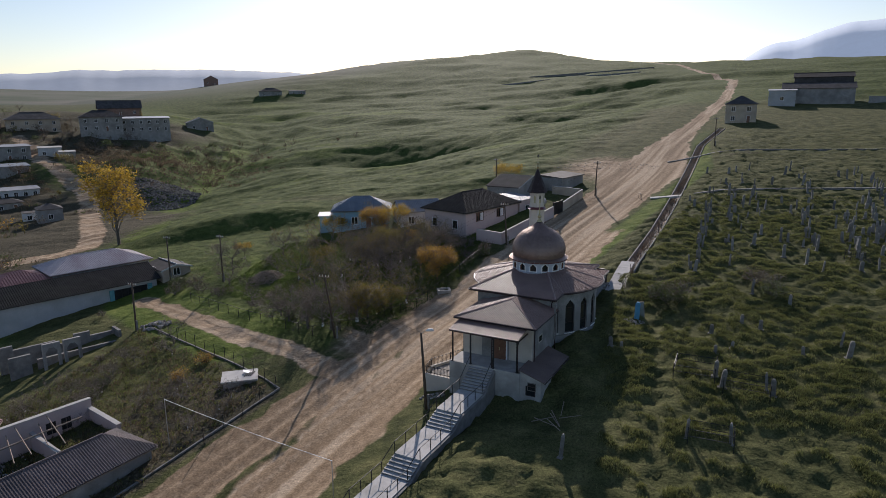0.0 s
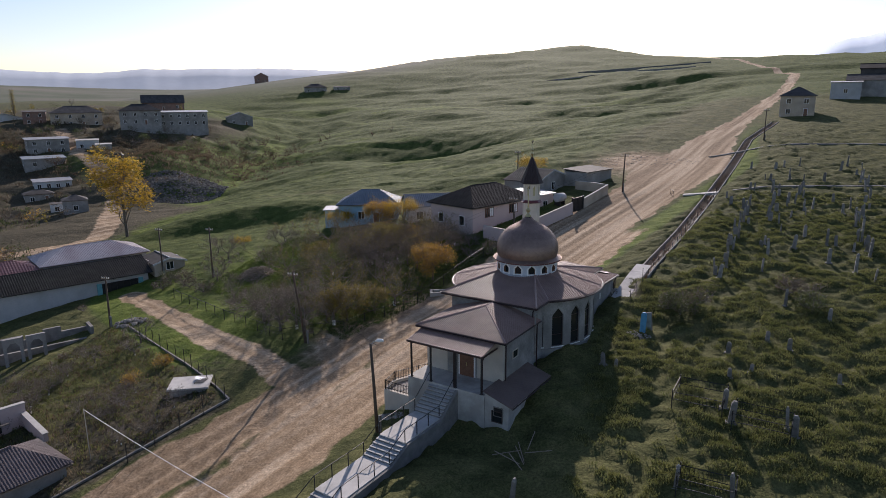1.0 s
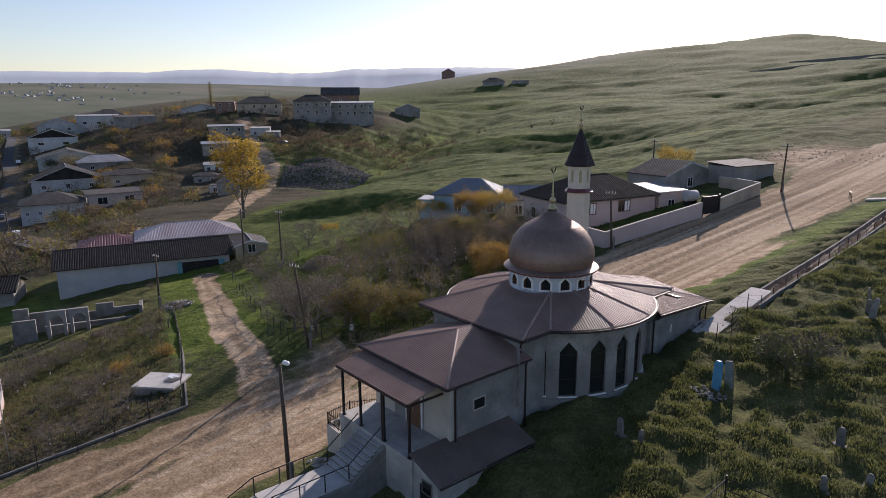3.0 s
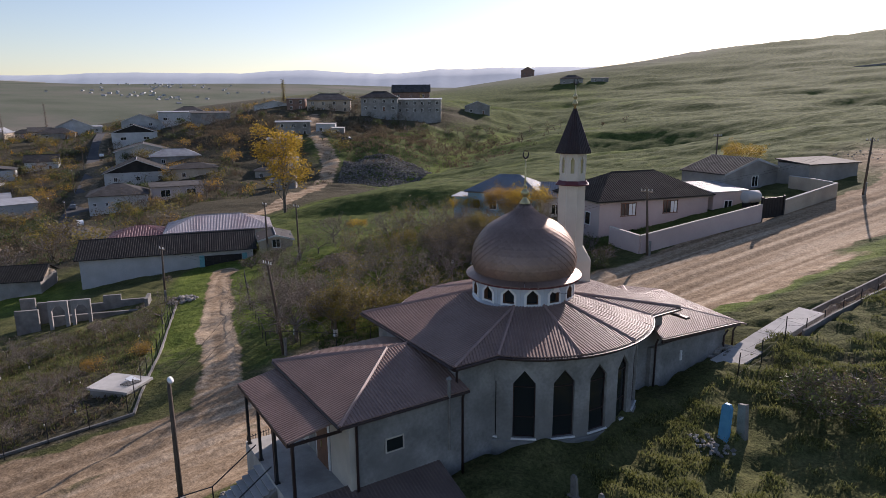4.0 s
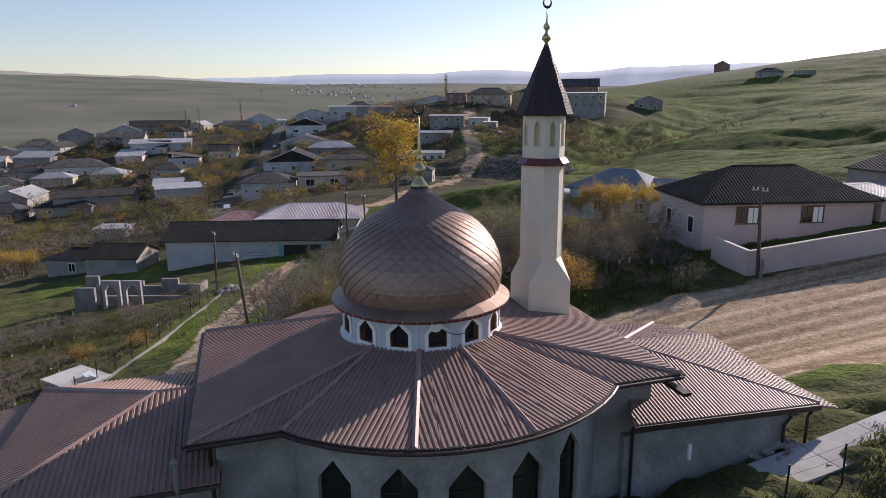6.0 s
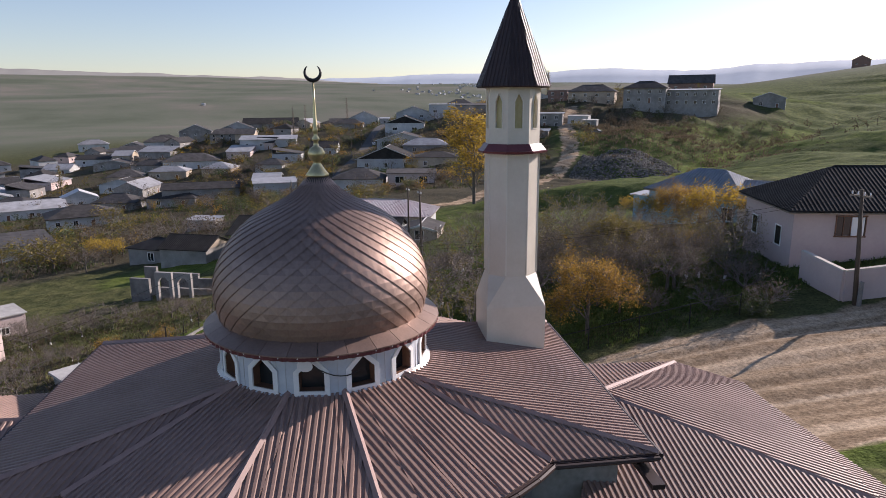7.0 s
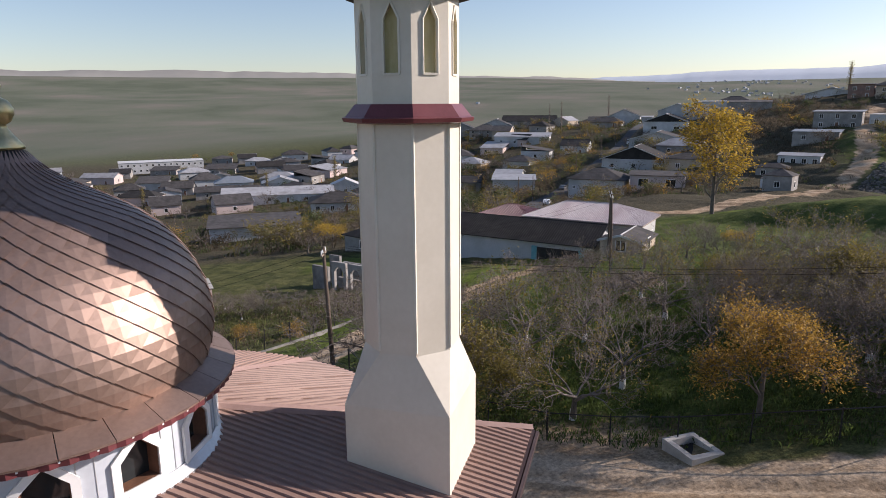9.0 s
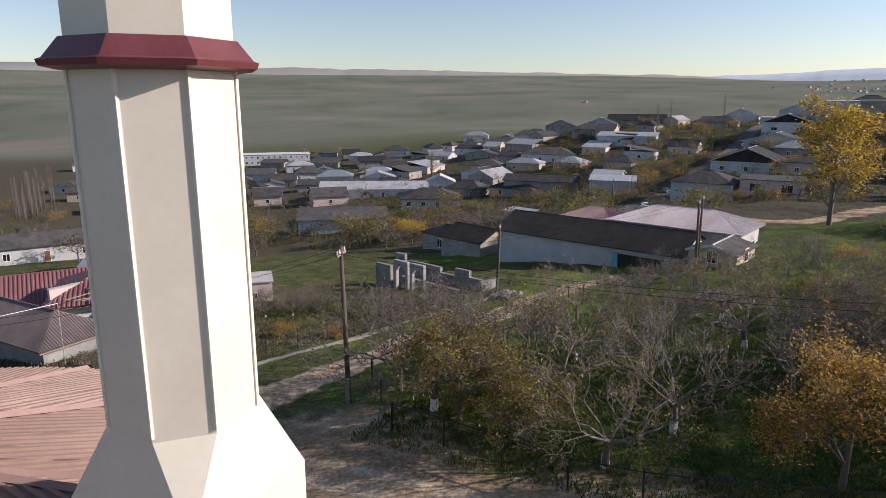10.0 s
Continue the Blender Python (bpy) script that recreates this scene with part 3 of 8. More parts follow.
# far mountains beyond the crest
def mountain(name, bearing0, bearing1, dist, heights, colour, haze_glow):
    """A far range: gullied slopes that rise to an uneven crest. Distance haze is put into its colour and emission."""
    s = Shape()
    n, rows = 220, 9
    k = len(heights) - 1
    for i in range(n + 1):
        t = i / n
        a = radians(bearing0 + (bearing1 - bearing0) * t)
        j = min(int(t * k), k - 1)
        q = t * k - j
        q = q * q * (3 - 2 * q)
        h = heights[j] * (1 - q) + heights[j + 1] * q + 5 * noise.noise(Vector((t * 23, dist * 0.01, 0))) + 3 * noise.noise(Vector((t * 70, 3, 0)))
        for m in range(rows):
            f = m / (rows - 2)
            r, z = dist - 900 + 900 * min(f, 1), -45 + (h + 45) * min(f, 1) ** 1.3
            if 0 < m < rows - 2:
                z += 0.10 * h * noise.fractal(Vector((a * dist / 700, r / 500, 2)), 0.8, 2.0, 3) * math.sin(math.pi * f)
            if m == rows - 1:
                r, z = dist + 300, -60
            s.v.append((math.sin(a) * r, math.cos(a) * r, z))
    for i in range(n):
        for j in range(rows - 1):
            s.f.append((i * rows + j, i * rows + j + 1, (i + 1) * rows + j + 1, (i + 1) * rows + j))
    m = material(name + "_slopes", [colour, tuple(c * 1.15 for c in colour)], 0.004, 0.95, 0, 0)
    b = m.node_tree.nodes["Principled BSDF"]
    # the slopes shine faintly on their own to look veiled by haze
    b.inputs["Emission Color"].default_value, b.inputs["Emission Strength"].default_value = (*colour, 1), haze_glow
    ob = new(name, s.data(name, m, True))
    return tagged(ob, "hazy blue mountain range on the horizon", "mountain", kind="structure")


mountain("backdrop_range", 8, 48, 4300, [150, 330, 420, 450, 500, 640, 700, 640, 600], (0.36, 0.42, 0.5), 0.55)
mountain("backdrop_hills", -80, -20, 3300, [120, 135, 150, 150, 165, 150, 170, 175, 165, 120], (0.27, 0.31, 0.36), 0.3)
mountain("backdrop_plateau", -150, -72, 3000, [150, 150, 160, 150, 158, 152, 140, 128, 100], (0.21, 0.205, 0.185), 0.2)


# ---- the mosque: rotunda hall, entrance wing, annex, dome and minaret ----
SITE = pose(-5.9, 68.7, 0, 0, 0, -15)
mosque = thing("mosque", SITE, "small grey rendered mosque with brown metal roofs and copper dome", "mosque")
EAVE, R_EAVE, R_WALL, HX, HY = 5.45, 7.0, 6.35, 4.65, 7.75
DRUM_R, DRUM_Z0, DRUM_Z1 = 2.78, 6.15, 7.66


def ribbed(name, poly, down, parent, mat="roof_metal", pitch=0.16, rib=0.035, thick=0.05, label=""):
    """A roof sheet: a planar polygon with raised ribs that run down the slope. down: the direction of fall in plan."""
    poly = [Vector(p) for p in poly]
    nrm = Vector((0, 0, 0))
    for i in range(len(poly)):
        a, b = poly[i], poly[(i + 1) % len(poly)]
        nrm += Vector(((a.y - b.y) * (a.z + b.z), (a.z - b.z) * (a.x + b.x), (a.x - b.x) * (a.y + b.y)))
    nrm.normalize()
    if nrm.z < 0:
        poly.reverse()
        nrm = -nrm
    fall = Vector((*down, 0))
    fall = (fall - nrm * fall.dot(nrm)).normalized()
    side = nrm.cross(fall).normalized()
    o = poly[0]
    uv = [((p - o).dot(side), (p - o).dot(fall)) for p in poly]
    lo, hi = min(w[0] for w in uv), max(w[0] for w in uv)

    def span(u):
        cut = []
        for i in range(len(uv)):
            (a, c), (b, d) = uv[i], uv[(i + 1) % len(uv)]
            if abs(b - a) > 1e-9 and (a - u) * (b - u) <= 1e-9:
                cut.append(c + (d - c) * (u - a) / (b - a))
        return min(cut), max(cut)

    def crest(u):
        t = (u - lo) / pitch % 1.0
        return rib * min(1.0, max(0.0, min((t - 0.34) / 0.12, (0.96 - t) / 0.12)))
    us = {round(w[0], 5) for w in uv}
    k = 0
    while lo + k * pitch < hi:
        us |= {round(lo + (k + t) * pitch, 5) for t in (0.0, 0.34, 0.46, 0.84, 0.96) if lo + (k + t) * pitch < hi}
        k += 1
    us = sorted(us)
    us[0], us[-1] = us[0] + 1e-5, us[-1] - 1e-5
    s = Shape()
    for u in us:
        v0, v1 = span(u)
        c0, c1 = o + side * u + fall * v0, o + side * u + fall * v1
        s.v += [tuple(c0 + nrm * crest(u)), tuple(c1 + nrm * crest(u)), tuple(c0 - nrm * thick), tuple(c1 - nrm * thick)]
    for i in range(len(us) - 1):
        j = 4 * i
        s.f += [(j, j + 1, j + 5, j + 4), (j + 2, j + 6, j + 7, j + 3), (j, j + 4, j + 6, j + 2), (j + 1, j + 3, j + 7, j + 5)]
    e = 4 * (len(us) - 1)
    s.f += [(0, 2, 3, 1), (e, e + 1, e + 3, e + 2)]
    return part(name, s, M[mat], parent, label)


def cap_line(a, b, parent, name="ridge_cap", mat="ridge_cap", r=0.06):
    a, b = Vector(a), Vector(b)
    d = (b - a).normalized()
    sd = d.cross(Vector((0, 0, 1))).normalized()
    s = Shape()
    up = Vector((0, 0, 0.075))
    s.add([a - sd * r * 1.4, a + up, a + sd * r * 1.4, b - sd * r * 1.4, b + up, b + sd * r * 1.4, a - up * 0.2, b - up * 0.2],
          [(0, 1, 4, 3), (1, 2, 5, 4), (0, 3, 7, 6), (2, 6, 7, 5), (0, 6, 2, 1), (3, 4, 5, 7)])
    return part(name, s, M[mat], parent)


def polar(r, a, z):
    return (r * math.cos(a), r * math.sin(a), z)


# plan of the eaves: straight ends towards -y and +y, round sides towards +x and -x
arc_top = math.asin(5.05 / R_EAVE)
arc = [radians(-58), radians(-33), radians(-7), radians(18), radians(40)]
hips = []


def roof_z(x, y):
    """Height of the hall's roof: it falls evenly from the drum to the eaves."""
    r = math.hypot(x, y)
    return 6.55 - (r - DRUM_R) * 0.26


# facets of the rotunda's round side (+x), and mirrored for the road side
def side_facets(sign):
    ang = [radians(d) for d in (-49, -16.5, 12, 48)]
    for a0, a1 in zip(ang[:-1], ang[1:]):
        sub = 5
        for k in range(sub):
            b0, b1 = a0 + (a1 - a0) * k / sub, a0 + (a1 - a0) * (k + 1) / sub
            pts = [polar(DRUM_R - 0.1, b0, 6.56), polar(R_EAVE, b0, EAVE), polar(R_EAVE, b1, EAVE), polar(DRUM_R - 0.1, b1, 6.56)]
            pts = [(sign * p[0], p[1], p[2]) for p in pts]
            mid = (a0 + a1) / 2
            ribbed("roof_panel", pts, (sign * math.cos(mid), math.sin(mid)), mosque)
    for a in ang:
        p, q = polar(DRUM_R, a, 6.58), polar(R_EAVE, a, EAVE + 0.03)
        cap_line((sign * p[0], p[1], p[2]), (sign * q[0], q[1], q[2]), mosque)
    return ang


side_facets(1)
side_facets(-1)
# end slopes, carried out to the square corners
for s in (-1, 1):
    a_in = radians(49 if s < 0 else 48)
    corner_p, corner_m = (HX, s * HY, EAVE), (-HX, s * HY, EAVE)
    pin, mins = polar(DRUM_R - 0.1, s * a_in, 6.56), polar(DRUM_R - 0.1, math.pi - s * a_in, 6.56)
    ribbed("roof_panel", [pin, corner_p, corner_m, mins], (0, s), mosque)
    for sx in (1, -1):
        q = polar(R_EAVE, s * a_in, EAVE)
        q = (sx * q[0], q[1], q[2])
        pi = (sx * pin[0], pin[1], pin[2])
        ribbed("roof_panel", [pi, q, (sx * HX, s * HY, EAVE)], (sx * 0.9, s * 0.35), mosque)
        cap_line((sx * pin[0], pin[1], 6.58), (sx * HX, s * HY, EAVE + 0.03), mosque)
# soffit and fascia round the eaves
loop = []
for s, (a0, a1) in ((1, (-49, 48)),):
    loop += [(HX, -HY)] + [polar(R_EAVE, radians(a0 + (a1 - a0) * i / 16), 0)[:2] for i in range(17)] + [(HX, HY), (-HX, HY)]
    loop += [(-p[0], p[1]) for p in [polar(R_EAVE, radians(a1 + (a0 - a1) * i / 16), 0)[:2] for i in range(17)]] + [(-HX, -HY)]
for a, b in zip(loop, loop[1:] + loop[:1]):
    s = Shape()
    d = Vector((b[0] - a[0], b[1] - a[1], 0)).normalized()
    nn = Vector((d.y, -d.x, 0))
    A, B = Vector((*a, EAVE)), Vector((*b, EAVE))
    s.prism([A - nn * 0.05 + Vector((0, 0, -0.2)), A + nn * 0.03 + Vector((0, 0, -0.2)), B + nn * 0.03 + Vector((0, 0, -0.2)), B - nn * 0.05 + Vector((0, 0, -0.2))][::-1],
            [A - nn * 0.05 + Vector((0, 0, -0.02)), A + nn * 0.06 + Vector((0, 0, -0.02)), B + nn * 0.06 + Vector((0, 0, -0.02)), B - nn * 0.05 + Vector((0, 0, -0.02))][::-1])
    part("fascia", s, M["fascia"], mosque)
    g2 = Shape().tube([A + nn * 0.10 + Vector((0, 0, -0.08)), B + nn * 0.10 + Vector((0, 0, -0.08))], 0.055, 6)
    part("gutter", g2, M["fascia"], mosque)
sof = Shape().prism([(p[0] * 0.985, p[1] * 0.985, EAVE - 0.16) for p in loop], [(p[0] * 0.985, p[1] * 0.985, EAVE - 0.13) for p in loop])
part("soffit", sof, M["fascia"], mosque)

# hall walls: a rotunda with pointed windows cut through it and two straight ends
WIN_A = [radians(d) for d in (-55.5, -38.5, -21, -3.5, 14, 31)]
WIN_HALF, WIN_Z0, WIN_SPR, WIN_TOP = 0.54, 1.02, 3.85, 4.5
WALL_Z0, WALL_Z1, T = -3.5, EAVE - 0.15, 0.35


def arched_wall(sign):
    """Curved wall in flat bays, each bay with one pointed opening, with depth."""
    edges = [radians(-66)] + [(a + b) / 2 for a, b in zip(WIN_A[:-1], WIN_A[1:])] + [radians(38), radians(53)]
    for i in range(len(edges) - 1):
        a0, a1 = edges[i], edges[i + 1]
        s = Shape()
        has = i < len(WIN_A) and (sign > 0 or i % 1 == 0)
        mid = WIN_A[i] if i < len(WIN_A) else (a0 + a1) / 2

        def at(q, z, r):
            return (sign * r * math.cos(q), r * math.sin(q), z)
        dw = WIN_HALF / R_WALL
        if not has:
            for k in range(3):
                q0, q1 = a0 + (a1 - a0) * k / 3, a0 + (a1 - a0) * (k + 1) / 3
                for r, fl in ((R_WALL, 0), (R_WALL - T, 1)):
                    f = [at(q0, WALL_Z0, r), at(q1, WALL_Z0, r), at(q1, WALL_Z1, r), at(q0, WALL_Z1, r)]
                    s.add(f, [(0, 1, 2, 3) if fl == 0 else (3, 2, 1, 0)])
            part("wall", s, M["render_grey"], mosque)
            continue
        for r, fl in ((R_WALL, 0), (R_WALL - T, 1)):
            def quad(q0, z0, q1, z1, z2=None, z3=None):
                z2 = z1 if z2 is None else z2
                z3 = z1 if z3 is None else z3
                f = [at(q0, z0, r), at(q1, z0, r), at(q1, z3, r), at(q0, z2, r)]
                s.add(f, [(0, 1, 2, 3) if fl == 0 else (3, 2, 1, 0)])
            quad(a0, WALL_Z0, mid - dw, WALL_Z1)
            quad(mid + dw, WALL_Z0, a1, WALL_Z1)
            quad(mid - dw, WALL_Z0, mid, WIN_Z0)
            quad(mid, WALL_Z0, mid + dw, WIN_Z0)
            f = [at(mid - dw, WIN_SPR, r), at(mid, WIN_TOP, r), at(mid + dw, WIN_SPR, r), at(mid + dw, WALL_Z1, r), at(mid, WALL_Z1, r), at(mid - dw, WALL_Z1, r)]
            s.add(f, [(0, 1, 4, 5), (1, 2, 3, 4)] if fl == 0 else [(5, 4, 1, 0), (4, 3, 2, 1)])
        rim = [(mid - dw, WIN_Z0), (mid + dw, WIN_Z0), (mid + dw, WIN_SPR), (mid, WIN_TOP), (mid - dw, WIN_SPR)]
        for (q0, z0), (q1, z1) in zip(rim, rim[1:] + rim[:1]):
            s.add([at(q0, z0, R_WALL), at(q1, z1, R_WALL), at(q1, z1, R_WALL - T), at(q0, z0, R_WALL - T)], [(0, 3, 2, 1)])
        part("wall", s, M["render_grey"], mosque)
        w = part("window", Shape().prism([at(q, z, R_WALL - 0.24) for q, z in rim], [at(q, z, R_WALL - 0.20) for q, z in rim]), M["glass"], mosque)
        # frame, one transom, pale sill
        fr = Shape()
        for (q0, z0), (q1, z1) in zip(rim, rim[1:] + rim[:1]):
            A, B = Vector(at(q0, z0, R_WALL - 0.17)), Vector(at(q1, z1, R_WALL - 0.17))
            fr.tube([A, B], 0.04, 4)
        fr.tube([at(mid - dw, 2.05, R_WALL - 0.17), at(mid + dw, 2.05, R_WALL - 0.17)], 0.03, 4)
        fr.tube([at(mid - dw, WIN_SPR - 0.25, R_WALL - 0.17), at(mid + dw, WIN_SPR - 0.25, R_WALL - 0.17)], 0.025, 4)
        part("window_frame", fr, M["fascia"], w)
        sl = Shape()
        e = 0.07 / R_WALL
        sl.prism([at(mid - dw - e, WIN_Z0 - 0.09, R_WALL - 0.2), at(mid - dw - e, WIN_Z0 - 0.09, R_WALL + 0.08), at(mid + dw + e, WIN_Z0 - 0.09, R_WALL + 0.08), at(mid + dw + e, WIN_Z0 - 0.09, R_WALL - 0.2)],
                 [at(mid - dw - e, WIN_Z0, R_WALL - 0.2), at(mid - dw - e, WIN_Z0 - 0.02, R_WALL + 0.08), at(mid + dw + e, WIN_Z0 - 0.02, R_WALL + 0.08), at(mid + dw + e, WIN_Z0, R_WALL - 0.2)])
        part("window_sill", sl, M["white"], w)


arched_wall(1)
arched_wall(-1)
for s in (-1, 1):
    y0, y1 = sorted((s * 4.9, s * 7.1))
    part("wall", Shape().box(-3.95, y0, WALL_Z0, 3.95, y1, WALL_Z1), M["render_grey"], mosque)
part("floor", Shape().lathe([(6.1, 0.45), (6.1, 0.6)], 32), M["concrete_dark"], mosque)
part("inner_ceiling", Shape().lathe([(6.2, EAVE - 0.4), (6.2, EAVE - 0.35)], 32), M["dark"], mosque)
# low plinth round the apse
pl = Shape()
ring0 = [polar(R_WALL + 0.12, radians(-64 + 104 * i / 24), -3.4) for i in range(25)]
pl.add([(p[0], p[1], -3.4) for p in ring0] + [(p[0], p[1], 0.82) for p in ring0] + [(p[0] * 0.985, p[1] * 0.985, 0.86) for p in ring0],
       [(i, i + 1, 26 + i, 25 + i) for i in range(24)] + [(25 + i, 26 + i, 51 + i, 50 + i) for i in range(24)])
part("plinth", pl, M["render_grey"], mosque)

# drum with pointed windows
NW = 14
for i in range(NW):
    c = math.radians(-55.5 + i * 360 / NW)
    half = math.pi / NW
    s = Shape()

    def at(q, z, r=DRUM_R):
        return (r * math.cos(c + q), r * math.sin(c + q), z)
    dw, z0, zs, zt = 0.30 / DRUM_R, DRUM_Z0 + 0.50, DRUM_Z0 + 0.96, DRUM_Z0 + 1.26
    for q0, q1 in ((-half, -dw), (dw, half)):
        s.add([at(q0, DRUM_Z0), at(q1, DRUM_Z0), at(q1, DRUM_Z1 + 0.05), at(q0, DRUM_Z1 + 0.05)], [(0, 1, 2, 3)])
    s.add([at(-dw, DRUM_Z0), at(dw, DRUM_Z0), at(dw, z0), at(-dw, z0)], [(0, 1, 2, 3)])
    s.add([at(-dw, zs), at(0, zt), at(dw, zs), at(dw, DRUM_Z1 + 0.05), at(0, DRUM_Z1 + 0.05), at(-dw, DRUM_Z1 + 0.05)], [(0, 1, 4, 5), (1, 2, 3, 4)])
    part("drum_panel", s, M["drum_panel"], mosque)
    rim = [(-dw, z0), (dw, z0), (dw, zs), (0, zt), (-dw, zs)]
    rv = Shape()
    for (q0, a0), (q1, a1) in zip(rim, rim[1:] + rim[:1]):
        rv.add([at(q0, a0, DRUM_R + 0.02), at(q1, a1, DRUM_R + 0.02), at(q1, a1, DRUM_R - 0.22), at(q0, a0, DRUM_R - 0.22)], [(0, 3, 2, 1)])
    win = part("drum_window", rv, M["reveal"], mosque)
    part("pane", Shape().prism([at(q, z, DRUM_R - 0.26) for q, z in rim], [at(q, z, DRUM_R - 0.22) for q, z in rim]), M["glass"], win)
    big = [(-dw - 0.045, z0 - 0.13), (dw + 0.045, z0 - 0.13), (dw + 0.045, zs + 0.04), (0, zt + 0.16), (-dw - 0.045, zs + 0.04)]
    fr = Shape()
    for k in range(5):
        k2 = (k + 1) % 5
        p = [at(*big[k], DRUM_R + 0.005), at(*big[k2], DRUM_R + 0.005), at(*rim[k2], DRUM_R + 0.005), at(*rim[k], DRUM_R + 0.005)]
        q = [at(*big[k], DRUM_R + 0.05), at(*big[k2], DRUM_R + 0.05), at(*rim[k2], DRUM_R + 0.05), at(*rim[k], DRUM_R + 0.05)]
        fr.prism(p, q)
    part("window_surround", fr, M["white"], win)
    # seams between the cladding sheets
    for q in (-half, half * 0.62):
        part("seam", Shape().tube([at(q, DRUM_Z0, DRUM_R + 0.004), at(q, DRUM_Z1, DRUM_R + 0.002)], 0.007, 4), M["galv"], mosque)
part("drum_flashing", Shape().lathe([(DRUM_R + 0.16, 6.36), (DRUM_R + 0.16, 6.42), (DRUM_R + 0.03, 6.55), (DRUM_R - 0.05, 6.55)], 42), M["galv"], mosque)
part("drum_core", Shape().lathe([(DRUM_R - 0.3, 6.0), (DRUM_R - 0.3, DRUM_Z1 + 0.1)], 28), M["dark"], mosque)

# dome eave: sheets of copper sloping out, with a pleated maroon valance
for i in range(28):
    a0, a1 = 2 * math.pi * i / 28, 2 * math.pi * (i + 1) / 28 - 0.004
    s = Shape()
    low, high = [], []
    for a, r, z in ((a0, 2.66, 7.92), (a0, 3.18, 7.68), (a1, 3.18, 7.68), (a1, 2.66, 7.92)):
        low.append(polar(r, a, z - 0.03))
        high.append(polar(r, a, z))
    m3 = (a0 + a1) / 2
    low[2:2] = [polar(3.19, m3, 7.65)]
    high[2:2] = [polar(3.19, m3, 7.68)]
    low.append(polar(2.66, m3, 7.89))
    high.append(polar(2.66, m3, 7.92))
    s.prism(low, high)
    part("eave_sheet", s, M["copper"], mosque)
val = Shape()
for i in range(168):
    a = 2 * math.pi * i / 168
    r = 3.15 + (0.02 if i % 2 else -0.015)
    val.v += [polar(r, a, 7.55), polar(r, a, 7.66)]
val.f = [(2 * i, (2 * i + 2) % 336, (2 * i + 3) % 336, 2 * i + 1) for i in range(168)]
part("valance", val, M["maroon"], mosque)
part("dome_soffit", Shape().lathe([(2.6, 7.60), (3.14, 7.60), (3.14, 7.63), (2.6, 7.66)], 42), M["white"], mosque)

# dome: diamond copper tiles, lapped in rows
PROFILE = [(2.72, 7.86), (2.81, 8.12), (2.86, 8.45), (2.84, 8.8), (2.76, 9.15), (2.61, 9.52), (2.39, 9.87), (2.11, 10.19), (1.79, 10.46), (1.44, 10.67), (1.1, 10.85), (0.8, 11.01), (0.55, 11.19), (0.38, 11.38), (0.26, 11.6)]


def profile_at(s):
    """Point on the dome's curve by its length from the bottom."""
    for (r0, z0), (r1, z1) in zip(PROFILE[:-1], PROFILE[1:]):
        d = math.hypot(r1 - r0, z1 - z0)
        if s <= d:
            return r0 + (r1 - r0) * s / d, z0 + (z1 - z0) * s / d
        s -= d
    return PROFILE[-1]


LENGTH = sum(math.hypot(b[0] - a[0], b[1] - a[1]) for a, b in zip(PROFILE[:-1], PROFILE[1:]))
part("dome_core", Shape().lathe([(r - 0.05, z) for r, z in PROFILE], 48), M["dark"], mosque, smooth=True)
TILES = 40
ROWS_T = 25
half = math.pi / TILES
stepl = LENGTH * 0.94 / ROWS_T
rest = Shape()
made = 0
for j in range(-1, ROWS_T):
    lo_s, mid_s, hi_s = max(0, j * stepl - 0.02), max(0.0, (j + 1) * stepl), min(LENGTH, (j + 2) * stepl + 0.03)

    def tile(a, shear):
        rl, zl = profile_at(lo_s)
        rm, zm = profile_at(mid_s)
        rh, zh = profile_at(hi_s)
        lift, low = 0.046, -0.012
        P = [polar(rl + lift, a, zl), polar(rm + 0.024, a + half * 1.02, zm), polar(rh + low, a, zh), polar(rm + 0.024, a - half * 1.02, zm), polar(rm + 0.026, a, zm)]
        Q = [polar(rl - 0.01, a, zl), polar(rm - 0.02, a + half, zm), polar(rh - 0.03, a, zh), polar(rm - 0.02, a - half, zm)]
        return P + Q
    faces = [(0, 1, 4), (1, 2, 4), (2, 3, 4), (3, 0, 4), (0, 5, 6, 1), (0, 3, 8, 5)]
    base = Shape().add(tile(0.0, 0), faces).data("tile", M["copper"]) if j < 14 else None
    for i in range(TILES):
        a = 2 * half * i + (half if j % 2 else 0)
        world_a = (math.degrees(a) - 15 + 180) % 360 - 180
        if j < 14 and -85 < world_a < 95 and made < 300:
            ob = part("tile", base, None, mosque)
            ob.rotation_euler = (0, 0, a)
            made += 1
        else:
            rest.add(tile(a, 0), faces)
part("dome_tiles", rest, M["copper_isl"], mosque, kind="stuff")
fin = part("finial", Shape().lathe([(0.3, 11.52), (0.31, 11.56), (0.2, 11.7), (0.11, 11.84), (0.09, 11.9), (0.16, 11.94), (0.22, 12.05), (0.225, 12.14), (0.16, 12.26), (0.07, 12.31), (0.06, 12.42), (0.1, 12.47), (0.1, 12.5), (0.05, 12.58), (0.06, 12.66), (0.085, 12.72), (0.05, 12.8), (0.035, 13.4), (0.02, 13.98)], 16), M["gold"], mosque, "gilded finial with balls", True)


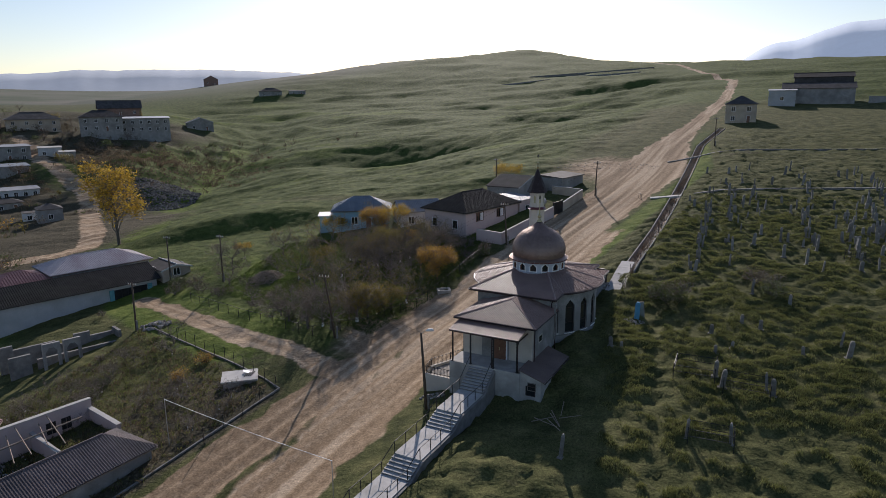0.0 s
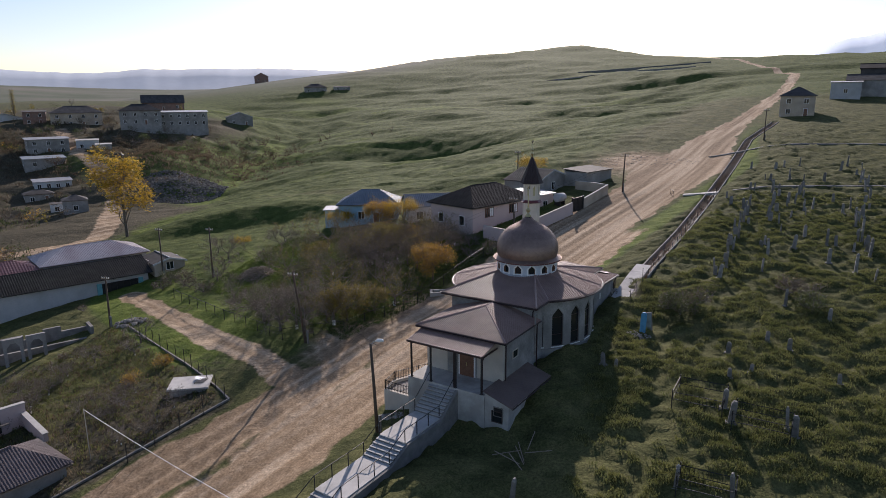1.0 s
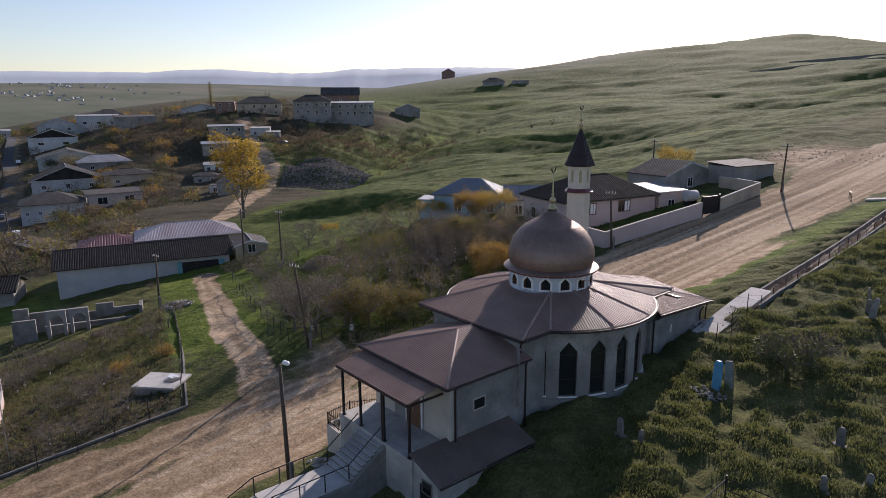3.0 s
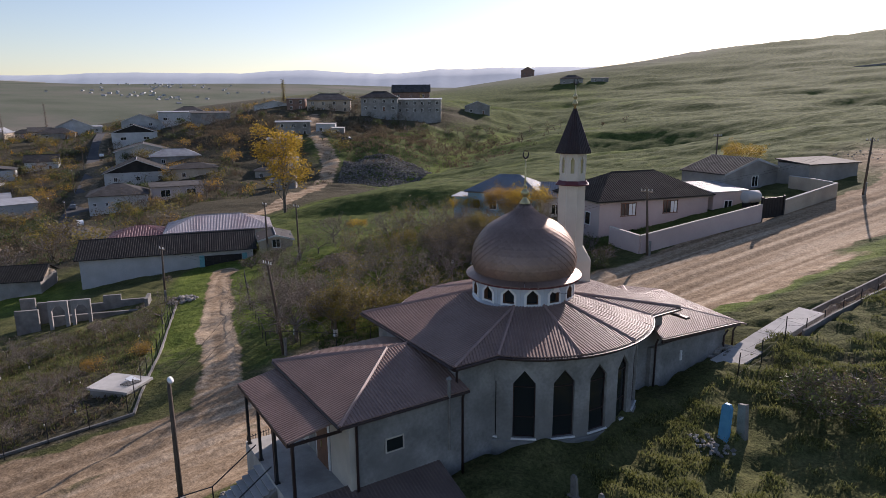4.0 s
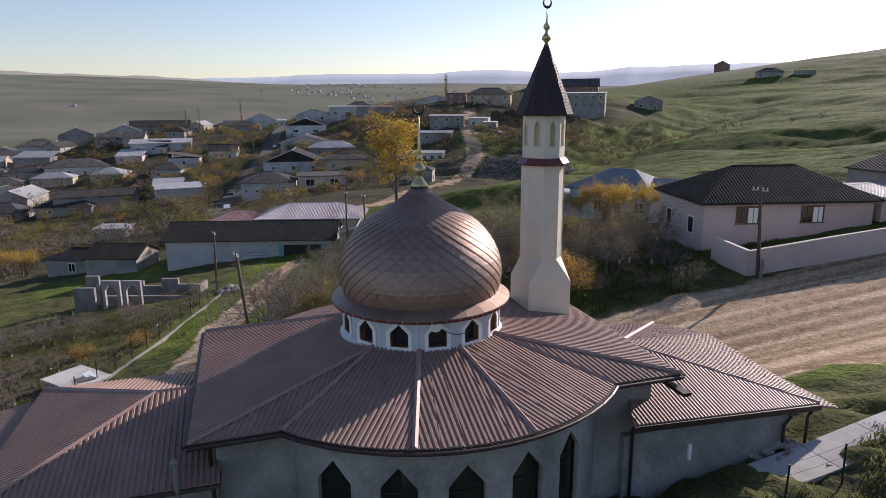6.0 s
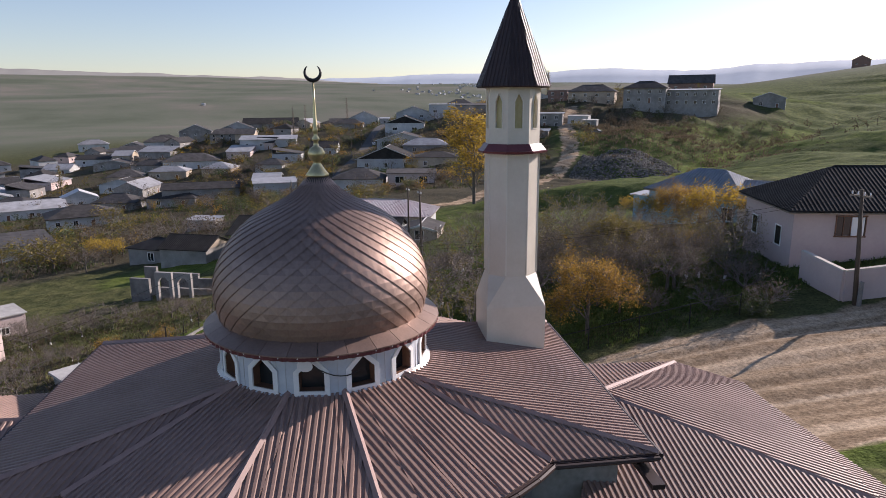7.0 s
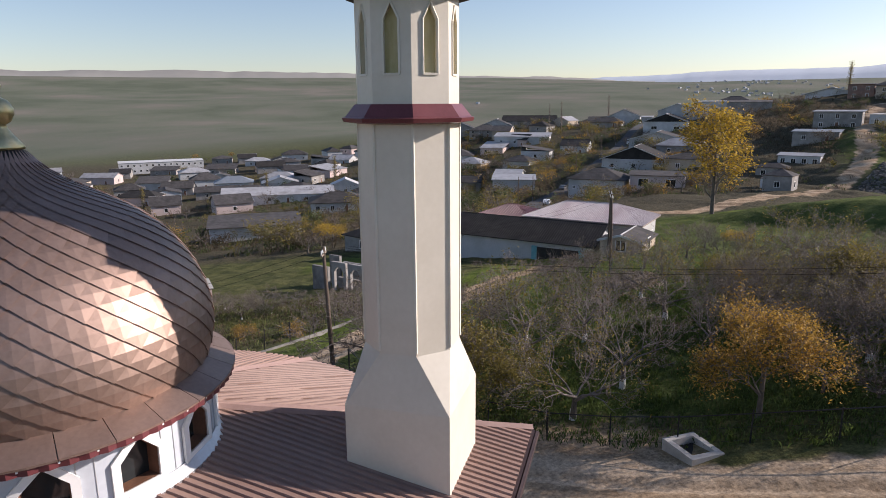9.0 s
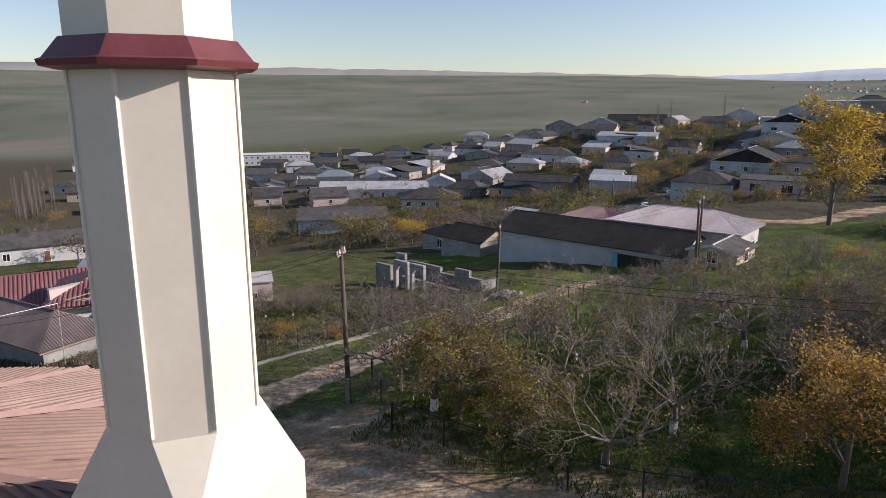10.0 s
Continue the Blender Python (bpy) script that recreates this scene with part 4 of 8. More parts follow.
def crescent(cx, cy, cz, r, parent, turn):
    """An open crescent, horns up, lying in one upright plane."""
    s = Shape()
    pts, rad = [], []
    for i in range(17):
        a = radians(-90 - 140 + 280 * i / 16)
        pts.append((cx + math.cos(turn) * math.cos(a) * r, cy + math.sin(turn) * math.cos(a) * r, cz + math.sin(a) * r + r))
        rad.append(0.012 + 0.04 * math.sin(math.pi * i / 16))
    s.tube(pts, rad, 6)
    return part("crescent", s, M["dark_metal"], parent, "dark metal crescent", True)


crescent(0, 0, 13.98, 0.2, fin, radians(95))
# floodlight with its cable on the drum
fl = part("floodlight", Shape().tube([polar(2.80, radians(-6), 7.46), polar(2.90, radians(-6), 7.45), polar(3.04, radians(-6), 7.40)], [0.09, 0.14, 0.19], 12), M["white"], mosque, "round white floodlight on the drum")
cable = Shape().tube([polar(2.85, radians(-6 + 3.2 * k), 7.42 - 0.42 * math.sin(k / 8 * math.pi * 0.7)) for k in range(9)], 0.015, 4)
part("cable", cable, M["dark_metal"], fl)

# entrance wing: walls, hip roof, porch roof, posts
WX0, WX1, WY0, WY1, WE = -3.5, 4.75, -13.35, -7.0, 4.25
part("wing_wall", Shape().box(-2.9, -12.6, -3.2, 4.2, -7.1, WE - 0.1), M["render_grey"], mosque)
apex = (0.62, -9.0, 5.35)
apex2 = (0.62, -7.1, 5.35)
ribbed("roof_panel", [(WX0, WY0, WE), (WX1, WY0, WE), apex], (0, -1), mosque)
ribbed("roof_panel", [(WX1, WY0, WE), (WX1, WY1, WE), apex2, apex], (1, 0), mosque)
ribbed("roof_panel", [(WX0, WY1, WE), (WX0, WY0, WE), apex, apex2], (-1, 0), mosque)
cap_line(apex, (WX1, WY0, WE + 0.03), mosque)
cap_line(apex, (WX0, WY0, WE + 0.03), mosque)
cap_line(apex, apex2, mosque)
for a, b in (((WX0, WY0), (WX1, WY0)), ((WX1, WY0), (WX1, WY1)), ((WX0, WY1), (WX0, WY0))):
    d = Vector((b[0] - a[0], b[1] - a[1], 0)).normalized()
    s = Shape().tube([(*a, WE - 0.09), (*b, WE - 0.09)], 0.075, 6)
    part("gutter", s, M["fascia"], mosque)
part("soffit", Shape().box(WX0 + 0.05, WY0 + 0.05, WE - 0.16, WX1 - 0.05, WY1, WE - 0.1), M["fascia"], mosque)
PX0, PX1, PY0, PY1 = -3.05, 3.85, -15.25, -12.9
ribbed("porch_roof_panel", [(PX0, PY0, 3.66), (PX1, PY0, 3.66), (PX1, PY1, 4.1), (PX0, PY1, 4.1)], (0, -1), mosque)
part("porch_fascia", Shape().box(PX0, PY0 - 0.03, 3.5, PX1, PY0 + 0.05, 3.68), M["fascia"], mosque)
part("porch_fascia", Shape().box(PX0 - 0.03, PY0, 3.5, PX0 + 0.04, PY1, 3.62), M["fascia"], mosque)
part("porch_fascia", Shape().box(PX1 - 0.04, PY0, 3.5, PX1 + 0.03, PY1, 3.62), M["fascia"], mosque)
for x in (PX0 + 0.25, -0.95, 1.35, PX1 - 0.2):
    p = part("porch_post", Shape().box(x - 0.06, PY0 + 0.2, 0.45, x + 0.06, PY0 + 0.32, 3.52), M["dark_metal"], mosque)
    part("post_foot", Shape().box(x - 0.11, PY0 + 0.15, 0.5, x + 0.11, PY0 + 0.37, 0.56), M["dark_metal"], p)
part("porch_floor", Shape().box(-3.1, -15.1, -3.0, 3.95, -12.55, 0.52), M["concrete"], mosque)
# porch wall: door and two pale panels proud of the dark wall
door = part("door", Shape().box(0.3, -12.68, 0.52, 1.6, -12.6, 2.75), M["reveal"], mosque, "brown double entrance door")
part("door_frame", Shape().box(0.18, -12.66, 0.52, 0.3, -12.6, 2.85).box(1.6, -12.66, 0.52, 1.72, -12.6, 2.85).box(0.18, -12.66, 2.75, 1.72, -12.6, 2.87), M["white"], door)
part("door_handle", Shape().box(0.92, -12.74, 1.4, 0.98, -12.68, 1.7), M["gold"], door)
for x0, x1 in ((-2.8, -0.9), (1.9, 4.1)):
    part("porch_wall_panel", Shape().box(x0, -12.63, 0.56, x1, -12.58, 3.9), M["render_cream"], mosque)
part("pilaster", Shape().box(3.9, -12.75, 0.5, 4.25, -12.4, 4.0), M["render_cream"], mosque)
# side window and downpipes of the wing
def small_window(x, y, z, w, h, axis, sign, parent, frame="white"):
    s, fr = Shape(), Shape()
    if axis == "x":
        s.box(x, y - w / 2, z, x + sign * 0.03, y + w / 2, z + h)
        for a in ((y - w / 2 - 0.06, z - 0.06, y + w / 2 + 0.06, z), (y - w / 2 - 0.06, z + h, y + w / 2 + 0.06, z + h + 0.06), (y - w / 2 - 0.06, z, y - w / 2, z + h), (y + w / 2, z, y + w / 2 + 0.06, z + h)):
            fr.box(x, a[0], a[1], x + sign * 0.06, a[2], a[3])
    else:
        s.box(x - w / 2, y, z, x + w / 2, y + sign * 0.03, z + h)
        for a in ((x - w / 2 - 0.06, z - 0.06, x + w / 2 + 0.06, z), (x - w / 2 - 0.06, z + h, x + w / 2 + 0.06, z + h + 0.06), (x - w / 2 - 0.06, z, x - w / 2, z + h), (x + w / 2, z, x + w / 2 + 0.06, z + h)):
            fr.box(a[0], y, a[1], a[2], y + sign * 0.06, a[3])
    wd = part("window", s, M["glass"], parent)
    part("window_frame", fr, M[frame], wd)
    return wd


small_window(4.2, -10.6, 2.15, 0.8, 0.58, "x", 1, mosque, "render_cream")
for x, y, z0, z1 in ((4.35, -12.45, -0.6, WE - 0.1), (4.5, -7.2, -0.6, WE - 0.1), (4.1, -7.25, 0.2, 5.2), (4.35, 6.2, 0.6, 3.8), (1.2, -15.0, -0.4, 3.5), (3.7, -15.0, -1.2, 3.5)):
    part("downpipe", Shape().tube([(x, y, z0), (x, y, z1 - 0.35), (x * 1.03, y, z1)], 0.06, 8), M["fascia"], mosque, smooth=True)
part("vent_pipe", Shape().tube([(4.75, -8.1, 1.6), (4.75, -8.1, 5.0)], 0.075, 8).lathe([(0.13, 5.0), (0.14, 5.06), (0.02, 5.16)], 8, 4.75, -8.1), M["concrete_dark"], mosque, "thin dark grey vent pipe with a cap")
# lean-to basement shed beside the wing
part("shed_wall", Shape().prism([(3.95, -15.0, -3.2), (5.95, -15.0, -3.2), (5.95, -8.6, -3.2), (3.95, -8.6, -3.2)], [(3.95, -15.0, 0.75), (5.95, -15.0, 0.1), (5.95, -8.6, 0.1), (3.95, -8.6, 0.75)]), M["concrete"], mosque)
sw = part("shed_window", Shape().box(4.75, -15.03, -0.85, 5.45, -14.98, -0.2), M["dark"], mosque)
part("window_frame", Shape().box(4.69, -15.06, -0.91, 5.51, -15.0, -0.85).box(4.69, -15.06, -0.2, 5.51, -15.0, -0.14).box(4.69, -15.06, -0.85, 4.75, -15.0, -0.2).box(5.45, -15.06, -0.85, 5.51, -15.0, -0.2), M["concrete_dark"], sw)
ribbed("shed_roof_panel", [(3.9, -15.25, 0.98), (6.35, -15.25, 0.16), (6.35, -8.3, 0.16), (3.9, -8.3, 0.98)], (1, 0), mosque, "shed_sheet", rib=0.02, thick=0.06)
part("gutter", Shape().tube([(6.4, -15.2, 0.08), (6.4, -8.3, 0.02)], 0.06, 6), M["fascia"], mosque)
small_window(5.0, -15.0, -1.35, 0.8, 0.8, "y", -1, mosque, "fascia")

# annex at the far end with its low hip roof
part("annex_wall", Shape().box(-3.4, 6.0, -2.5, 4.2, 12.9, 3.2), M["render_grey"], mosque)
A4, A3, A2, A1, A5 = (0.9, 7.7, 5.24), (-3.77, 12.43, 3.96), (4.15, 14.4, 3.15), (5.1, 5.7, 4.1), (-4.0, 7.75, 4.0)
A7 = (-1.6, 13.85, 4.0)
ribbed("annex_roof_panel", [A4, A3, A7], (0.2, 1), mosque)
ribbed("annex_roof_panel", [A4, A7, A2], (0.35, 1), mosque)
ribbed("annex_roof_panel", [A4, A2, A1], (1, 0.1), mosque)
ribbed("annex_roof_panel", [A4, A5, A3], (-1, 0.2), mosque)
ribbed("annex_roof_panel", [(-1.86, 12.3, 3.92), (-3.3, 15.0, 3.06), (4.0, 15.6, 2.9), (4.15, 14.1, 3.12)][::-1], (0.25, 1), mosque)
cap_line(A4, A3, mosque, r=0.11)
cap_line(A4, A2, mosque)
part("annex_fascia", Shape().prism([(5.1, 5.7, 3.86), (5.18, 5.7, 3.86), (4.25, 14.45, 2.92), (4.15, 14.4, 2.92)][::-1], [(5.1, 5.7, 4.07), (5.18, 5.7, 4.07), (4.25, 14.45, 3.13), (4.15, 14.4, 3.13)][::-1]), M["fascia"], mosque)
for x, y in ((4.3, 12.7), (4.0, 14.1)):
    part("downpipe", Shape().tube([(x, y, 0.4), (x, y, 2.6), (x + 0.1, y + 0.2, 3.0)], 0.06, 8), M["fascia"], mosque)
part("annex_light", Shape().box(4.2, 8.6, 1.9, 4.28, 8.72, 2.5), M["white"], mosque, "white strip lamp on the annex wall")
# flat dark box at the hall's eave corner
part("roof_hood", Shape().box(4.0, 7.3, 5.0, 5.4, 7.6, 5.12), M["fascia"], mosque)

# minaret
MIN = Vector((-6.78, 75.0, 0))
mc = SITE.inverted() @ MIN
minaret = part("minaret", Shape().lathe([(0.1, 5.0), (0.1, 12.0)], 6), M["dark"], mosque, "octagonal cream minaret")
minaret.location = (mc.x, mc.y, 0)


def octagon(r, z, n=8):
    """Corners of an octagon by its distance to the flats."""
    q = r / math.cos(math.pi / 8)
    return [(q * math.cos(math.pi / 8 + i * math.pi / 4), q * math.sin(math.pi / 8 + i * math.pi / 4), z) for i in range(n)]


SQ, OC = 0.94, 0.78
sq0 = [(SQ, -SQ), (SQ, SQ), (-SQ, SQ), (-SQ, -SQ)]
part("minaret_base", Shape().prism([(*p, 4.6) for p in sq0], [(*p, 7.1) for p in sq0]), M["cream"], minaret)
oct8 = octagon(OC, 8.05)
sh = Shape()
v = [(*p, 7.1) for p in sq0] + oct8
# corner i of the square meets two octagon corners
pairs = []
for i, p in enumerate(sq0):
    near = sorted(range(8), key=lambda k: (oct8[k][0] - p[0]) ** 2 + (oct8[k][1] - p[1]) ** 2)[:2]
    near.sort(key=lambda k: math.atan2(oct8[k][1] * p[0] - oct8[k][0] * p[1], oct8[k][0] * p[0] + oct8[k][1] * p[1]))
    pairs.append(near)
fs = []
for i in range(4):
    fs.append((i, 4 + pairs[i][1], 4 + pairs[i][0]))
    j = (i + 1) % 4
    fs.append((i, j, 4 + pairs[j][0], 4 + pairs[i][1]))
sh.add(v, fs)
part("minaret_bevel", sh, M["cream"], minaret)
part("minaret_shaft", Shape().prism(octagon(OC, 8.05), octagon(OC, 12.0)), M["cream"], minaret)
for i in range(8):
    p = octagon(OC, 0)[i]
    part("corner_trim", Shape().tube([(p[0], p[1], 8.1), (p[0], p[1], 11.95)], 0.028, 5), M["cream_trim"], minaret)
ringm = Shape()
RING = [(0.79, 11.86), (1.00, 11.89), (1.02, 11.95), (0.97, 11.97), (0.82, 12.17)]
ringm.add([p for r, z in RING for p in octagon(r, z)], [(8 * k + i, 8 * k + (i + 1) % 8, 8 * k + 8 + (i + 1) % 8, 8 * k + 8 + i) for k in range(4) for i in range(8)])
part("minaret_ring", ringm, M["maroon"], minaret, "maroon metal skirt round the shaft")
LZ0, LZ1 = 12.15, 13.9
for i in range(8):
    a = i * math.pi / 4
    mrot = Matrix.Rotation(a, 4, "Z")
    hw = OC * math.tan(math.pi / 8)
    rim = [(-0.13, 12.62), (0.13, 12.62), (0.13, 13.42), (0, 13.68), (-0.13, 13.42)]
    out = [(-hw, LZ0), (hw, LZ0), (hw, LZ1), (0, LZ1), (-hw, LZ1)]
    s = Shape()
    s.add([mrot @ Vector((OC, y, z)) for y, z in out] + [mrot @ Vector((OC, y, z)) for y, z in rim], [(k, (k + 1) % 5, 5 + (k + 1) % 5, 5 + k) for k in range(5)])
    s.add([mrot @ Vector((OC, y, z)) for y, z in rim] + [mrot @ Vector((OC - 0.09, y, z)) for y, z in rim], [(k, (k + 1) % 5, 5 + (k + 1) % 5, 5 + k) for k in range(5)])
    part("lantern_panel", s, M["cream"], minaret)
    part("niche", Shape().prism([mrot @ Vector((OC - 0.12, y, z)) for y, z in rim], [mrot @ Vector((OC - 0.085, y, z)) for y, z in rim]), M["ochre"], minaret, "ochre backed pointed niche")
    tr = Shape()
    for k in range(5):
        tr.tube([mrot @ Vector((OC + 0.005, *rim[k])), mrot @ Vector((OC + 0.005, *rim[(k + 1) % 5]))], 0.022, 4)
    part("niche_trim", tr, M["cream_trim"], minaret)
capo = octagon(1.06, 13.86)
part("cap_soffit", Shape().prism(octagon(1.04, 13.83), octagon(1.06, 13.87)), M["fascia"], minaret)
for i in range(8):
    a, b = Vector(capo[i]), Vector(capo[(i + 1) % 8])
    c = (a + b) / 2
    ribbed("cap_panel", [a, b, Vector((0.03 * c.x, 0.03 * c.y, 16.6))], (c.x, c.y), minaret, "fascia", pitch=0.13, rib=0.022, thick=0.02)
    part("cap_seam", Shape().tube([a, (0, 0, 16.62)], 0.03, 5), M["fascia"], minaret)
mf = part("minaret_finial", Shape().lathe([(0.09, 16.45), (0.06, 16.62), (0.17, 16.72), (0.18, 16.82), (0.08, 16.95), (0.05, 17.05), (0.13, 17.15), (0.13, 17.25), (0.05, 17.36), (0.03, 17.5), (0.02, 17.98)], 14), M["gold"], minaret, smooth=True)
mf.parent = mosque
mf.location = (mc.x, mc.y, 0)
crescent(0, 0, 17.92, 0.17, mf, radians(95))

# ---- stairs up to the porch ----
stairs = thing("stairs", SITE, "long pale concrete outdoor stairs with landings and dark handrails", "stairs")
SX0, SX1 = -0.95, 1.4
LEVELS = [(-17.3, -21.6, -1.03), (-23.4, -28.2, -1.78), (-30.0, -34.0, -2.53), (-35.8, -40.0, -3.28)]


def flight(y_top, z_top, y_bot, z_bot, n):
    for k in range(n):
        z1 = z_top - (z_top - z_bot) * (k + 1) / (n + 1)
        ya, yb = y_top + (y_bot - y_top) * k / n, y_top + (y_bot - y_top) * (k + 1) / n
        # each step: darker riser and body under a pale full-depth top
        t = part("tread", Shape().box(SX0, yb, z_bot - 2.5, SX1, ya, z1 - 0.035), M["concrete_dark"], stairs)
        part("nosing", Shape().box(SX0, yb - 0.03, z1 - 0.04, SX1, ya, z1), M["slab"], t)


flight(-15.1, 0.52, -17.3, -1.03, 8)
for (y1, y0, z), nxt in zip(LEVELS, LEVELS[1:] + [None]):
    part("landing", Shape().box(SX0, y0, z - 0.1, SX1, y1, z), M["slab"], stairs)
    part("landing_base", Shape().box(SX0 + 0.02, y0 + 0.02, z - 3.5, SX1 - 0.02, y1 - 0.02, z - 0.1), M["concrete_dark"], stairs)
    if nxt:
        flight(y0, z, nxt[0], nxt[2], 5)
# cheek wall on the downhill side
ck = [(-15.1, 0.4), (-17.3, -1.1), (-21.6, -1.1), (-23.4, -1.85), (-28.2, -1.85), (-30, -2.6), (-34, -2.6), (-35.8, -3.35), (-40, -3.35)]
for (ya, za), (yb, zb) in zip(ck[:-1], ck[1:]):
    part("cheek_wall", Shape().prism([(SX1, yb, zb - 4), (SX1 + 0.22, yb, zb - 4), (SX1 + 0.22, ya, za - 4), (SX1, ya, za - 4)], [(SX1, yb, zb), (SX1 + 0.22, yb, zb), (SX1 + 0.22, ya, za), (SX1, ya, za)]), M["concrete_dark"], stairs)
for x in (SX0 + 0.06, SX1 - 0.06):
    pts = [(y, z + 0.08) for y, z in ck[1:]]
    rail_pts = [(x, -15.2, 1.4)] + [(x, y, z + 0.98) for y, z in pts]
    for a, b in zip(rail_pts[:-1], rail_pts[1:]):
        part("handrail", Shape().tube([a, b], 0.03, 6), M["dark_metal"], stairs)
        mid = [(p + q) / 2 for p, q in zip(a, b)]
    for (ya, za), (yb, zb) in zip(pts[:-1], pts[1:]):
        nn = 3 if abs(za - zb) < 0.05 else 1
        for k in range(nn):
            t = k / nn
            y, z = ya + (yb - ya) * t, za + (zb - za) * t
            part("baluster", Shape().box(x - 0.025, y - 0.025, z - 0.05, x + 0.025, y + 0.025, z + 0.97), M["dark_metal"], stairs)

# raised bed between porch and road, with a low fence
bed = thing("raised_terrace", SITE, "raised earth bed with white walls and a low iron fence", "terrace")
BP = [(-3.15, -14.2), (-6.2, -14.2), (-6.6, -12.3), (-5.6, -10.2), (-4.6, -7.6)]
for a, b in zip(BP[:-1], BP[1:]):
    d = Vector((b[0] - a[0], b[1] - a[1], 0)).normalized()
    nn = Vector((-d.y, d.x, 0)) * 0.12
    A, B = Vector((*a, 0)), Vector((*b, 0))
    za, zb = Vector((0, 0, -5)), Vector((0, 0, -1.75))
    part("bed_wall", Shape().prism([A + nn + za, A - nn + za, B - nn + za, B + nn + za], [A + nn + zb, A - nn + zb, B - nn + zb, B + nn + zb]), M["render_cream"], bed)
    L = (B - A).length
    n = int(L / 0.16)
    for z in (-1.0, -1.6):
        part("rail", Shape().tube([A + Vector((0, 0, z)), B + Vector((0, 0, z))], 0.022, 5), M["dark_metal"], bed)
    for k in range(n + 1):
        p = A + (B - A) * k / n
        r = 0.035 if k in (0, n) else 0.012
        part("picket", Shape().box(p.x - r, p.y - r, -1.76, p.x + r, p.y + r, -0.9), M["dark_metal"], bed)
part("soil", Shape().prism([(*p, -5) for p in BP[::-1]] + [(-3.15, -7.6, -5)], [(*p, -2.0) for p in BP[::-1]] + [(-3.15, -7.6, -1.9)]), M["rubble"], bed)


# ---- houses ----
M["wall_white"] = material("whitewash", [(0.44, 0.455, 0.465), (0.54, 0.545, 0.545)], 0.6, 0.9, 0, 0.15, stain=(0.40, 0.40, 0.38), vary=0.18)
M["wall_pink"] = material("pink_render", [(0.50, 0.40, 0.38), (0.56, 0.46, 0.43)], 0.5, 0.9, 0, 0.12, stain=(0.42, 0.35, 0.33))
M["wall_blue"] = material("blue_wash", [(0.22, 0.42, 0.55), (0.30, 0.50, 0.62)], 0.8, 0.9, 0, 0.15, stain=(0.3, 0.42, 0.5))
M["wall_tan"] = material("tan_render", [(0.40, 0.33, 0.25), (0.50, 0.42, 0.33)], 0.6, 0.92, 0, 0.2, stain=(0.3, 0.25, 0.2))
M["wall_block"] = material("block_wall", [(0.24, 0.23, 0.22), (0.34, 0.33, 0.31)], 0.7, 0.95, 0, 0.3, stain=(0.18, 0.17, 0.16))
M["wall_brick"] = material("brick_wall", [(0.22, 0.13, 0.10), (0.30, 0.19, 0.15)], 1.2, 0.95, 0, 0.3, stain=(0.2, 0.15, 0.13))
M["slate"] = material("weathered_slate", [(0.045, 0.043, 0.043), (0.085, 0.08, 0.078)], 0.8, 0.85, 0, 0.2, stain=(0.035, 0.034, 0.032), spec=0.2, vary=0.3)
M["slate_dark"] = material("dark_slate", [(0.024, 0.023, 0.023), (0.044, 0.042, 0.04)], 0.8, 0.85, 0, 0.2, stain=(0.018, 0.018, 0.016), spec=0.2)
M["roof_pale"] = material("pale_sheet", [(0.30, 0.30, 0.305), (0.40, 0.40, 0.405)], 0.6, 0.5, 0.15, 0.1, stain=(0.2, 0.19, 0.18), vary=0.25)
M["roof_mauve"] = material("mauve_slate", [(0.115, 0.088, 0.088), (0.17, 0.135, 0.13)], 0.8, 0.7, 0, 0.15, stain=(0.07, 0.065, 0.065))
M["roof_red"] = material("red_sheet", [(0.17, 0.07, 0.072), (0.23, 0.105, 0.105)], 0.5, 0.5, 0, 0.08, stain=(0.22, 0.12, 0.12))
M["roof_pinkish"] = material("faded_red_sheet", [(0.38, 0.33, 0.33), (0.52, 0.47, 0.47)], 0.35, 0.5, 0.1, 0.1, stain=(0.29, 0.15, 0.155), stretch=(1, 0.3, 1))
M["roof_greyblue"] = material("grey_blue_sheet", [(0.16, 0.19, 0.22), (0.22, 0.25, 0.28)], 0.6, 0.6, 0.1, 0.1)
M["teal"] = material("teal_paint", [(0.10, 0.30, 0.34), (0.15, 0.38, 0.41)], 2, 0.6, 0, 0.1)
M["black_gate"] = material("black_gate", [(0.014, 0.014, 0.015), (0.028, 0.028, 0.03)], 2, 0.5, 0.2, 0.05)


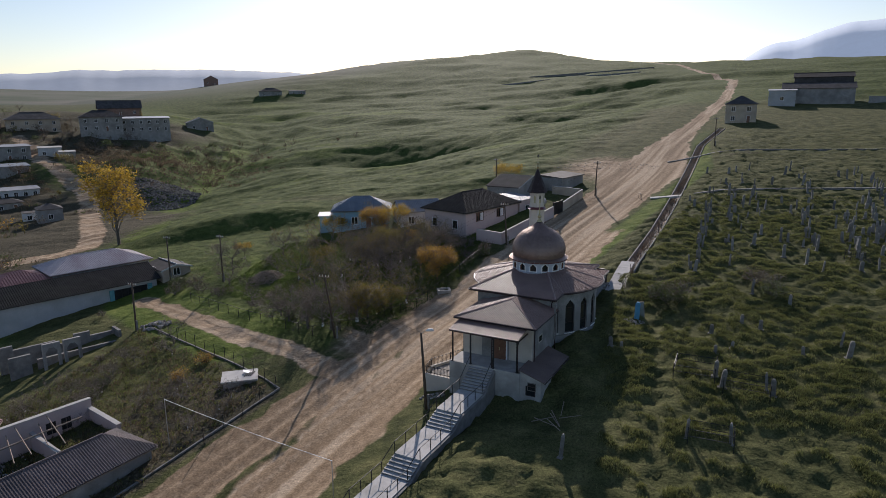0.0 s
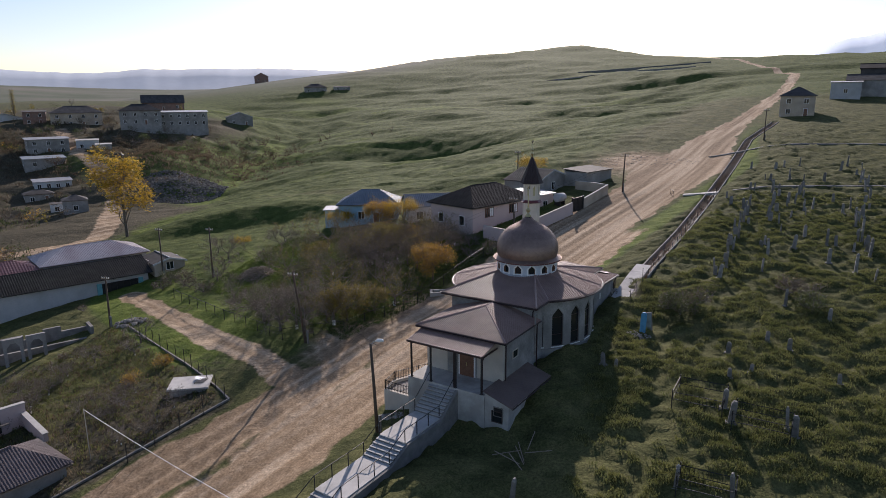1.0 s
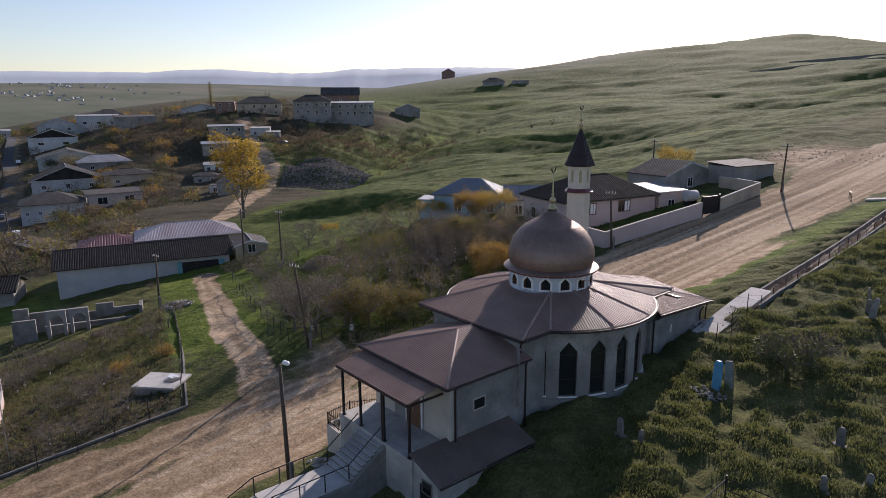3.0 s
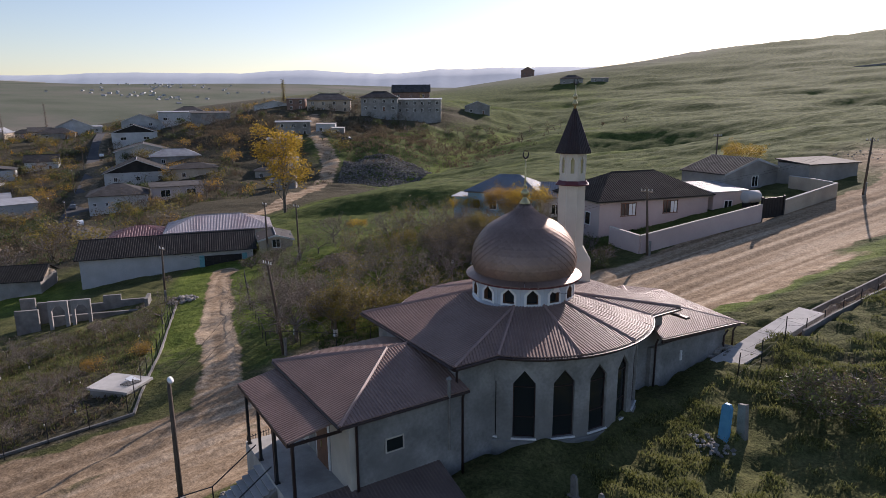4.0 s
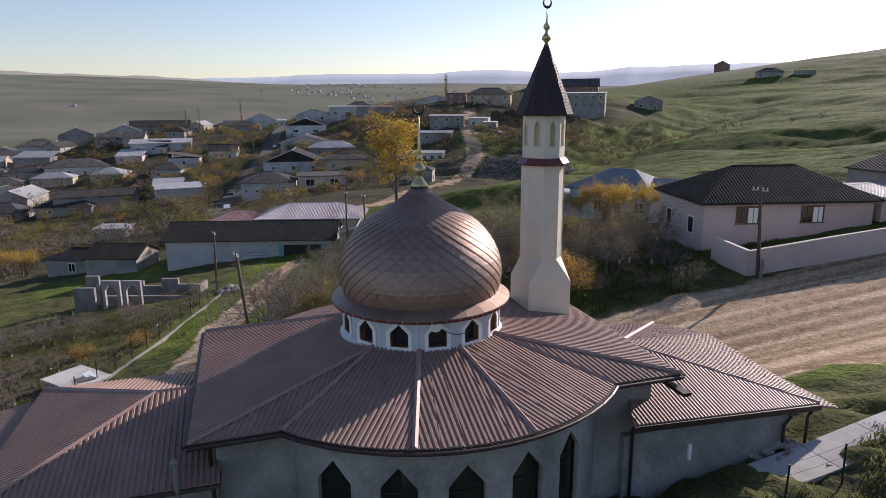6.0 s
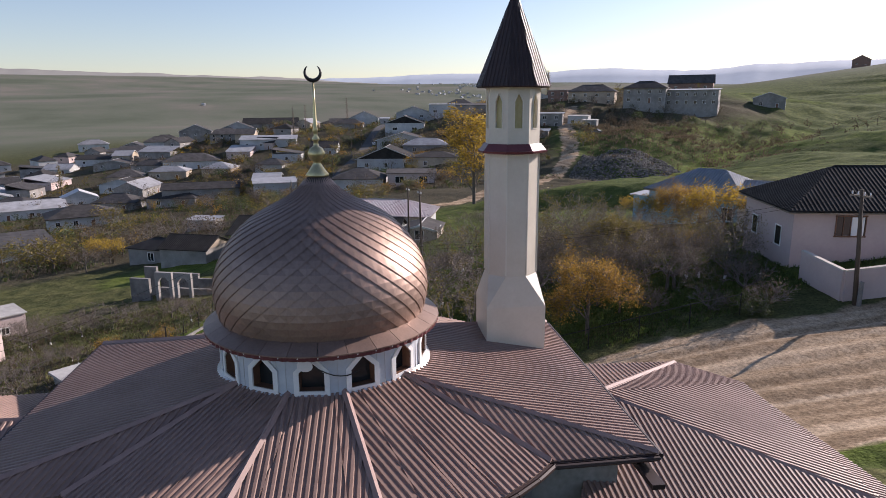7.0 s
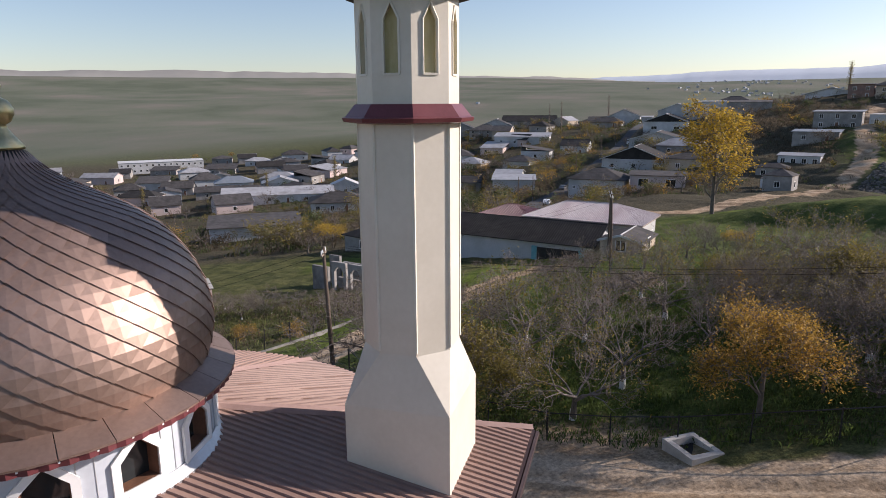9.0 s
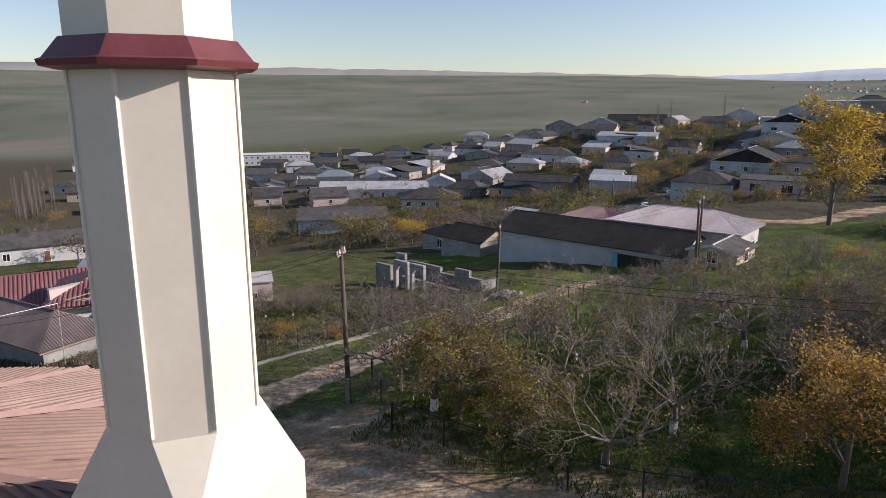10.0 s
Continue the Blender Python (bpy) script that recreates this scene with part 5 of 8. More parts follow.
def house(x, y, yaw, w, d, h, roof="hip", rise=2.0, wall="wall_white", cover="slate", front=3, side=2, label="", over=0.5, ribs=0.0, base=None, storeys=1, gable_wall=None, door=True, chimney=False, category="house", name="house", win=(1.1, 1.3)):
    """A dwelling: w along its front, d deep; the front looks towards local -y."""
    m = pose(x, y, 0, 0, 0, yaw)
    cs = [m @ Vector((sx * w / 2, sy * d / 2, 0)) for sx in (-1, 1) for sy in (-1, 1)]
    zs = [height(c.x, c.y) for c in cs]
    z0 = min(zs) - 0.4
    zg = sum(zs[::2]) / 2 if base is None else base
    m = pose(x, y, zg, 0, 0, yaw)
    hs = thing(name, m, label, category, "village houses" if name == "house" else "")
    lo = z0 - zg
    X, Y = w / 2, d / 2
    part("wall", Shape().box(-X, -Y, lo, X, Y, h), M[wall], hs)
    O = over

    def cover_part(poly, down):
        if ribs:
            ribbed("roof_slope", poly, down, hs, cover, pitch=ribs, rib=ribs * 0.22, thick=0.07)
        else:
            P = [Vector(p) for p in poly]
            part("roof_slope", Shape().prism([p - Vector((0, 0, 0.12)) for p in P], P), M[cover], hs)
    hz = h + 0.06
    if roof == "hip":
        r = min(X, Y)
        if w >= d:
            a, b = (-X + r * 0.95, 0, hz + rise), (X - r * 0.95, 0, hz + rise)
            cover_part([(-X - O, -Y - O, hz), (X + O, -Y - O, hz), b, a], (0, -1))
            cover_part([(X + O, Y + O, hz), (-X - O, Y + O, hz), a, b], (0, 1))
            cover_part([(X + O, -Y - O, hz), (X + O, Y + O, hz), b], (1, 0))
            cover_part([(-X - O, Y + O, hz), (-X - O, -Y - O, hz), a], (-1, 0))
        else:
            a, b = (0, -Y + r * 0.95, hz + rise), (0, Y - r * 0.95, hz + rise)
            cover_part([(-X - O, -Y - O, hz), (X + O, -Y - O, hz), a], (0, -1))
            cover_part([(X + O, Y + O, hz), (-X - O, Y + O, hz), b], (0, 1))
            cover_part([(X + O, -Y - O, hz), (X + O, Y + O, hz), b, a], (1, 0))
            cover_part([(-X - O, Y + O, hz), (-X - O, -Y - O, hz), a, b], (-1, 0))
        part("ridge", Shape().tube([Vector(a) + Vector((0, 0, 0.03)), Vector(b) + Vector((0, 0, 0.03))], 0.09, 5), M[cover], hs)
        part("soffit", Shape().box(-X - O + 0.03, -Y - O + 0.03, hz - 0.2, X + O - 0.03, Y + O - 0.03, hz - 0.12), M["timber"], hs)
    elif roof == "gable":       # ridge runs front to back, gable to the front
        cover_part([(X + O, -Y - O, hz - O * rise / X), (X + O, Y + O, hz - O * rise / X), (0, Y + O, hz + rise), (0, -Y - O, hz + rise)], (1, 0))
        cover_part([(-X - O, Y + O, hz - O * rise / X), (-X - O, -Y - O, hz - O * rise / X), (0, -Y - O, hz + rise), (0, Y + O, hz + rise)], (-1, 0))
        for s in (-1, 1):
            yy = s * Y
            part("gable", Shape().prism([(-X, yy - 0.06, h), (X, yy - 0.06, h), (0, yy - 0.06, h + rise - 0.08)], [(-X, yy + 0.06, h), (X, yy + 0.06, h), (0, yy + 0.06, h + rise - 0.08)]), M[gable_wall or wall], hs)
        for s in (-1, 1):
            part("bargeboard", Shape().prism([(s * (X + O), -Y - O - 0.05, hz - O * rise / X - 0.2), (0, -Y - O - 0.05, hz + rise - 0.2), (0, -Y - O, hz + rise - 0.2), (s * (X + O), -Y - O, hz - O * rise / X - 0.2)], [(s * (X + O), -Y - O - 0.05, hz - O * rise / X + 0.06), (0, -Y - O - 0.05, hz + rise + 0.06), (0, -Y - O, hz + rise + 0.06), (s * (X + O), -Y - O, hz - O * rise / X + 0.06)]), M["wall_white"], hs)
        part("ridge", Shape().tube([(0, -Y - O, hz + rise + 0.02), (0, Y + O, hz + rise + 0.02)], 0.09, 5), M["roof_pale" if cover != "roof_red" else cover], hs)
    elif roof == "long":        # ridge runs along the front
        cover_part([(-X - O, -Y - O, hz - O * rise / Y), (X + O, -Y - O, hz - O * rise / Y), (X + O, 0, hz + rise), (-X - O, 0, hz + rise)], (0, -1))
        cover_part([(X + O, Y + O, hz - O * rise / Y), (-X - O, Y + O, hz - O * rise / Y), (-X - O, 0, hz + rise), (X + O, 0, hz + rise)], (0, 1))
        for s in (-1, 1):
            xx = s * X
            part("gable", Shape().prism([(xx - 0.06, -Y, h), (xx - 0.06, Y, h), (xx - 0.06, 0, h + rise - 0.08)], [(xx + 0.06, -Y, h), (xx + 0.06, Y, h), (xx + 0.06, 0, h + rise - 0.08)]), M[gable_wall or wall], hs)
        part("ridge", Shape().tube([(-X - O, 0, hz + rise + 0.02), (X + O, 0, hz + rise + 0.02)], 0.09, 5), M[cover], hs)
    else:                       # single low pitch falling to the front
        cover_part([(-X - O, -Y - O, hz + 0.05), (X + O, -Y - O, hz + 0.05), (X + O, Y + O, hz + 0.05 + rise), (-X - O, Y + O, hz + 0.05 + rise)], (0, -1))
        part("parapet", Shape().prism([(-X, Y - 0.1, h), (X, Y - 0.1, h), (X, Y, h), (-X, Y, h)], [(-X, Y - 0.1, h + rise), (X, Y - 0.1, h + rise), (X, Y, h + rise), (-X, Y, h + rise)]), M[wall], hs)
    ww, wh = win
    sh = h / storeys
    for st in range(storeys):
        z = st * sh + max(0.5, (sh - wh) * 0.45)
        for i in range(front):
            u = -X + w * (i + 0.5) / front
            if door and st == 0 and i == front // 2 and front > 1:
                dr = part("door", Shape().box(u - 0.48, -Y - 0.03, 0.1, u + 0.48, -Y + 0.02, 2.15), M["reveal"], hs)
                part("door_frame", Shape().box(u - 0.58, -Y - 0.05, 0.1, u - 0.48, -Y + 0.02, 2.25).box(u + 0.48, -Y - 0.05, 0.1, u + 0.58, -Y + 0.02, 2.25).box(u - 0.48, -Y - 0.05, 2.15, u + 0.48, -Y + 0.02, 2.25), M["white"], dr)
                continue
            wd = part("window", Shape().box(u - ww / 2, -Y - 0.02, z, u + ww / 2, -Y + 0.02, z + wh), M["glass"], hs)
            part("window_frame", Shape().box(u - ww / 2 - 0.09, -Y - 0.05, z - 0.09, u + ww / 2 + 0.09, -Y + 0.01, z).box(u - ww / 2 - 0.09, -Y - 0.05, z + wh, u + ww / 2 + 0.09, -Y + 0.01, z + wh + 0.09).box(u - ww / 2 - 0.09, -Y - 0.05, z, u - ww / 2, -Y + 0.01, z + wh).box(u + ww / 2, -Y - 0.05, z, u + ww / 2 + 0.09, -Y + 0.01, z + wh).box(u - 0.035, -Y - 0.045, z, u + 0.035, -Y + 0.01, z + wh), M["white"], wd)
        for s in (-1, 1):
            for i in range(side):
                v = -Y + d * (i + 0.5) / side
                a, b = sorted((s * X - 0.02, s * X + s * 0.025))
                wd = part("window", Shape().box(a, v - ww / 2, z, b, v + ww / 2, z + wh), M["glass"], hs)
                a, b = sorted((s * X - 0.01, s * X + s * 0.05))
                part("window_frame", Shape().box(a, v - ww / 2 - 0.09, z - 0.09, b, v + ww / 2 + 0.09, z).box(a, v - ww / 2 - 0.09, z + wh, b, v + ww / 2 + 0.09, z + wh + 0.09).box(a, v - ww / 2 - 0.09, z, b, v - ww / 2, z + wh).box(a, v + ww / 2, z, b, v + ww / 2 + 0.09, z + wh), M["white"], wd)
    if chimney:
        part("chimney", Shape().box(w * 0.2 - 0.25, -0.25, h, w * 0.2 + 0.25, 0.25, h + rise + 0.7).box(w * 0.2 - 0.32, -0.32, h + rise + 0.7, w * 0.2 + 0.32, 0.32, h + rise + 0.8), M["wall_brick"], hs)
    return hs


# pink house above the road, with its yard wall and gate
pink = house(-22.2, 114.8, 62.0, 15.3, 9.5, 4.15, "hip", 2.66, "wall_pink", "slate_dark", 0, 2, "long pink rendered house with a dark hipped slate roof", 0.55, 0.3, base=1.55, chimney=False, win=(1.0, 1.4))
for u in (-3.75, 2.1):
    wd = part("window", Shape().box(u - 1.0, -4.78, 2.4, u + 1.0, -4.73, 3.75), M["glass"], pink)
    fr = Shape()
    for k in range(5):
        fr.box(u - 1.03 + k * 0.5, -4.82, 2.35, u - 0.97 + k * 0.5, -4.74, 3.8)
    fr.box(u - 1.08, -4.83, 2.28, u + 1.08, -4.74, 2.37).box(u - 1.08, -4.83, 3.76, u + 1.08, -4.74, 3.85)
    part("window_frame", fr, M["reveal"], wd)
    part("curtain", Shape().box(u + 0.05, -4.8, 2.4, u + 0.9, -4.785, 3.72), M["white"], wd)
house(-15.4, 123.3, 62.0, 4.6, 5.5, 3.3, "shed", 0.5, "wall_pink", "roof_pale", 1, 0, "low pink outhouse with a pale sheet roof", 0.4, 0.3, base=2.6, door=False, name="outhouse", category="outhouse")


def wall_run(name, pts, h, t, mat, label, category, parent=None, top=None):
    """A masonry wall that follows the ground, in straight lengths."""
    w = thing(name, Matrix(), label, category)
    for (ax, ay), (bx, by) in zip(pts[:-1], pts[1:]):
        d = Vector((bx - ax, by - ay, 0))
        n = max(1, int(d.length / 3.0))
        nn = Vector((-d.y, d.x, 0)).normalized() * t / 2
        for k in range(n):
            A = Vector((ax, ay, 0)) + d * k / n
            B = Vector((ax, ay, 0)) + d * (k + 1) / n
            za, zb = height(A.x, A.y), height(B.x, B.y)
            lo, hi = [], []
            for P, z in ((A - nn, za), (B - nn, zb), (B + nn, zb), (A + nn, za)):
                lo.append((P.x, P.y, z - 0.7))
                hi.append((P.x, P.y, z + h + 0.015 * math.sin(P.x * 3)))
            part("wall_length", Shape().prism(lo, hi), M[mat], w)
            if top:
                part("coping", Shape().prism([(p[0] + (p[0] - (A.x + B.x) / 2) * 0.0, p[1], p[2]) for p in hi], [(p[0], p[1], p[2] + 0.08) for p in hi]), M[top], w)
    return w


wall_run("yard_wall", [(-19.4, 104.4), (-15.0, 102.6), (-7.7, 117.2)], 1.9, 0.3, "wall_pink", "pink rendered yard wall along the road", "wall", top="render_cream")
wall_run("yard_wall", [(-6.3, 120.6), (-3.0, 129.5), (-9.0, 132.5)], 1.6, 0.3, "wall_tan", "grey rendered yard wall beside the road", "wall", top="slab")
gate = thing("metal_gate", pose(-7.0, 118.9, height(-7.0, 118.9), 0, 0, 67), "tall black sheet metal yard gate, closed", "gate")
for s in (-1, 1):
    part("leaf", Shape().box(min(0, s * 1.6), -0.04, 0.05, max(0, s * 1.6), 0.04, 2.35), M["black_gate"], gate)
    part("gate_post", Shape().box(s * 1.72 - 0.12, -0.12, -0.5, s * 1.72 + 0.12, 0.12, 2.5), M["black_gate"], gate)
for k in range(8):
    part("bar", Shape().box(-1.5 + k * 0.43, -0.07, 0.15, -1.46 + k * 0.43, -0.04, 2.28), M["black_gate"], gate)

# sheds past the gate, and the tank
house(-16.5, 133.5, 70, 12.0, 7.0, 2.4, "gable", 1.7, "wall_block", "slate", 1, 0, "grey barn with a gabled slate roof", 0.3, 0.4, door=False, name="barn", category="barn", gable_wall="wall_block")
house(-7.5, 139.5, 64, 9.0, 5.0, 2.2, "shed", 0.4, "wall_block", "slate", 0, 0, "low block shed beside the road", 0.3, name="shed", category="shed", door=False)
tank = thing("water_tank", pose(-10.5, 122.5, height(-10.5, 122.5) + 1.2, 0, 90, 60), "white horizontal water tank on a stand", "tank")
part("barrel", Shape().lathe([(0.5, -1.0), (0.75, -0.92), (0.78, 0), (0.75, 0.92), (0.5, 1.0)], 18), M["wall_white"], tank, smooth=True)
for s in (-0.6, 0.6):
    part("stand", Shape().box(0.6, -0.6, s - 0.1, 1.5, 0.6, s + 0.1), M["dark_metal"], tank)

# blue house
house(-46.5, 122.5, 18, 11.0, 8.0, 3.6, "hip", 2.3, "wall_blue", "roof_greyblue", 4, 2, "blue washed house with a grey hipped roof", 0.5, 0.35, base=-0.3)
house(-52.4, 119.2, 18, 3.4, 3.2, 2.7, "shed", 0.2, "wall_blue", "roof_pale", 0, 0, "small pale blue porch room with a flat sheet roof", 0.35, base=-0.5, door=False, name="porch_room", category="outhouse")
house(-34.5, 121.0, 30, 8.0, 7.0, 3.2, "long", 1.6, "wall_white", "roof_pale", 2, 1, "small white house with a pale sheet roof", 0.4, 0.35, base=0.6)

# long white farm building at the end of the lane, with gate
white = house(-82.9, 84.2, 60, 24.0, 8.6, 3.9, "long", 1.8, "wall_white", "slate_dark", 0, 0, "long low whitewashed farm building with dark corrugated roof", 0.6, 0.32, base=-8.6, door=False, name="farm_building", category="farm building")
gt = part("gateway", Shape().box(4.9, -4.42, 0.2, 10.3, -4.28, 3.0), M["black_gate"], white, "wide dark boarded gateway")
for k in range(6):
    part("gate_bar", Shape().box(5.1 + k * 1.0, -4.5, 0.2, 5.2 + k * 1.0, -4.42, 3.0), M["dark_metal"], gt)
for x in (4.2, 10.4):
    part("gate_pier", Shape().box(x, -4.55, 0.0, x + 0.7, -4.25, 3.1), M["teal"], white, "teal painted pier")
house(-88.2, 95.4, 60, 16.0, 9.0, 4.6, "hip", 1.9, "wall_white", "roof_pinkish", 3, 2, "house with a faded red and white sheet roof", 0.6, 0.24, base=-8.2)
house(-94.0, 84.6, 60, 9.0, 8.0, 4.2, "hip", 1.6, "wall_block", "roof_red", 2, 1, "house wing with a dull red sheet roof", 0.5, 0.4, base=-8.6)
house(-74.0, 97.0, 60, 5.0, 6.5, 1.7, "gable", 0.7, "wall_tan", "slate", 1, 1, "tumbledown tan outbuilding with a slate roof", 0.3, door=False, name="outhouse", category="outhouse")
house(-97.0, 67.0, 55, 8.0, 7.0, 2.6, "long", 1.5, "wall_block", "slate_dark", 0, 0, "old block barn with a dark roof and pale end wall", 0.4, 0.35, door=False, name="barn", category="barn", gable_wall="wall_tan")
house(-106.0, 62.0, 50, 9.0, 6.0, 2.4, "hip", 1.3, "wall_block", "slate_dark", 1, 1, "low dark roofed shed in a garden", 0.4, name="shed", category="shed")
house(-150.0, 70.5, 60, 7.0, 4.5, 2.3, "shed", 0.3, "wall_block", "roof_pale", 0, 0, "small block shed with a pale flat roof", 0.3, name="shed", category="shed", door=False)

# houses along the village lane
house(-193.0, 120.0, 66, 16.0, 14.0, 4.6, "hip", 2.8, "wall_white", "slate", 5, 3, "white two-bay house with a brown slate hipped roof", 0.6, door=False, win=(0.7, 0.8))
house(-186.0, 135.0, 70, 15.0, 9.0, 3.8, "shed", 0.5, "wall_pink", "slate", 2, 1, "pink house front with wide dark openings", 0.5, door=False, win=(2.6, 2.0))
house(-223.0, 139.0, 66, 21.0, 16.0, 4.2, "gable", 4.2, "wall_white", "slate_dark", 3, 2, "white house with a broad dark boarded gable", 0.7, gable_wall="slate_dark", door=False)
house(-207.0, 152.0, 66, 15.0, 11.0, 4.0, "hip", 1.6, "wall_tan", "slate", 2, 2, "house with a low slate hipped roof", 0.5)
house(-258.0, 157.0, 66, 21.0, 15.0, 4.2, "gable", 3.0, "wall_white", "slate", 3, 2, "low white house with a grey gabled roof", 0.6)
house(-315.0, 178.0, 66, 20.0, 16.0, 5.2, "gable", 3.6, "wall_white", "slate_dark", 2, 2, "white walled house with a dark gable and broad windows", 0.6, gable_wall="slate_dark", win=(2.4, 1.2), door=False)
house(-292.0, 206.0, 66, 18.0, 10.0, 4.8, "shed", 0.8, "wall_block", "slate", 0, 0, "windowless grey block barn", 0.3, name="barn", category="barn", door=False)
house(-330.0, 188.0, 66, 18.0, 14.0, 6.4, "gable", 3.4, "wall_white", "slate", 2, 2, "two-storey white house with a grey gabled roof", 0.6, storeys=2, win=(1.4, 1.1))
house(-324.0, 205.0, 66, 19.0, 12.0, 6.4, "shed", 0.4, "wall_white", "roof_pale", 3, 2, "white house with a flat pale roof", 0.5, win=(1.8, 1.2), door=False)
house(-222.5, 206.0, 55, 14.0, 10.0, 5.6, "shed", 0.4, "wall_block", "roof_pale", 3, 2, "grey block house with a flat pale roof", 0.6, storeys=2)
house(-209.0, 192.0, 55, 13.0, 8.0, 3.4, "shed", 0.5, "wall_block", "roof_greyblue", 2, 1, "grey lean-to house below the lane", 0.5)
house(-211.0, 214.5, 45, 8.0, 5.5, 4.0, "shed", 0.3, "wall_white", "concrete", 2, 1, "small white block hut", 0.2)
house(-202.0, 213.5, 45, 5.5, 4.5, 3.2, "shed", 0.3, "render_grey", "concrete", 1, 0, "small grey block hut", 0.2, door=False, name="hut", category="hut")
house(-189.0, 177.0, 55, 11.0, 6.0, 2.8, "shed", 0.5, "wall_white", "roof_pale", 4, 1, "low white building with a pale sheet roof", 0.4, door=False)
house(-184.0, 167.0, 55, 8.0, 6.0, 2.8, "hip", 1.2, "wall_block", "slate", 2, 1, "grey cottage with a slate roof", 0.4)
house(-157.0, 156.0, 50, 6.5, 6.0, 4.0, "hip", 1.4, "wall_block", "slate", 1, 1, "half-ruined tall stone cottage", 0.2, door=False)
house(-165.0, 159.0, 50, 7.0, 3.0, 2.6, "shed", 0.2, "wall_white", "slate", 2, 0, "broken white garden building", 0.1, door=False, name="shed", category="shed")
house(-252.0, 249.0, 48, 21.0, 12.0, 6.2, "hip", 3.0, "wall_tan", "slate", 4, 2, "large two-storey house with a slate hipped roof", 0.7, base=11.8, storeys=2)
house(-267.0, 240.0, 48, 9.0, 9.0, 5.8, "shed", 0.4, "wall_brick", "slate", 2, 2, "brick house beside a larger house", 0.4, storeys=2)
house(-219.0, 253.0, 43, 17.0, 11.0, 6.2, "hip", 2.8, "wall_block", "slate", 4, 2, "grey two-storey house with a hipped roof", 0.6, storeys=2, base=12.6)
house(-208.0, 268.0, 41, 21.0, 10.0, 6.4, "shed", 0.6, "wall_block", "roof_pale", 6, 2, "long two-storey grey block house with rows of windows", 0.5, base=11.4, storeys=2, door=False)
house(-257.0, 312.0, 43, 21.0, 11.0, 4.6, "long", 3.8, "wall_brick", "slate", 3, 2, "brown house with a steep roof on the ridge", 0.6, base=17.8)
house(-284.0, 238.0, 54, 20.0, 12.0, 3.8, "gable", 2.6, "wall_white", "slate", 3, 2, "wide white house with a gabled roof on the ridge", 0.7, base=11.5)
house(-209.0, 313.0, 40, 13.0, 9.0, 4.6, "gable", 2.4, "wall_block", "slate", 2, 2, "dark gabled house on the crest", 0.5)
house(-260.0, 490.0, 32, 17.0, 11.0, 5.0, "hip", 2.6, "wall_block", "slate", 3, 2, "grey house on the green hillside", 0.5)
house(-243.0, 503.0, 30, 13.0, 7.0, 3.4, "shed", 0.4, "wall_block", "slate", 2, 0, "low shed on the hillside", 0.3, name="shed", category="shed")
house(-432.0, 677.0, 35, 15.0, 13.0, 7.0, "gable", 4.0, "wall_brick", "slate", 2, 1, "lone brown house on the skyline", 0.4)
house(-345.0, 222.0, 60, 17.0, 12.0, 5.0, "hip", 2.8, "wall_white", "slate", 3, 2, "white house with a hipped slate roof", 0.6)

# lower village
house(-232.0, 73.0, 84, 25.0, 12.0, 4.6, "long", 1.6, "wall_block", "slate", 2, 1, "long grey barn with a pale sheet roof end", 0.5, name="barn", category="barn", door=False)
house(-216.0, 96.0, 84, 14.0, 10.0, 4.2, "shed", 0.8, "wall_white", "roof_pale", 0, 0, "white barn with a pale sheet roof", 0.4, name="barn", category="barn", door=False)
house(-340.0, 73.0, 85, 26.0, 16.0, 4.0, "hip", 3.4, "wall_white", "slate", 4, 2, "white house with a tall slate hipped roof", 0.7)
house(-320.0, 44.0, 85, 15.0, 12.0, 4.0, "hip", 3.0, "wall_tan", "slate", 3, 2, "house with a grey hipped roof among gardens", 0.6)
house(-398.0, 95.0, 80, 18.0, 14.0, 4.4, "hip", 3.2, "wall_block", "slate", 4, 2, "large grey hipped house", 0.7, storeys=2)
house(-414.0, 103.0, 80, 17.0, 13.0, 5.0, "gable", 3.4, "wall_white", "slate", 3, 2, "white gabled house with a grey roof", 0.6)
house(-353.0, 113.0, 78, 29.0, 14.0, 5.0, "shed", 1.6, "wall_white", "roof_pale", 4, 0, "long shed with a bright pale roof", 0.6, name="barn", category="barn", door=False)
house(-428.0, 125.0, 78, 34.0, 14.0, 5.0, "long", 3.2, "wall_block", "slate_dark", 3, 1, "long dark roofed house", 0.6)
house(-434.0, 79.0, 84, 19.0, 14.0, 7.0, "gable", 4.0, "wall_block", "slate", 3, 2, "tall dark gabled house", 0.6, storeys=2)
house(-452.0, 56.0, 88, 16.0, 12.0, 5.0, "hip", 3.2, "wall_white", "slate", 3, 2, "white house with a hipped roof", 0.6)
house(-395.0, 178.0, 72, 18.0, 14.0, 5.4, "gable", 4.0, "wall_white", "slate", 3, 2, "white house with a gable under the ridge", 0.6)
house(-420.0, 196.0, 72, 12.0, 10.0, 4.0, "shed", 0.6, "wall_white", "roof_pale", 2, 1, "white flat roofed outbuilding", 0.4, door=False, name="outhouse", category="outhouse")
house(-252.0, 6.0, 104, 42.0, 14.0, 3.6, "long", 2.2, "wall_white", "roof_pale", 6, 1, "long low white house with pale sheet roof", 0.6)
house(-262.0, 31.0, 100, 12.0, 9.0, 4.0, "gable", 2.6, "wall_white", "wall_white", 1, 1, "white barn with a curved white roof end", 0.3, name="barn", category="barn", door=False)
house(-206.0, 38.0, 102, 18.0, 13.0, 3.2, "hip", 2.6, "wall_white", "slate", 4, 2, "white house with a dark hipped roof and porch", 0.7)
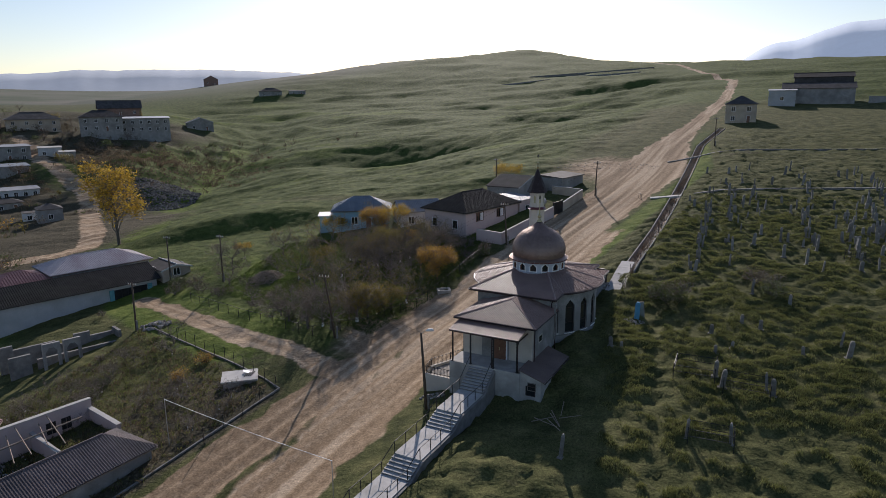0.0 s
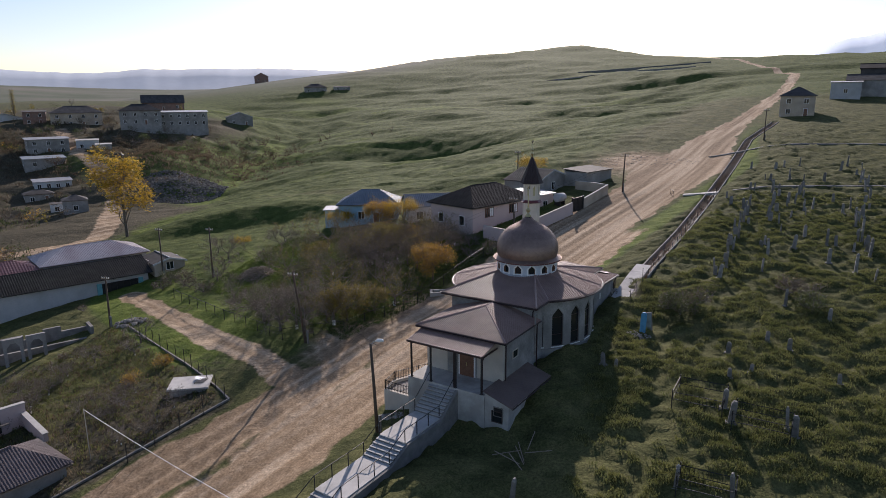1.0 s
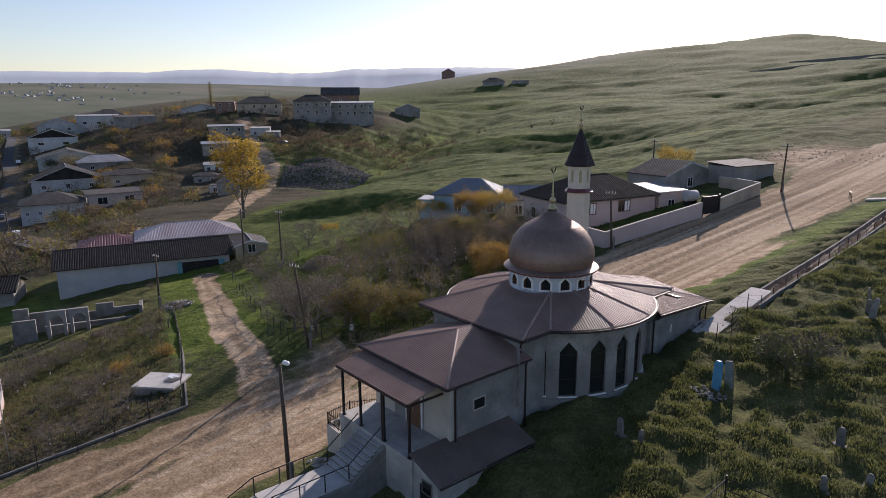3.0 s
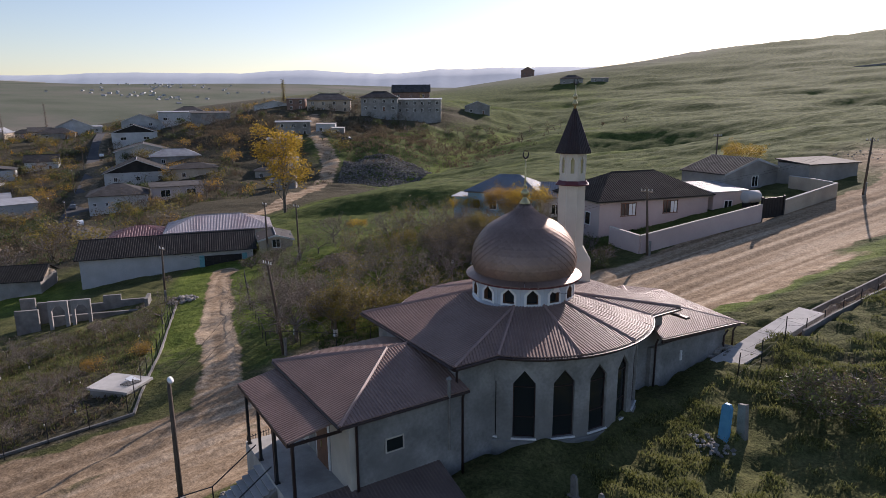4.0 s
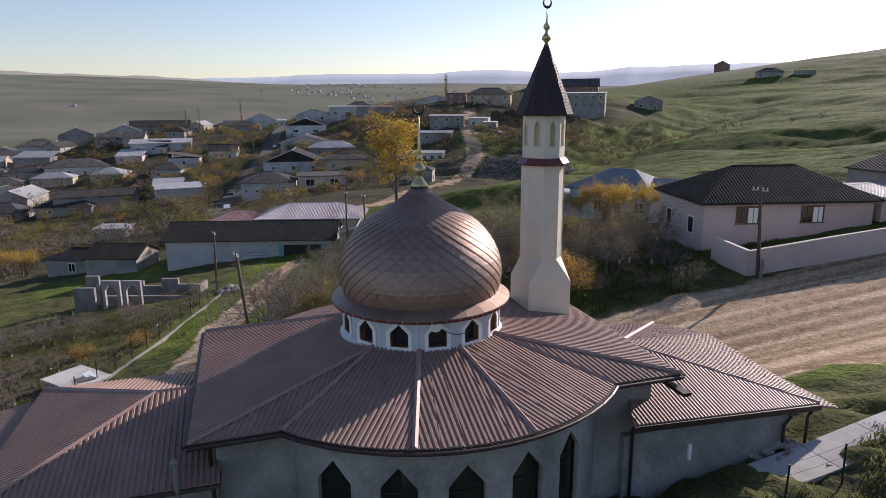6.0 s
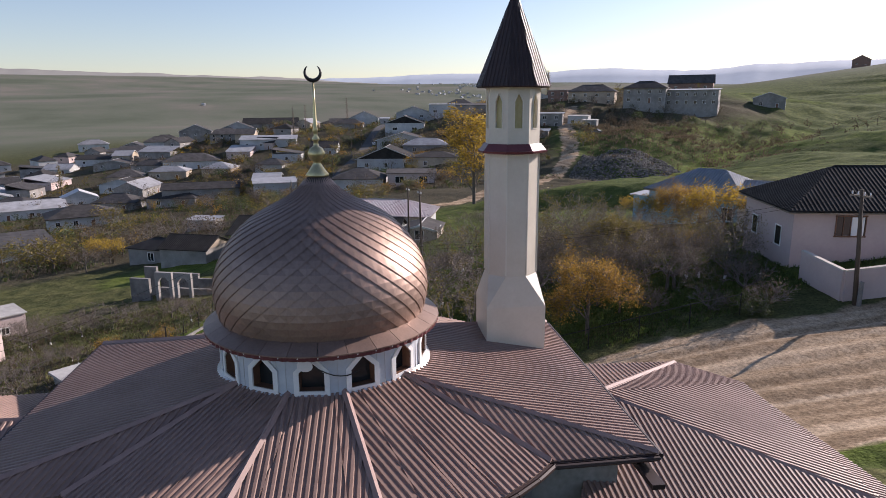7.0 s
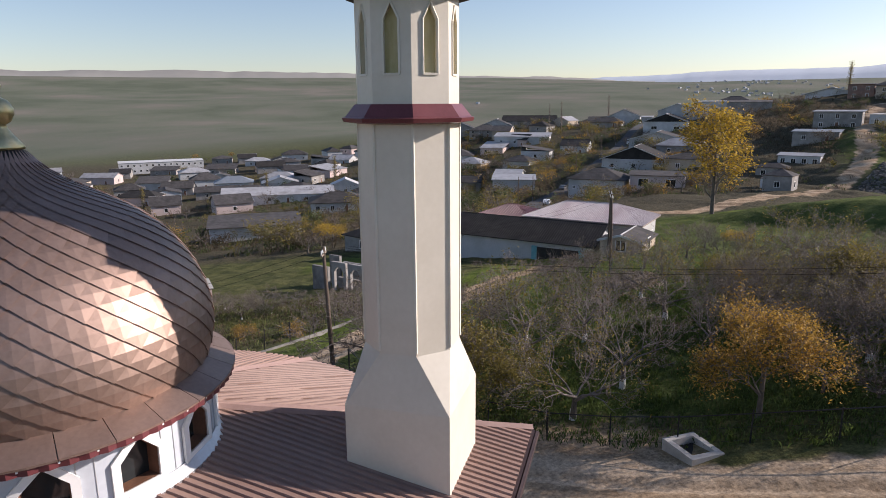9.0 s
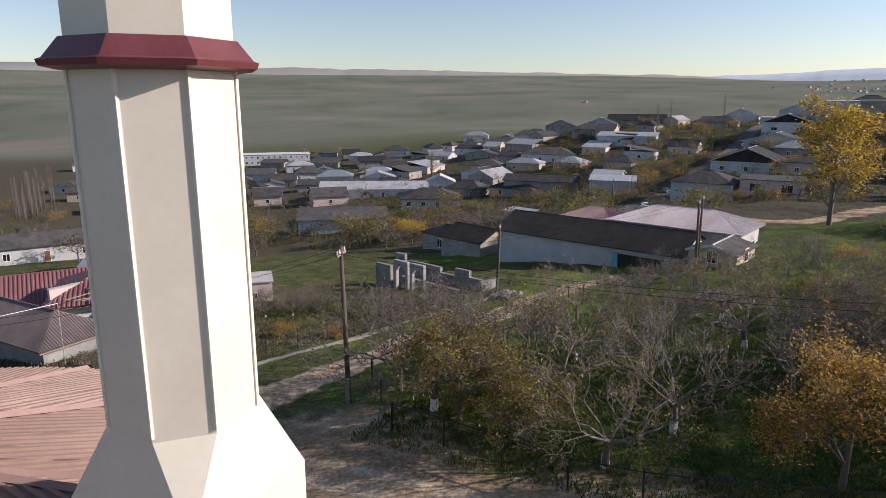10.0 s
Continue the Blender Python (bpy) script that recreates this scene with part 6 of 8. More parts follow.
house(-152.0, 27.0, 108, 21.0, 13.0, 3.0, "shed", 0.9, "wall_white", "slate", 1, 0, "low wide house with a shallow slate roof", 0.6)
house(-318.0, -34.0, 108, 18.0, 12.0, 3.8, "hip", 2.8, "wall_white", "roof_greyblue", 3, 2, "white house with a grey-green roof", 0.6)
house(-300.0, -6.0, 106, 16.0, 11.0, 3.6, "gable", 2.6, "wall_white", "roof_pale", 3, 1, "white house with a pale gabled roof", 0.6)
house(-335.0, -55.0, 112, 15.0, 12.0, 4.8, "hip", 3.2, "wall_white", "slate", 3, 2, "white house with a tall hipped roof", 0.6)
house(-300.0, -78.0, 114, 13.0, 10.0, 4.0, "hip", 2.6, "wall_block", "slate", 3, 2, "grey house in the lower village", 0.5)
house(-430.0, -120.0, 117, 52.0, 12.0, 7.0, "shed", 0.5, "wall_white", "wall_white", 14, 2, "long white two-storey building with rows of windows", 0.3, storeys=2, name="school_building", category="building", door=False)
house(-470.0, -40.0, 105, 18.0, 12.0, 4.6, "hip", 3.0, "wall_white", "slate", 3, 2, "white house far down the valley", 0.6)
house(-540.0, 10.0, 95, 20.0, 12.0, 4.6, "hip", 3.2, "wall_white", "roof_pale", 3, 2, "white house with a pale roof far down the valley", 0.6)
house(-520.0, 60.0, 90, 18.0, 12.0, 4.6, "hip", 3.0, "wall_block", "slate", 3, 2, "grey house far down the valley", 0.6)
house(-215.0, -76.0, 125, 24.0, 13.0, 3.6, "hip", 3.6, "wall_tan", "slate", 4, 2, "large house with a brown hipped roof", 0.7)
house(-262.0, -100.0, 122, 16.0, 12.0, 4.0, "hip", 3.4, "wall_block", "slate_dark", 3, 2, "dark roofed house below the village", 0.6)
house(-400.0, -190.0, 124, 34.0, 10.0, 4.0, "long", 2.0, "wall_white", "roof_pale", 8, 1, "long pale building across the valley", 0.4, name="barn", category="barn", door=False)
house(-380.0, -225.0, 128, 18.0, 12.0, 4.0, "hip", 3.0, "wall_white", "roof_red", 3, 2, "house with a red roof in the lower village", 0.6)
house(-98.0, 12.0, 124, 14.0, 9.0, 3.6, "long", 2.0, "wall_white", "roof_greyblue", 0, 0, "white walled barn with a grey sheet roof", 0.5, name="barn", category="barn", door=False)
house(-112.0, -22.0, 133, 20.0, 10.0, 3.4, "long", 1.8, "wall_white", "slate", 3, 1, "long house with a grey roof", 0.5)

# houses under the road, seen past the dome
red = house(-58.0, 37.5, 122, 15.0, 10.0, 3.5, "hip", 2.4, "wall_white", "roof_red", 3, 2, "white house with a dull red hipped roof", 0.6, 0.4, base=-10.3)
house(-66.0, 31.5, 118, 12.0, 8.0, 3.0, "shed", 0.6, "wall_white", "roof_greyblue", 2, 0, "open sided shelter with a grey sheet roof", 0.5, base=-10.4, name="shelter", category="shelter", door=False, win=(3.5, 2.0))
house(-62.5, 47.5, 118, 3.8, 3.4, 2.6, "shed", 0.2, "wall_pink", "concrete", 1, 1, "small pink rendered hut with a flat roof", 0.15, base=-9.4, name="hut", category="hut", door=False, win=(0.6, 0.6))
house(-60.5, 25.0, 40, 9.0, 12.0, 3.0, "gable", 2.6, "wall_block", "roof_red", 2, 1, "house with a faded maroon gabled roof", 0.5, 0.4, base=-12.2)
# courtyard house at the roadside: slate range, roofless range behind
house(-42.3, 38.4, 72, 13.5, 5.4, 3.0, "hip", 1.7, "render_grey", "roof_mauve", 0, 0, "grey walled farm range with a mauve corrugated hipped roof", 0.45, 0.22, base=-8.5, door=False, name="farm_range", category="farm building")
ruin = thing("roofless_house", pose(-50.2, 42.6, -8.6, 0, 0, 66), "roofless block house with bare rafters and pale wall tops", "ruin")
for a in ((-9.0, 2.6, 7.4, 3.0, 3.5), (-9.0, -3.4, -8.6, 2.6, 3.2), (7.0, -3.4, 7.4, 2.6, 2.6), (1.5, -3.4, 1.8, 2.6, 2.2)):
    w = part("wall", Shape().box(a[0], a[1], -1.5, a[2], a[3], a[4]), M["wall_pink"], ruin)
    part("wall_top", Shape().box(a[0] - 0.05, a[1] - 0.05, a[4], a[2] + 0.05, a[3] + 0.05, a[4] + 0.08), M["concrete"], w)
for k in range(7):
    part("rafter", Shape().tube([(-6 + k * 1.4, -3.2, 2.7 + 0.2 * (k % 3)), (-5.2 + k * 1.4 + 0.6 * (k % 2), 2.6, 3.3 - 0.5 * (k % 2))], 0.055, 5), M["timber"], ruin)
part("beam", Shape().tube([(-7.5, -0.6, 2.9), (5.5, 0.4, 2.95)], 0.08, 5), M["timber"], ruin)
for u in (3.0, 4.4):
    wd = part("window", Shape().box(u, 2.56, 1.3, u + 0.9, 2.62, 2.5), M["dark"], ruin)
    part("mullion", Shape().box(u + 0.42, 2.53, 1.3, u + 0.48, 2.56, 2.5).box(u, 2.53, 1.86, u + 0.9, 2.56, 1.92), M["timber"], wd)
part("rubble_floor", Shape().box(-8.6, -3.2, -1.4, 7.0, 2.6, 0.2), M["concrete_dark"], ruin)
brk = Shape()
for k in range(90):
    x, y, s = rng.uniform(-7.5, 6.5), rng.uniform(-2.8, 2.2), rng.uniform(0.1, 0.3)
    brk.box(x, y, 0.2, x + s, y + s * rng.uniform(0.6, 1.6), 0.2 + s * 0.8)
part("broken_blocks", brk, M["rubble"], ruin, kind="stuff")

# block ruin beside the lane
ruin2 = thing("block_ruin", pose(-67.5, 66.5, height(-67, 67) - 0.1, 0, 0, 58), "unroofed grey block walls of an unfinished house", "ruin")
for x0, y0, x1, y1, h in ((-6, 1.6, -1, 2.0, 1.7), (-1, 1.6, 1.2, 2.0, 1.1), (1.2, 1.6, 3.2, 2.0, 2.0), (3.2, 1.6, 6.2, 2.0, 1.3), (-7.2, -2.4, -4.8, -2.0, 2.0), (-4.0, -1.6, 5.5, -1.2, 0.8), (6.2, -0.5, 6.6, 2.0, 1.8), (-7.6, 1.0, -6, 1.4, 2.5)):
    w = part("wall", Shape().box(x0, y0, -1.0, x1, y1, h), M["concrete_dark"], ruin2)
    part("wall_top", Shape().box(x0, y0, h, x1, y1, h + 0.05), M["concrete_dark"], w)
for k in range(9):
    a = rng.uniform(0, 6.28)
    x, y = rng.uniform(5, 9), rng.uniform(-2, 2)
    part("plank", Shape().tube([(x - math.cos(a) * 1.6, y - math.sin(a) * 1.6, 0.2), (x + math.cos(a) * 1.6, y + math.sin(a) * 1.6, 0.45 + rng.uniform(0, 0.5))], 0.09, 4), M["timber"], ruin2)

for x0 in (-3.6, -1.2):
    ar = part("arch", Shape().box(x0, -3.0, -1.0, x0 + 0.35, -2.6, 2.6).box(x0 + 1.7, -3.0, -1.0, x0 + 2.05, -2.6, 2.6).box(x0, -3.0, 2.6, x0 + 2.05, -2.6, 3.05), M["wall_block"], ruin2, "grey arched doorway left standing")
    part("arch_curve", Shape().add([(x0 + 0.35, -2.98, 2.6), (x0 + 0.35, -2.98, 1.9), (x0 + 0.75, -2.98, 2.45), (x0 + 1.3, -2.98, 2.45), (x0 + 1.7, -2.98, 1.9), (x0 + 1.7, -2.98, 2.6)] + [(x0 + 0.35, -2.62, 2.6), (x0 + 0.35, -2.62, 1.9), (x0 + 0.75, -2.62, 2.45), (x0 + 1.3, -2.62, 2.45), (x0 + 1.7, -2.62, 1.9), (x0 + 1.7, -2.62, 2.6)], [(0, 1, 2), (0, 2, 3, 5), (3, 4, 5), (8, 7, 6), (11, 9, 8, 6), (11, 10, 9), (1, 7, 8, 2), (2, 8, 9, 3), (3, 9, 10, 4)]), M["wall_block"], ar)

# smaller houses filling the lower village
frng = random.Random(23)
made_h = 0
while made_h < 86:
    if made_h < 50:
        x = frng.uniform(-500, -225)
        y = 30 + frng.uniform(-60, 130) + max(0, (-x - 250)) * 0.2
    else:
        x, y = frng.uniform(-480, -230), frng.uniform(-150, 20)
    near = min((x - o.location.x) ** 2 + (y - o.location.y) ** 2 for o in scene.objects if o.parent is None and o.get("group") == "village houses")
    if near < 16.5 ** 2 or polyline_distance(np.array([x]), np.array([y]), VILLAGE_LANE)[0] < 13:
        continue
    house(x, y, 66 + frng.choice((0, 90)) + frng.uniform(-12, 12) + (40 if y < 0 else 0), frng.uniform(11, 19), frng.uniform(9, 13), frng.uniform(2.8, 4.2), frng.choice(("hip", "hip", "gable", "long", "shed")), frng.uniform(1.6, 2.8), frng.choice(("wall_white", "wall_block", "wall_block", "wall_tan", "wall_pink")), frng.choice(("slate", "slate", "slate_dark", "roof_pale", "slate")), 2, 1, "village house with a weathered pitched roof among gardens", 0.5)
    made_h += 1

# up the road
house(43.5, 229.0, -10, 9.0, 8.5, 5.8, "hip", 2.4, "wall_tan", "slate", 2, 2, "small tan two-storey house beside the road", 0.4, storeys=2, name="house")
house(66.0, 274.0, -14, 9.0, 9.0, 5.4, "shed", 0.5, "wall_white", "roof_pale", 1, 1, "white end house of a farm", 0.4, door=False)
house(80.0, 281.0, -14, 24.0, 10.0, 5.6, "long", 2.0, "wall_block", "slate", 0, 0, "long low farm shed with a grey roof", 0.4, name="farm_shed", category="farm building", door=False)
house(84.0, 290.0, -14, 20.0, 9.0, 9.0, "long", 1.6, "slate", "slate_dark", 0, 0, "tall dark barn behind the farm", 0.4, name="barn", category="barn", door=False)
wall_run("farm_wall", [(96, 276), (150, 262)], 2.4, 0.3, "wall_block", "long dark farm wall in the field", "wall")
wall_run("hill_wall", [(-78, 520), (-20, 545), (28, 542)], 1.1, 0.8, "wall_block", "long dark wall enclosure on the hilltop", "wall")
wall_run("hill_wall", [(-60, 560), (40, 575)], 1.3, 0.8, "concrete_dark", "long dark wall enclosure on the hilltop", "wall")


# ---- trees and shrubs ----
def grow(seed, height_m, spread, levels=4, limbs=5, trunk=0.28, twist=0.35, droop=0.0, twig_r=0.012, sides=(7, 5, 4, 3, 3), low=0.75):
    """Trunk shape, branch shape and the twig ends of one tree, grown by repeated forking."""
    r = random.Random(seed)
    tr, cr, ends = Shape(), Shape(), []
    th = height_m * trunk
    lean = Vector((r.uniform(-0.12, 0.12), r.uniform(-0.12, 0.12), 1)).normalized()
    r0 = height_m * 0.017 + 0.025
    tr.tube([(0, 0, -0.5), (0, 0, 0), lean * th * 0.55, lean * th], [r0 * 1.5, r0 * 1.3, r0, r0 * 0.8], 8)

    def fork(p, d, length, rad, lev):
        mid = p + d * length * 0.5 + Vector((r.uniform(-1, 1), r.uniform(-1, 1), r.uniform(-0.5, 0.7))) * length * 0.09
        end = p + d * length + Vector((0, 0, -droop * length * (lev / levels)))
        cr.tube([p, mid, end], [rad, rad * 0.8, max(twig_r * 0.6, rad * 0.55)], sides[min(lev, len(sides) - 1)], cap=False)
        if lev >= levels - 2:
            ends.append((mid, d))
        if lev >= levels - 1:
            ends.append((end, d))
            return
        n = 3 if lev == 0 else r.choice((3, 3, 4)) if levels < 6 else r.choice((2, 3, 3))
        for k in range(n):
            a = r.uniform(0, 6.283)
            out = d.orthogonal().normalized()
            out.rotate(Matrix.Rotation(a, 3, d))
            nd = (d * r.uniform(0.65, 1.0) + out * r.uniform(0.45, 0.95) + Vector((0, 0, 0.18))).normalized()
            start = p + (end - p) * r.uniform(0.45, 1.0) if k else end
            fork(start, nd, length * r.uniform(0.55, 0.8), max(twig_r, rad * 0.5), lev + 1)
    for k in range(limbs):
        a = k * 6.283 / limbs + r.uniform(-0.4, 0.4)
        d = Vector((math.cos(a) * spread, math.sin(a) * spread, r.uniform(0.6, 1.2))).normalized()
        fork(lean * th * r.uniform(low, 1.0), d, height_m * r.uniform(0.26, 0.36), r0 * 0.46, 0)
    return tr, cr, ends


def grow_column(seed, h):
    """Lombardy poplar: one straight stem with short upright branches all the way up."""
    r = random.Random(seed)
    tr, cr, ends = Shape(), Shape(), []
    tr.tube([(0, 0, -0.5), (0, 0, h * 0.3), (0, 0, h * 0.97)], [0.28, 0.2, 0.04], 7)
    for k in range(46):
        z = h * (0.06 + 0.86 * k / 46)
        a = k * 2.4 + r.uniform(-0.4, 0.4)
        L = h * 0.16 * (1.15 - 0.75 * k / 46) * r.uniform(0.8, 1.2)
        d = Vector((math.cos(a) * 0.32, math.sin(a) * 0.32, 1)).normalized()
        p = Vector((0, 0, z))
        cr.tube([p, p + d * L * 0.5 + Vector((math.cos(a), math.sin(a), 0)) * L * 0.1, p + d * L], [0.06, 0.045, 0.02], 3, cap=False)
        for t in (0.35, 0.6, 0.85, 1.0):
            ends.append((p + d * L * t, d))
    return tr, cr, ends


def leaves(seed, ends, count, size, scatter):
    """Small bent leaf blades scattered round the twigs."""
    r = random.Random(seed)
    s = Shape()
    for _ in range(count):
        p, d = r.choice(ends)
        c = Vector(p) + Vector((r.gauss(0, scatter), r.gauss(0, scatter), r.gauss(0, scatter)))
        a = Vector((r.uniform(-1, 1), r.uniform(-1, 1), r.uniform(-0.8, 0.5))).normalized() * size * r.uniform(0.6, 1.3)
        b = a.orthogonal().normalized() * size * r.uniform(0.25, 0.45)
        b.rotate(Matrix.Rotation(r.uniform(0, 3.1), 3, a.normalized()))
        s.add([c - a, c + b, c + a, c - b], [(0, 1, 2, 3)])
    return s


def tree(name, seed, h, spread, leaf, count, size, scatter, label, levels=4, limbs=5, lime=False, trunk=0.28, droop=0.0, twig_r=0.012, group="orchard trees", bark="twig", column=False, low=0.75):
    tr, cr, ends = grow_column(seed, h) if column else grow(seed, h, spread, levels, limbs, trunk, droop=droop, twig_r=twig_r, low=low)
    ob = thing(name, pose(0, 0, -60), label, "tree", group)
    t = part("trunk", tr, M["bark"], ob, smooth=True)
    if lime:
        r0 = h * 0.017 + 0.025
        part("limewash", Shape().tube([(0, 0, -0.1), (0, 0, 0.1), (0, 0, h * trunk * 0.4)], [r0 * 1.55, r0 * 1.34, r0 * 1.2], 8), M["lime"], t, "white limewash on the trunk")
    part("crown", cr, M[bark], ob, smooth=True)
    if count:
        part("foliage", leaves(seed + 50, ends, count, size, scatter), M[leaf], ob)
    return ob


def put(proto, x, y, s=1.0, turn=None, dz=0.0):
    a = rng.uniform(0, 360) if turn is None else turn
    ob = copy_thing(proto, pose(x, y, gz(x, y) + dz, 0, 0, a))
    ob.scale = (s, s, s * rng.uniform(0.92, 1.1))
    return ob


def discard(ob):
    for o in list(ob.children_recursive) + [ob]:
        bpy.data.objects.remove(o)


BARE = [tree("fruit_tree", 11 + k, 5.0, 1.15, "leaf_brown", 1300, 0.055, 0.14, "bare grey fruit tree with a few dry leaves in the orchard", 6, 5, lime=(k == 0), twig_r=0.008, trunk=0.22) for k in range(3)]
BARE2 = tree("walnut_tree", 31, 6.0, 1.6, "leaf_olive", 1500, 0.08, 0.2, "half bare fruit tree with dull olive leaves", 6, 6, lime=True, twig_r=0.009, trunk=0.2)
OLIVE = tree("apricot_tree", 41, 4.6, 1.4, "leaf_olive", 6500, 0.095, 0.26, "fruit tree with thinning yellow-green autumn leaves", 5, 6)
ORANGE = tree("cherry_tree", 51, 4.3, 0.85, "leaf_orange", 14000, 0.07, 0.27, "fruit tree thick with orange-brown autumn leaves", 5, 9, trunk=0.62, low=0.14)
YELLOW = tree("poplar_tree", 61, 9.6, 0.5, "leaf_yellow", 5200, 0.21, 0.34, "tall tree with bright yellow autumn leaves", 4, 14, trunk=0.9, group="yellow trees", low=0.2)
MAPLE = tree("maple_tree", 66, 5.5, 0.9, "leaf_yellow", 3200, 0.12, 0.3, "small tree with yellow-orange autumn leaves", 4, 6, group="yellow trees")

for k, (x, y, s) in enumerate(((-25.0, 81.5, 1.0), (-40.1, 77.6, 1.0), (-53.1, 68.8, 0.7), (-46.3, 104.5, 1.2), (-24.4, 97.3, 1.0), (-63.2, 100.3, 0.9), (-33.4, 72.2, 1.05), (-41.2, 76.0, 0.9), (-48.2, 80.9, 0.95), (-35.0, 84.0, 1.1), (-38.0, 90.0, 1.0), (-30.0, 90.0, 1.0), (-51.0, 94.0, 0.85), (-57.0, 89.0, 0.9), (-55.0, 104.0, 0.9), (-37.0, 80.5, 0.95), (-31.8, 71.2, 1.35), (-35.2, 71.6, 1.2), (-29.3, 73.6, 1.3), (-39.0, 74.0, 1.2), (-47.0, 98.0, 1.0), (-40.0, 101.0, 1.0))):
    put(BARE2 if k in (0, 3, 10, 15) else BARE[k % 3], x, y, s * 1.1)
for x, y, s in ((-28.3, 75.0, 1.05), (-30.6, 74.2, 0.85), (-26.2, 78.2, 0.8), (-34.5, 101.0, 1.0), (-44.0, 96.5, 0.7)):
    put(OLIVE, x, y, s)
for x, y, s in ((-22.5, 89.2, 1.05),):
    put(ORANGE, x, y, s)
for x, y, s in ((-36.5, 114.5, 1.0), (-50.0, 115.5, 0.8), (-20.2, 149.0, 1.0), (-114.0, 53.0, 0.9), (-123.0, 50.0, 0.8), (-64.0, 106.0, 0.5)):
    put(MAPLE, x, y, s)
put(YELLOW, -101.5, 117.8, 1.45)
for k, (x, y, s) in enumerate(((-27.5, 84.5, 1.25), (-31.5, 80.0, 1.2), (-26.0, 92.5, 1.0), (-33.5, 94.0, 1.1), (-41.0, 86.5, 1.0), (-45.5, 90.5, 1.0), (-29.0, 97.0, 0.9), (-60.0, 95.0, 0.9), (-68.0, 104.0, 0.8), (-58.0, 110.0, 0.8))):
    put(BARE2 if k % 4 == 1 else BARE[k % 3], x, y, s)
# tangle of bare trees and bushes below the blue and pink houses
for k in range(46):
    x, y = rng.uniform(-40, -21), rng.uniform(92, 112)
    if x > -27 and y > 104 or x > np.interp(y, (92, 104), (-20, -24)):
        continue
    put(BARE[k % 3] if k % 4 else BARE2, x, y, rng.uniform(0.7, 1.05))
put(ORANGE, -31.0, 104.5, 0.6)
put(ORANGE, -40.5, 113.5, 1.1)
# garden below the lane: low bare trees and shrubs
for k in range(60):
    x, y = rng.uniform(-62, -35), rng.uniform(48, 68)
    if y > 57.5 - 0.58 * (x + 32) - 1.5 or (x > -41 and y > 55):
        continue
    put(BARE[k % 3], x, y, rng.uniform(0.25, 0.55))

SHRUB = [tree("shrub", 81 + k, 2.1, 1.3, leaf, n, 0.07, 0.22, lab, 4, 8, trunk=0.06, group="shrubs") for k, (leaf, n, lab) in enumerate((("leaf_brown", 420, "brown leafless twiggy shrub"), ("leaf_orange", 1800, "low shrub with orange autumn leaves"), ("leaf_green", 1700, "dark green scrubby bush")))]
for x, y, s, k in ((8.3, 74.8, 1.5, 2), (9.6, 75.6, 1.4, 0), (7.2, 75.9, 1.1, 0), (18.8, 80.5, 1.4, 0), (20.5, 79.6, 1.3, 0), (20.0, 76.5, 1.2, 2), (-45.2, 58.8, 0.8, 1), (-44.7, 63.0, 0.8, 1), (-60.5, 64.4, 0.7, 0), (-54.5, 57.7, 0.7, 2), (-19.5, 96.5, 1.2, 0), (-17.2, 99.0, 1.2, 0), (-20.5, 100.5, 1.5, 0), (-17.0, 97.5, 0.8, 2), (-22.0, 94.0, 1.0, 0), (-23.5, 103.5, 1.1, 2), (-66.5, 88.0, 1.4, 0), (-64.0, 90.0, 1.5, 0), (-61.0, 87.5, 1.2, 0), (-68.0, 91.5, 1.2, 2), (-72.5, 78.5, 0.7, 0), (-31.0, 70.2, 0.8, 0), (-36.0, 73.2, 1.0, 0), (-43.0, 78.6, 1.1, 0), (-39.5, 74.8, 1.0, 2), (-47.0, 79.5, 1.0, 0), (-56.5, 85.0, 1.2, 0)):
    put(SHRUB[k], x, y, s)
for k in range(9):
    x, y = rng.uniform(-58, -24), rng.uniform(72, 110)
    if x > np.interp(y, ROAD_Y, ROAD_X) - 8 or y < 75.5 - 0.52 * (x + 34) or (x > -32 and y > 103):
        continue
    put(SHRUB[rng.choice((0, 0, 2))], x, y, rng.uniform(0.5, 1.0))

# village trees, seen from afar
FAR = [tree("garden_tree", 101 + k, h, sp, leaf, n, sz, sc, lab, 3, 6, twig_r=0.03, group="village trees", trunk=tk) for k, (h, sp, leaf, n, sz, sc, lab, tk) in enumerate((
    (5.0, 1.3, "leaf_brown", 420, 0.2, 0.5, "brown autumn garden tree", 0.25),
    (5.5, 1.2, "leaf_olive", 520, 0.22, 0.55, "olive green garden tree", 0.22),
    (4.8, 1.1, "leaf_orange", 480, 0.2, 0.5, "orange leaved garden tree", 0.2),
    (6.0, 1.4, "leaf_brown", 160, 0.18, 0.5, "nearly bare garden tree", 0.3),
    (5.0, 1.1, "leaf_green", 520, 0.24, 0.5, "dark green garden tree", 0.2)))]
spots = [(o.location.x, o.location.y) for o in scene.objects if o.parent is None and o.name.split(".")[0] in ("house", "barn", "shed", "hut", "outhouse", "farm_building", "school_building")]
count = 0
while count < 330:
    if count < 250:
        x = rng.uniform(-430, -105)
        y = 40 + (-x - 105) * 0.36 + rng.gauss(20, 62)
    else:
        x, y = rng.uniform(-520, -130), rng.uniform(-160, 60)
    if (y > 175 and x > -165) or min((x - a) ** 2 + (y - b) ** 2 for a, b in spots) < 75 or (x > -150 and y > 110):
        continue
    pd = polyline_distance(np.array([x]), np.array([y]), VILLAGE_LANE)[0]
    if pd < 6:
        continue
    put(FAR[rng.choices(range(5), (4, 5, 3, 4, 3))[0]], x, y, rng.uniform(0.8, 1.45))
    count += 1
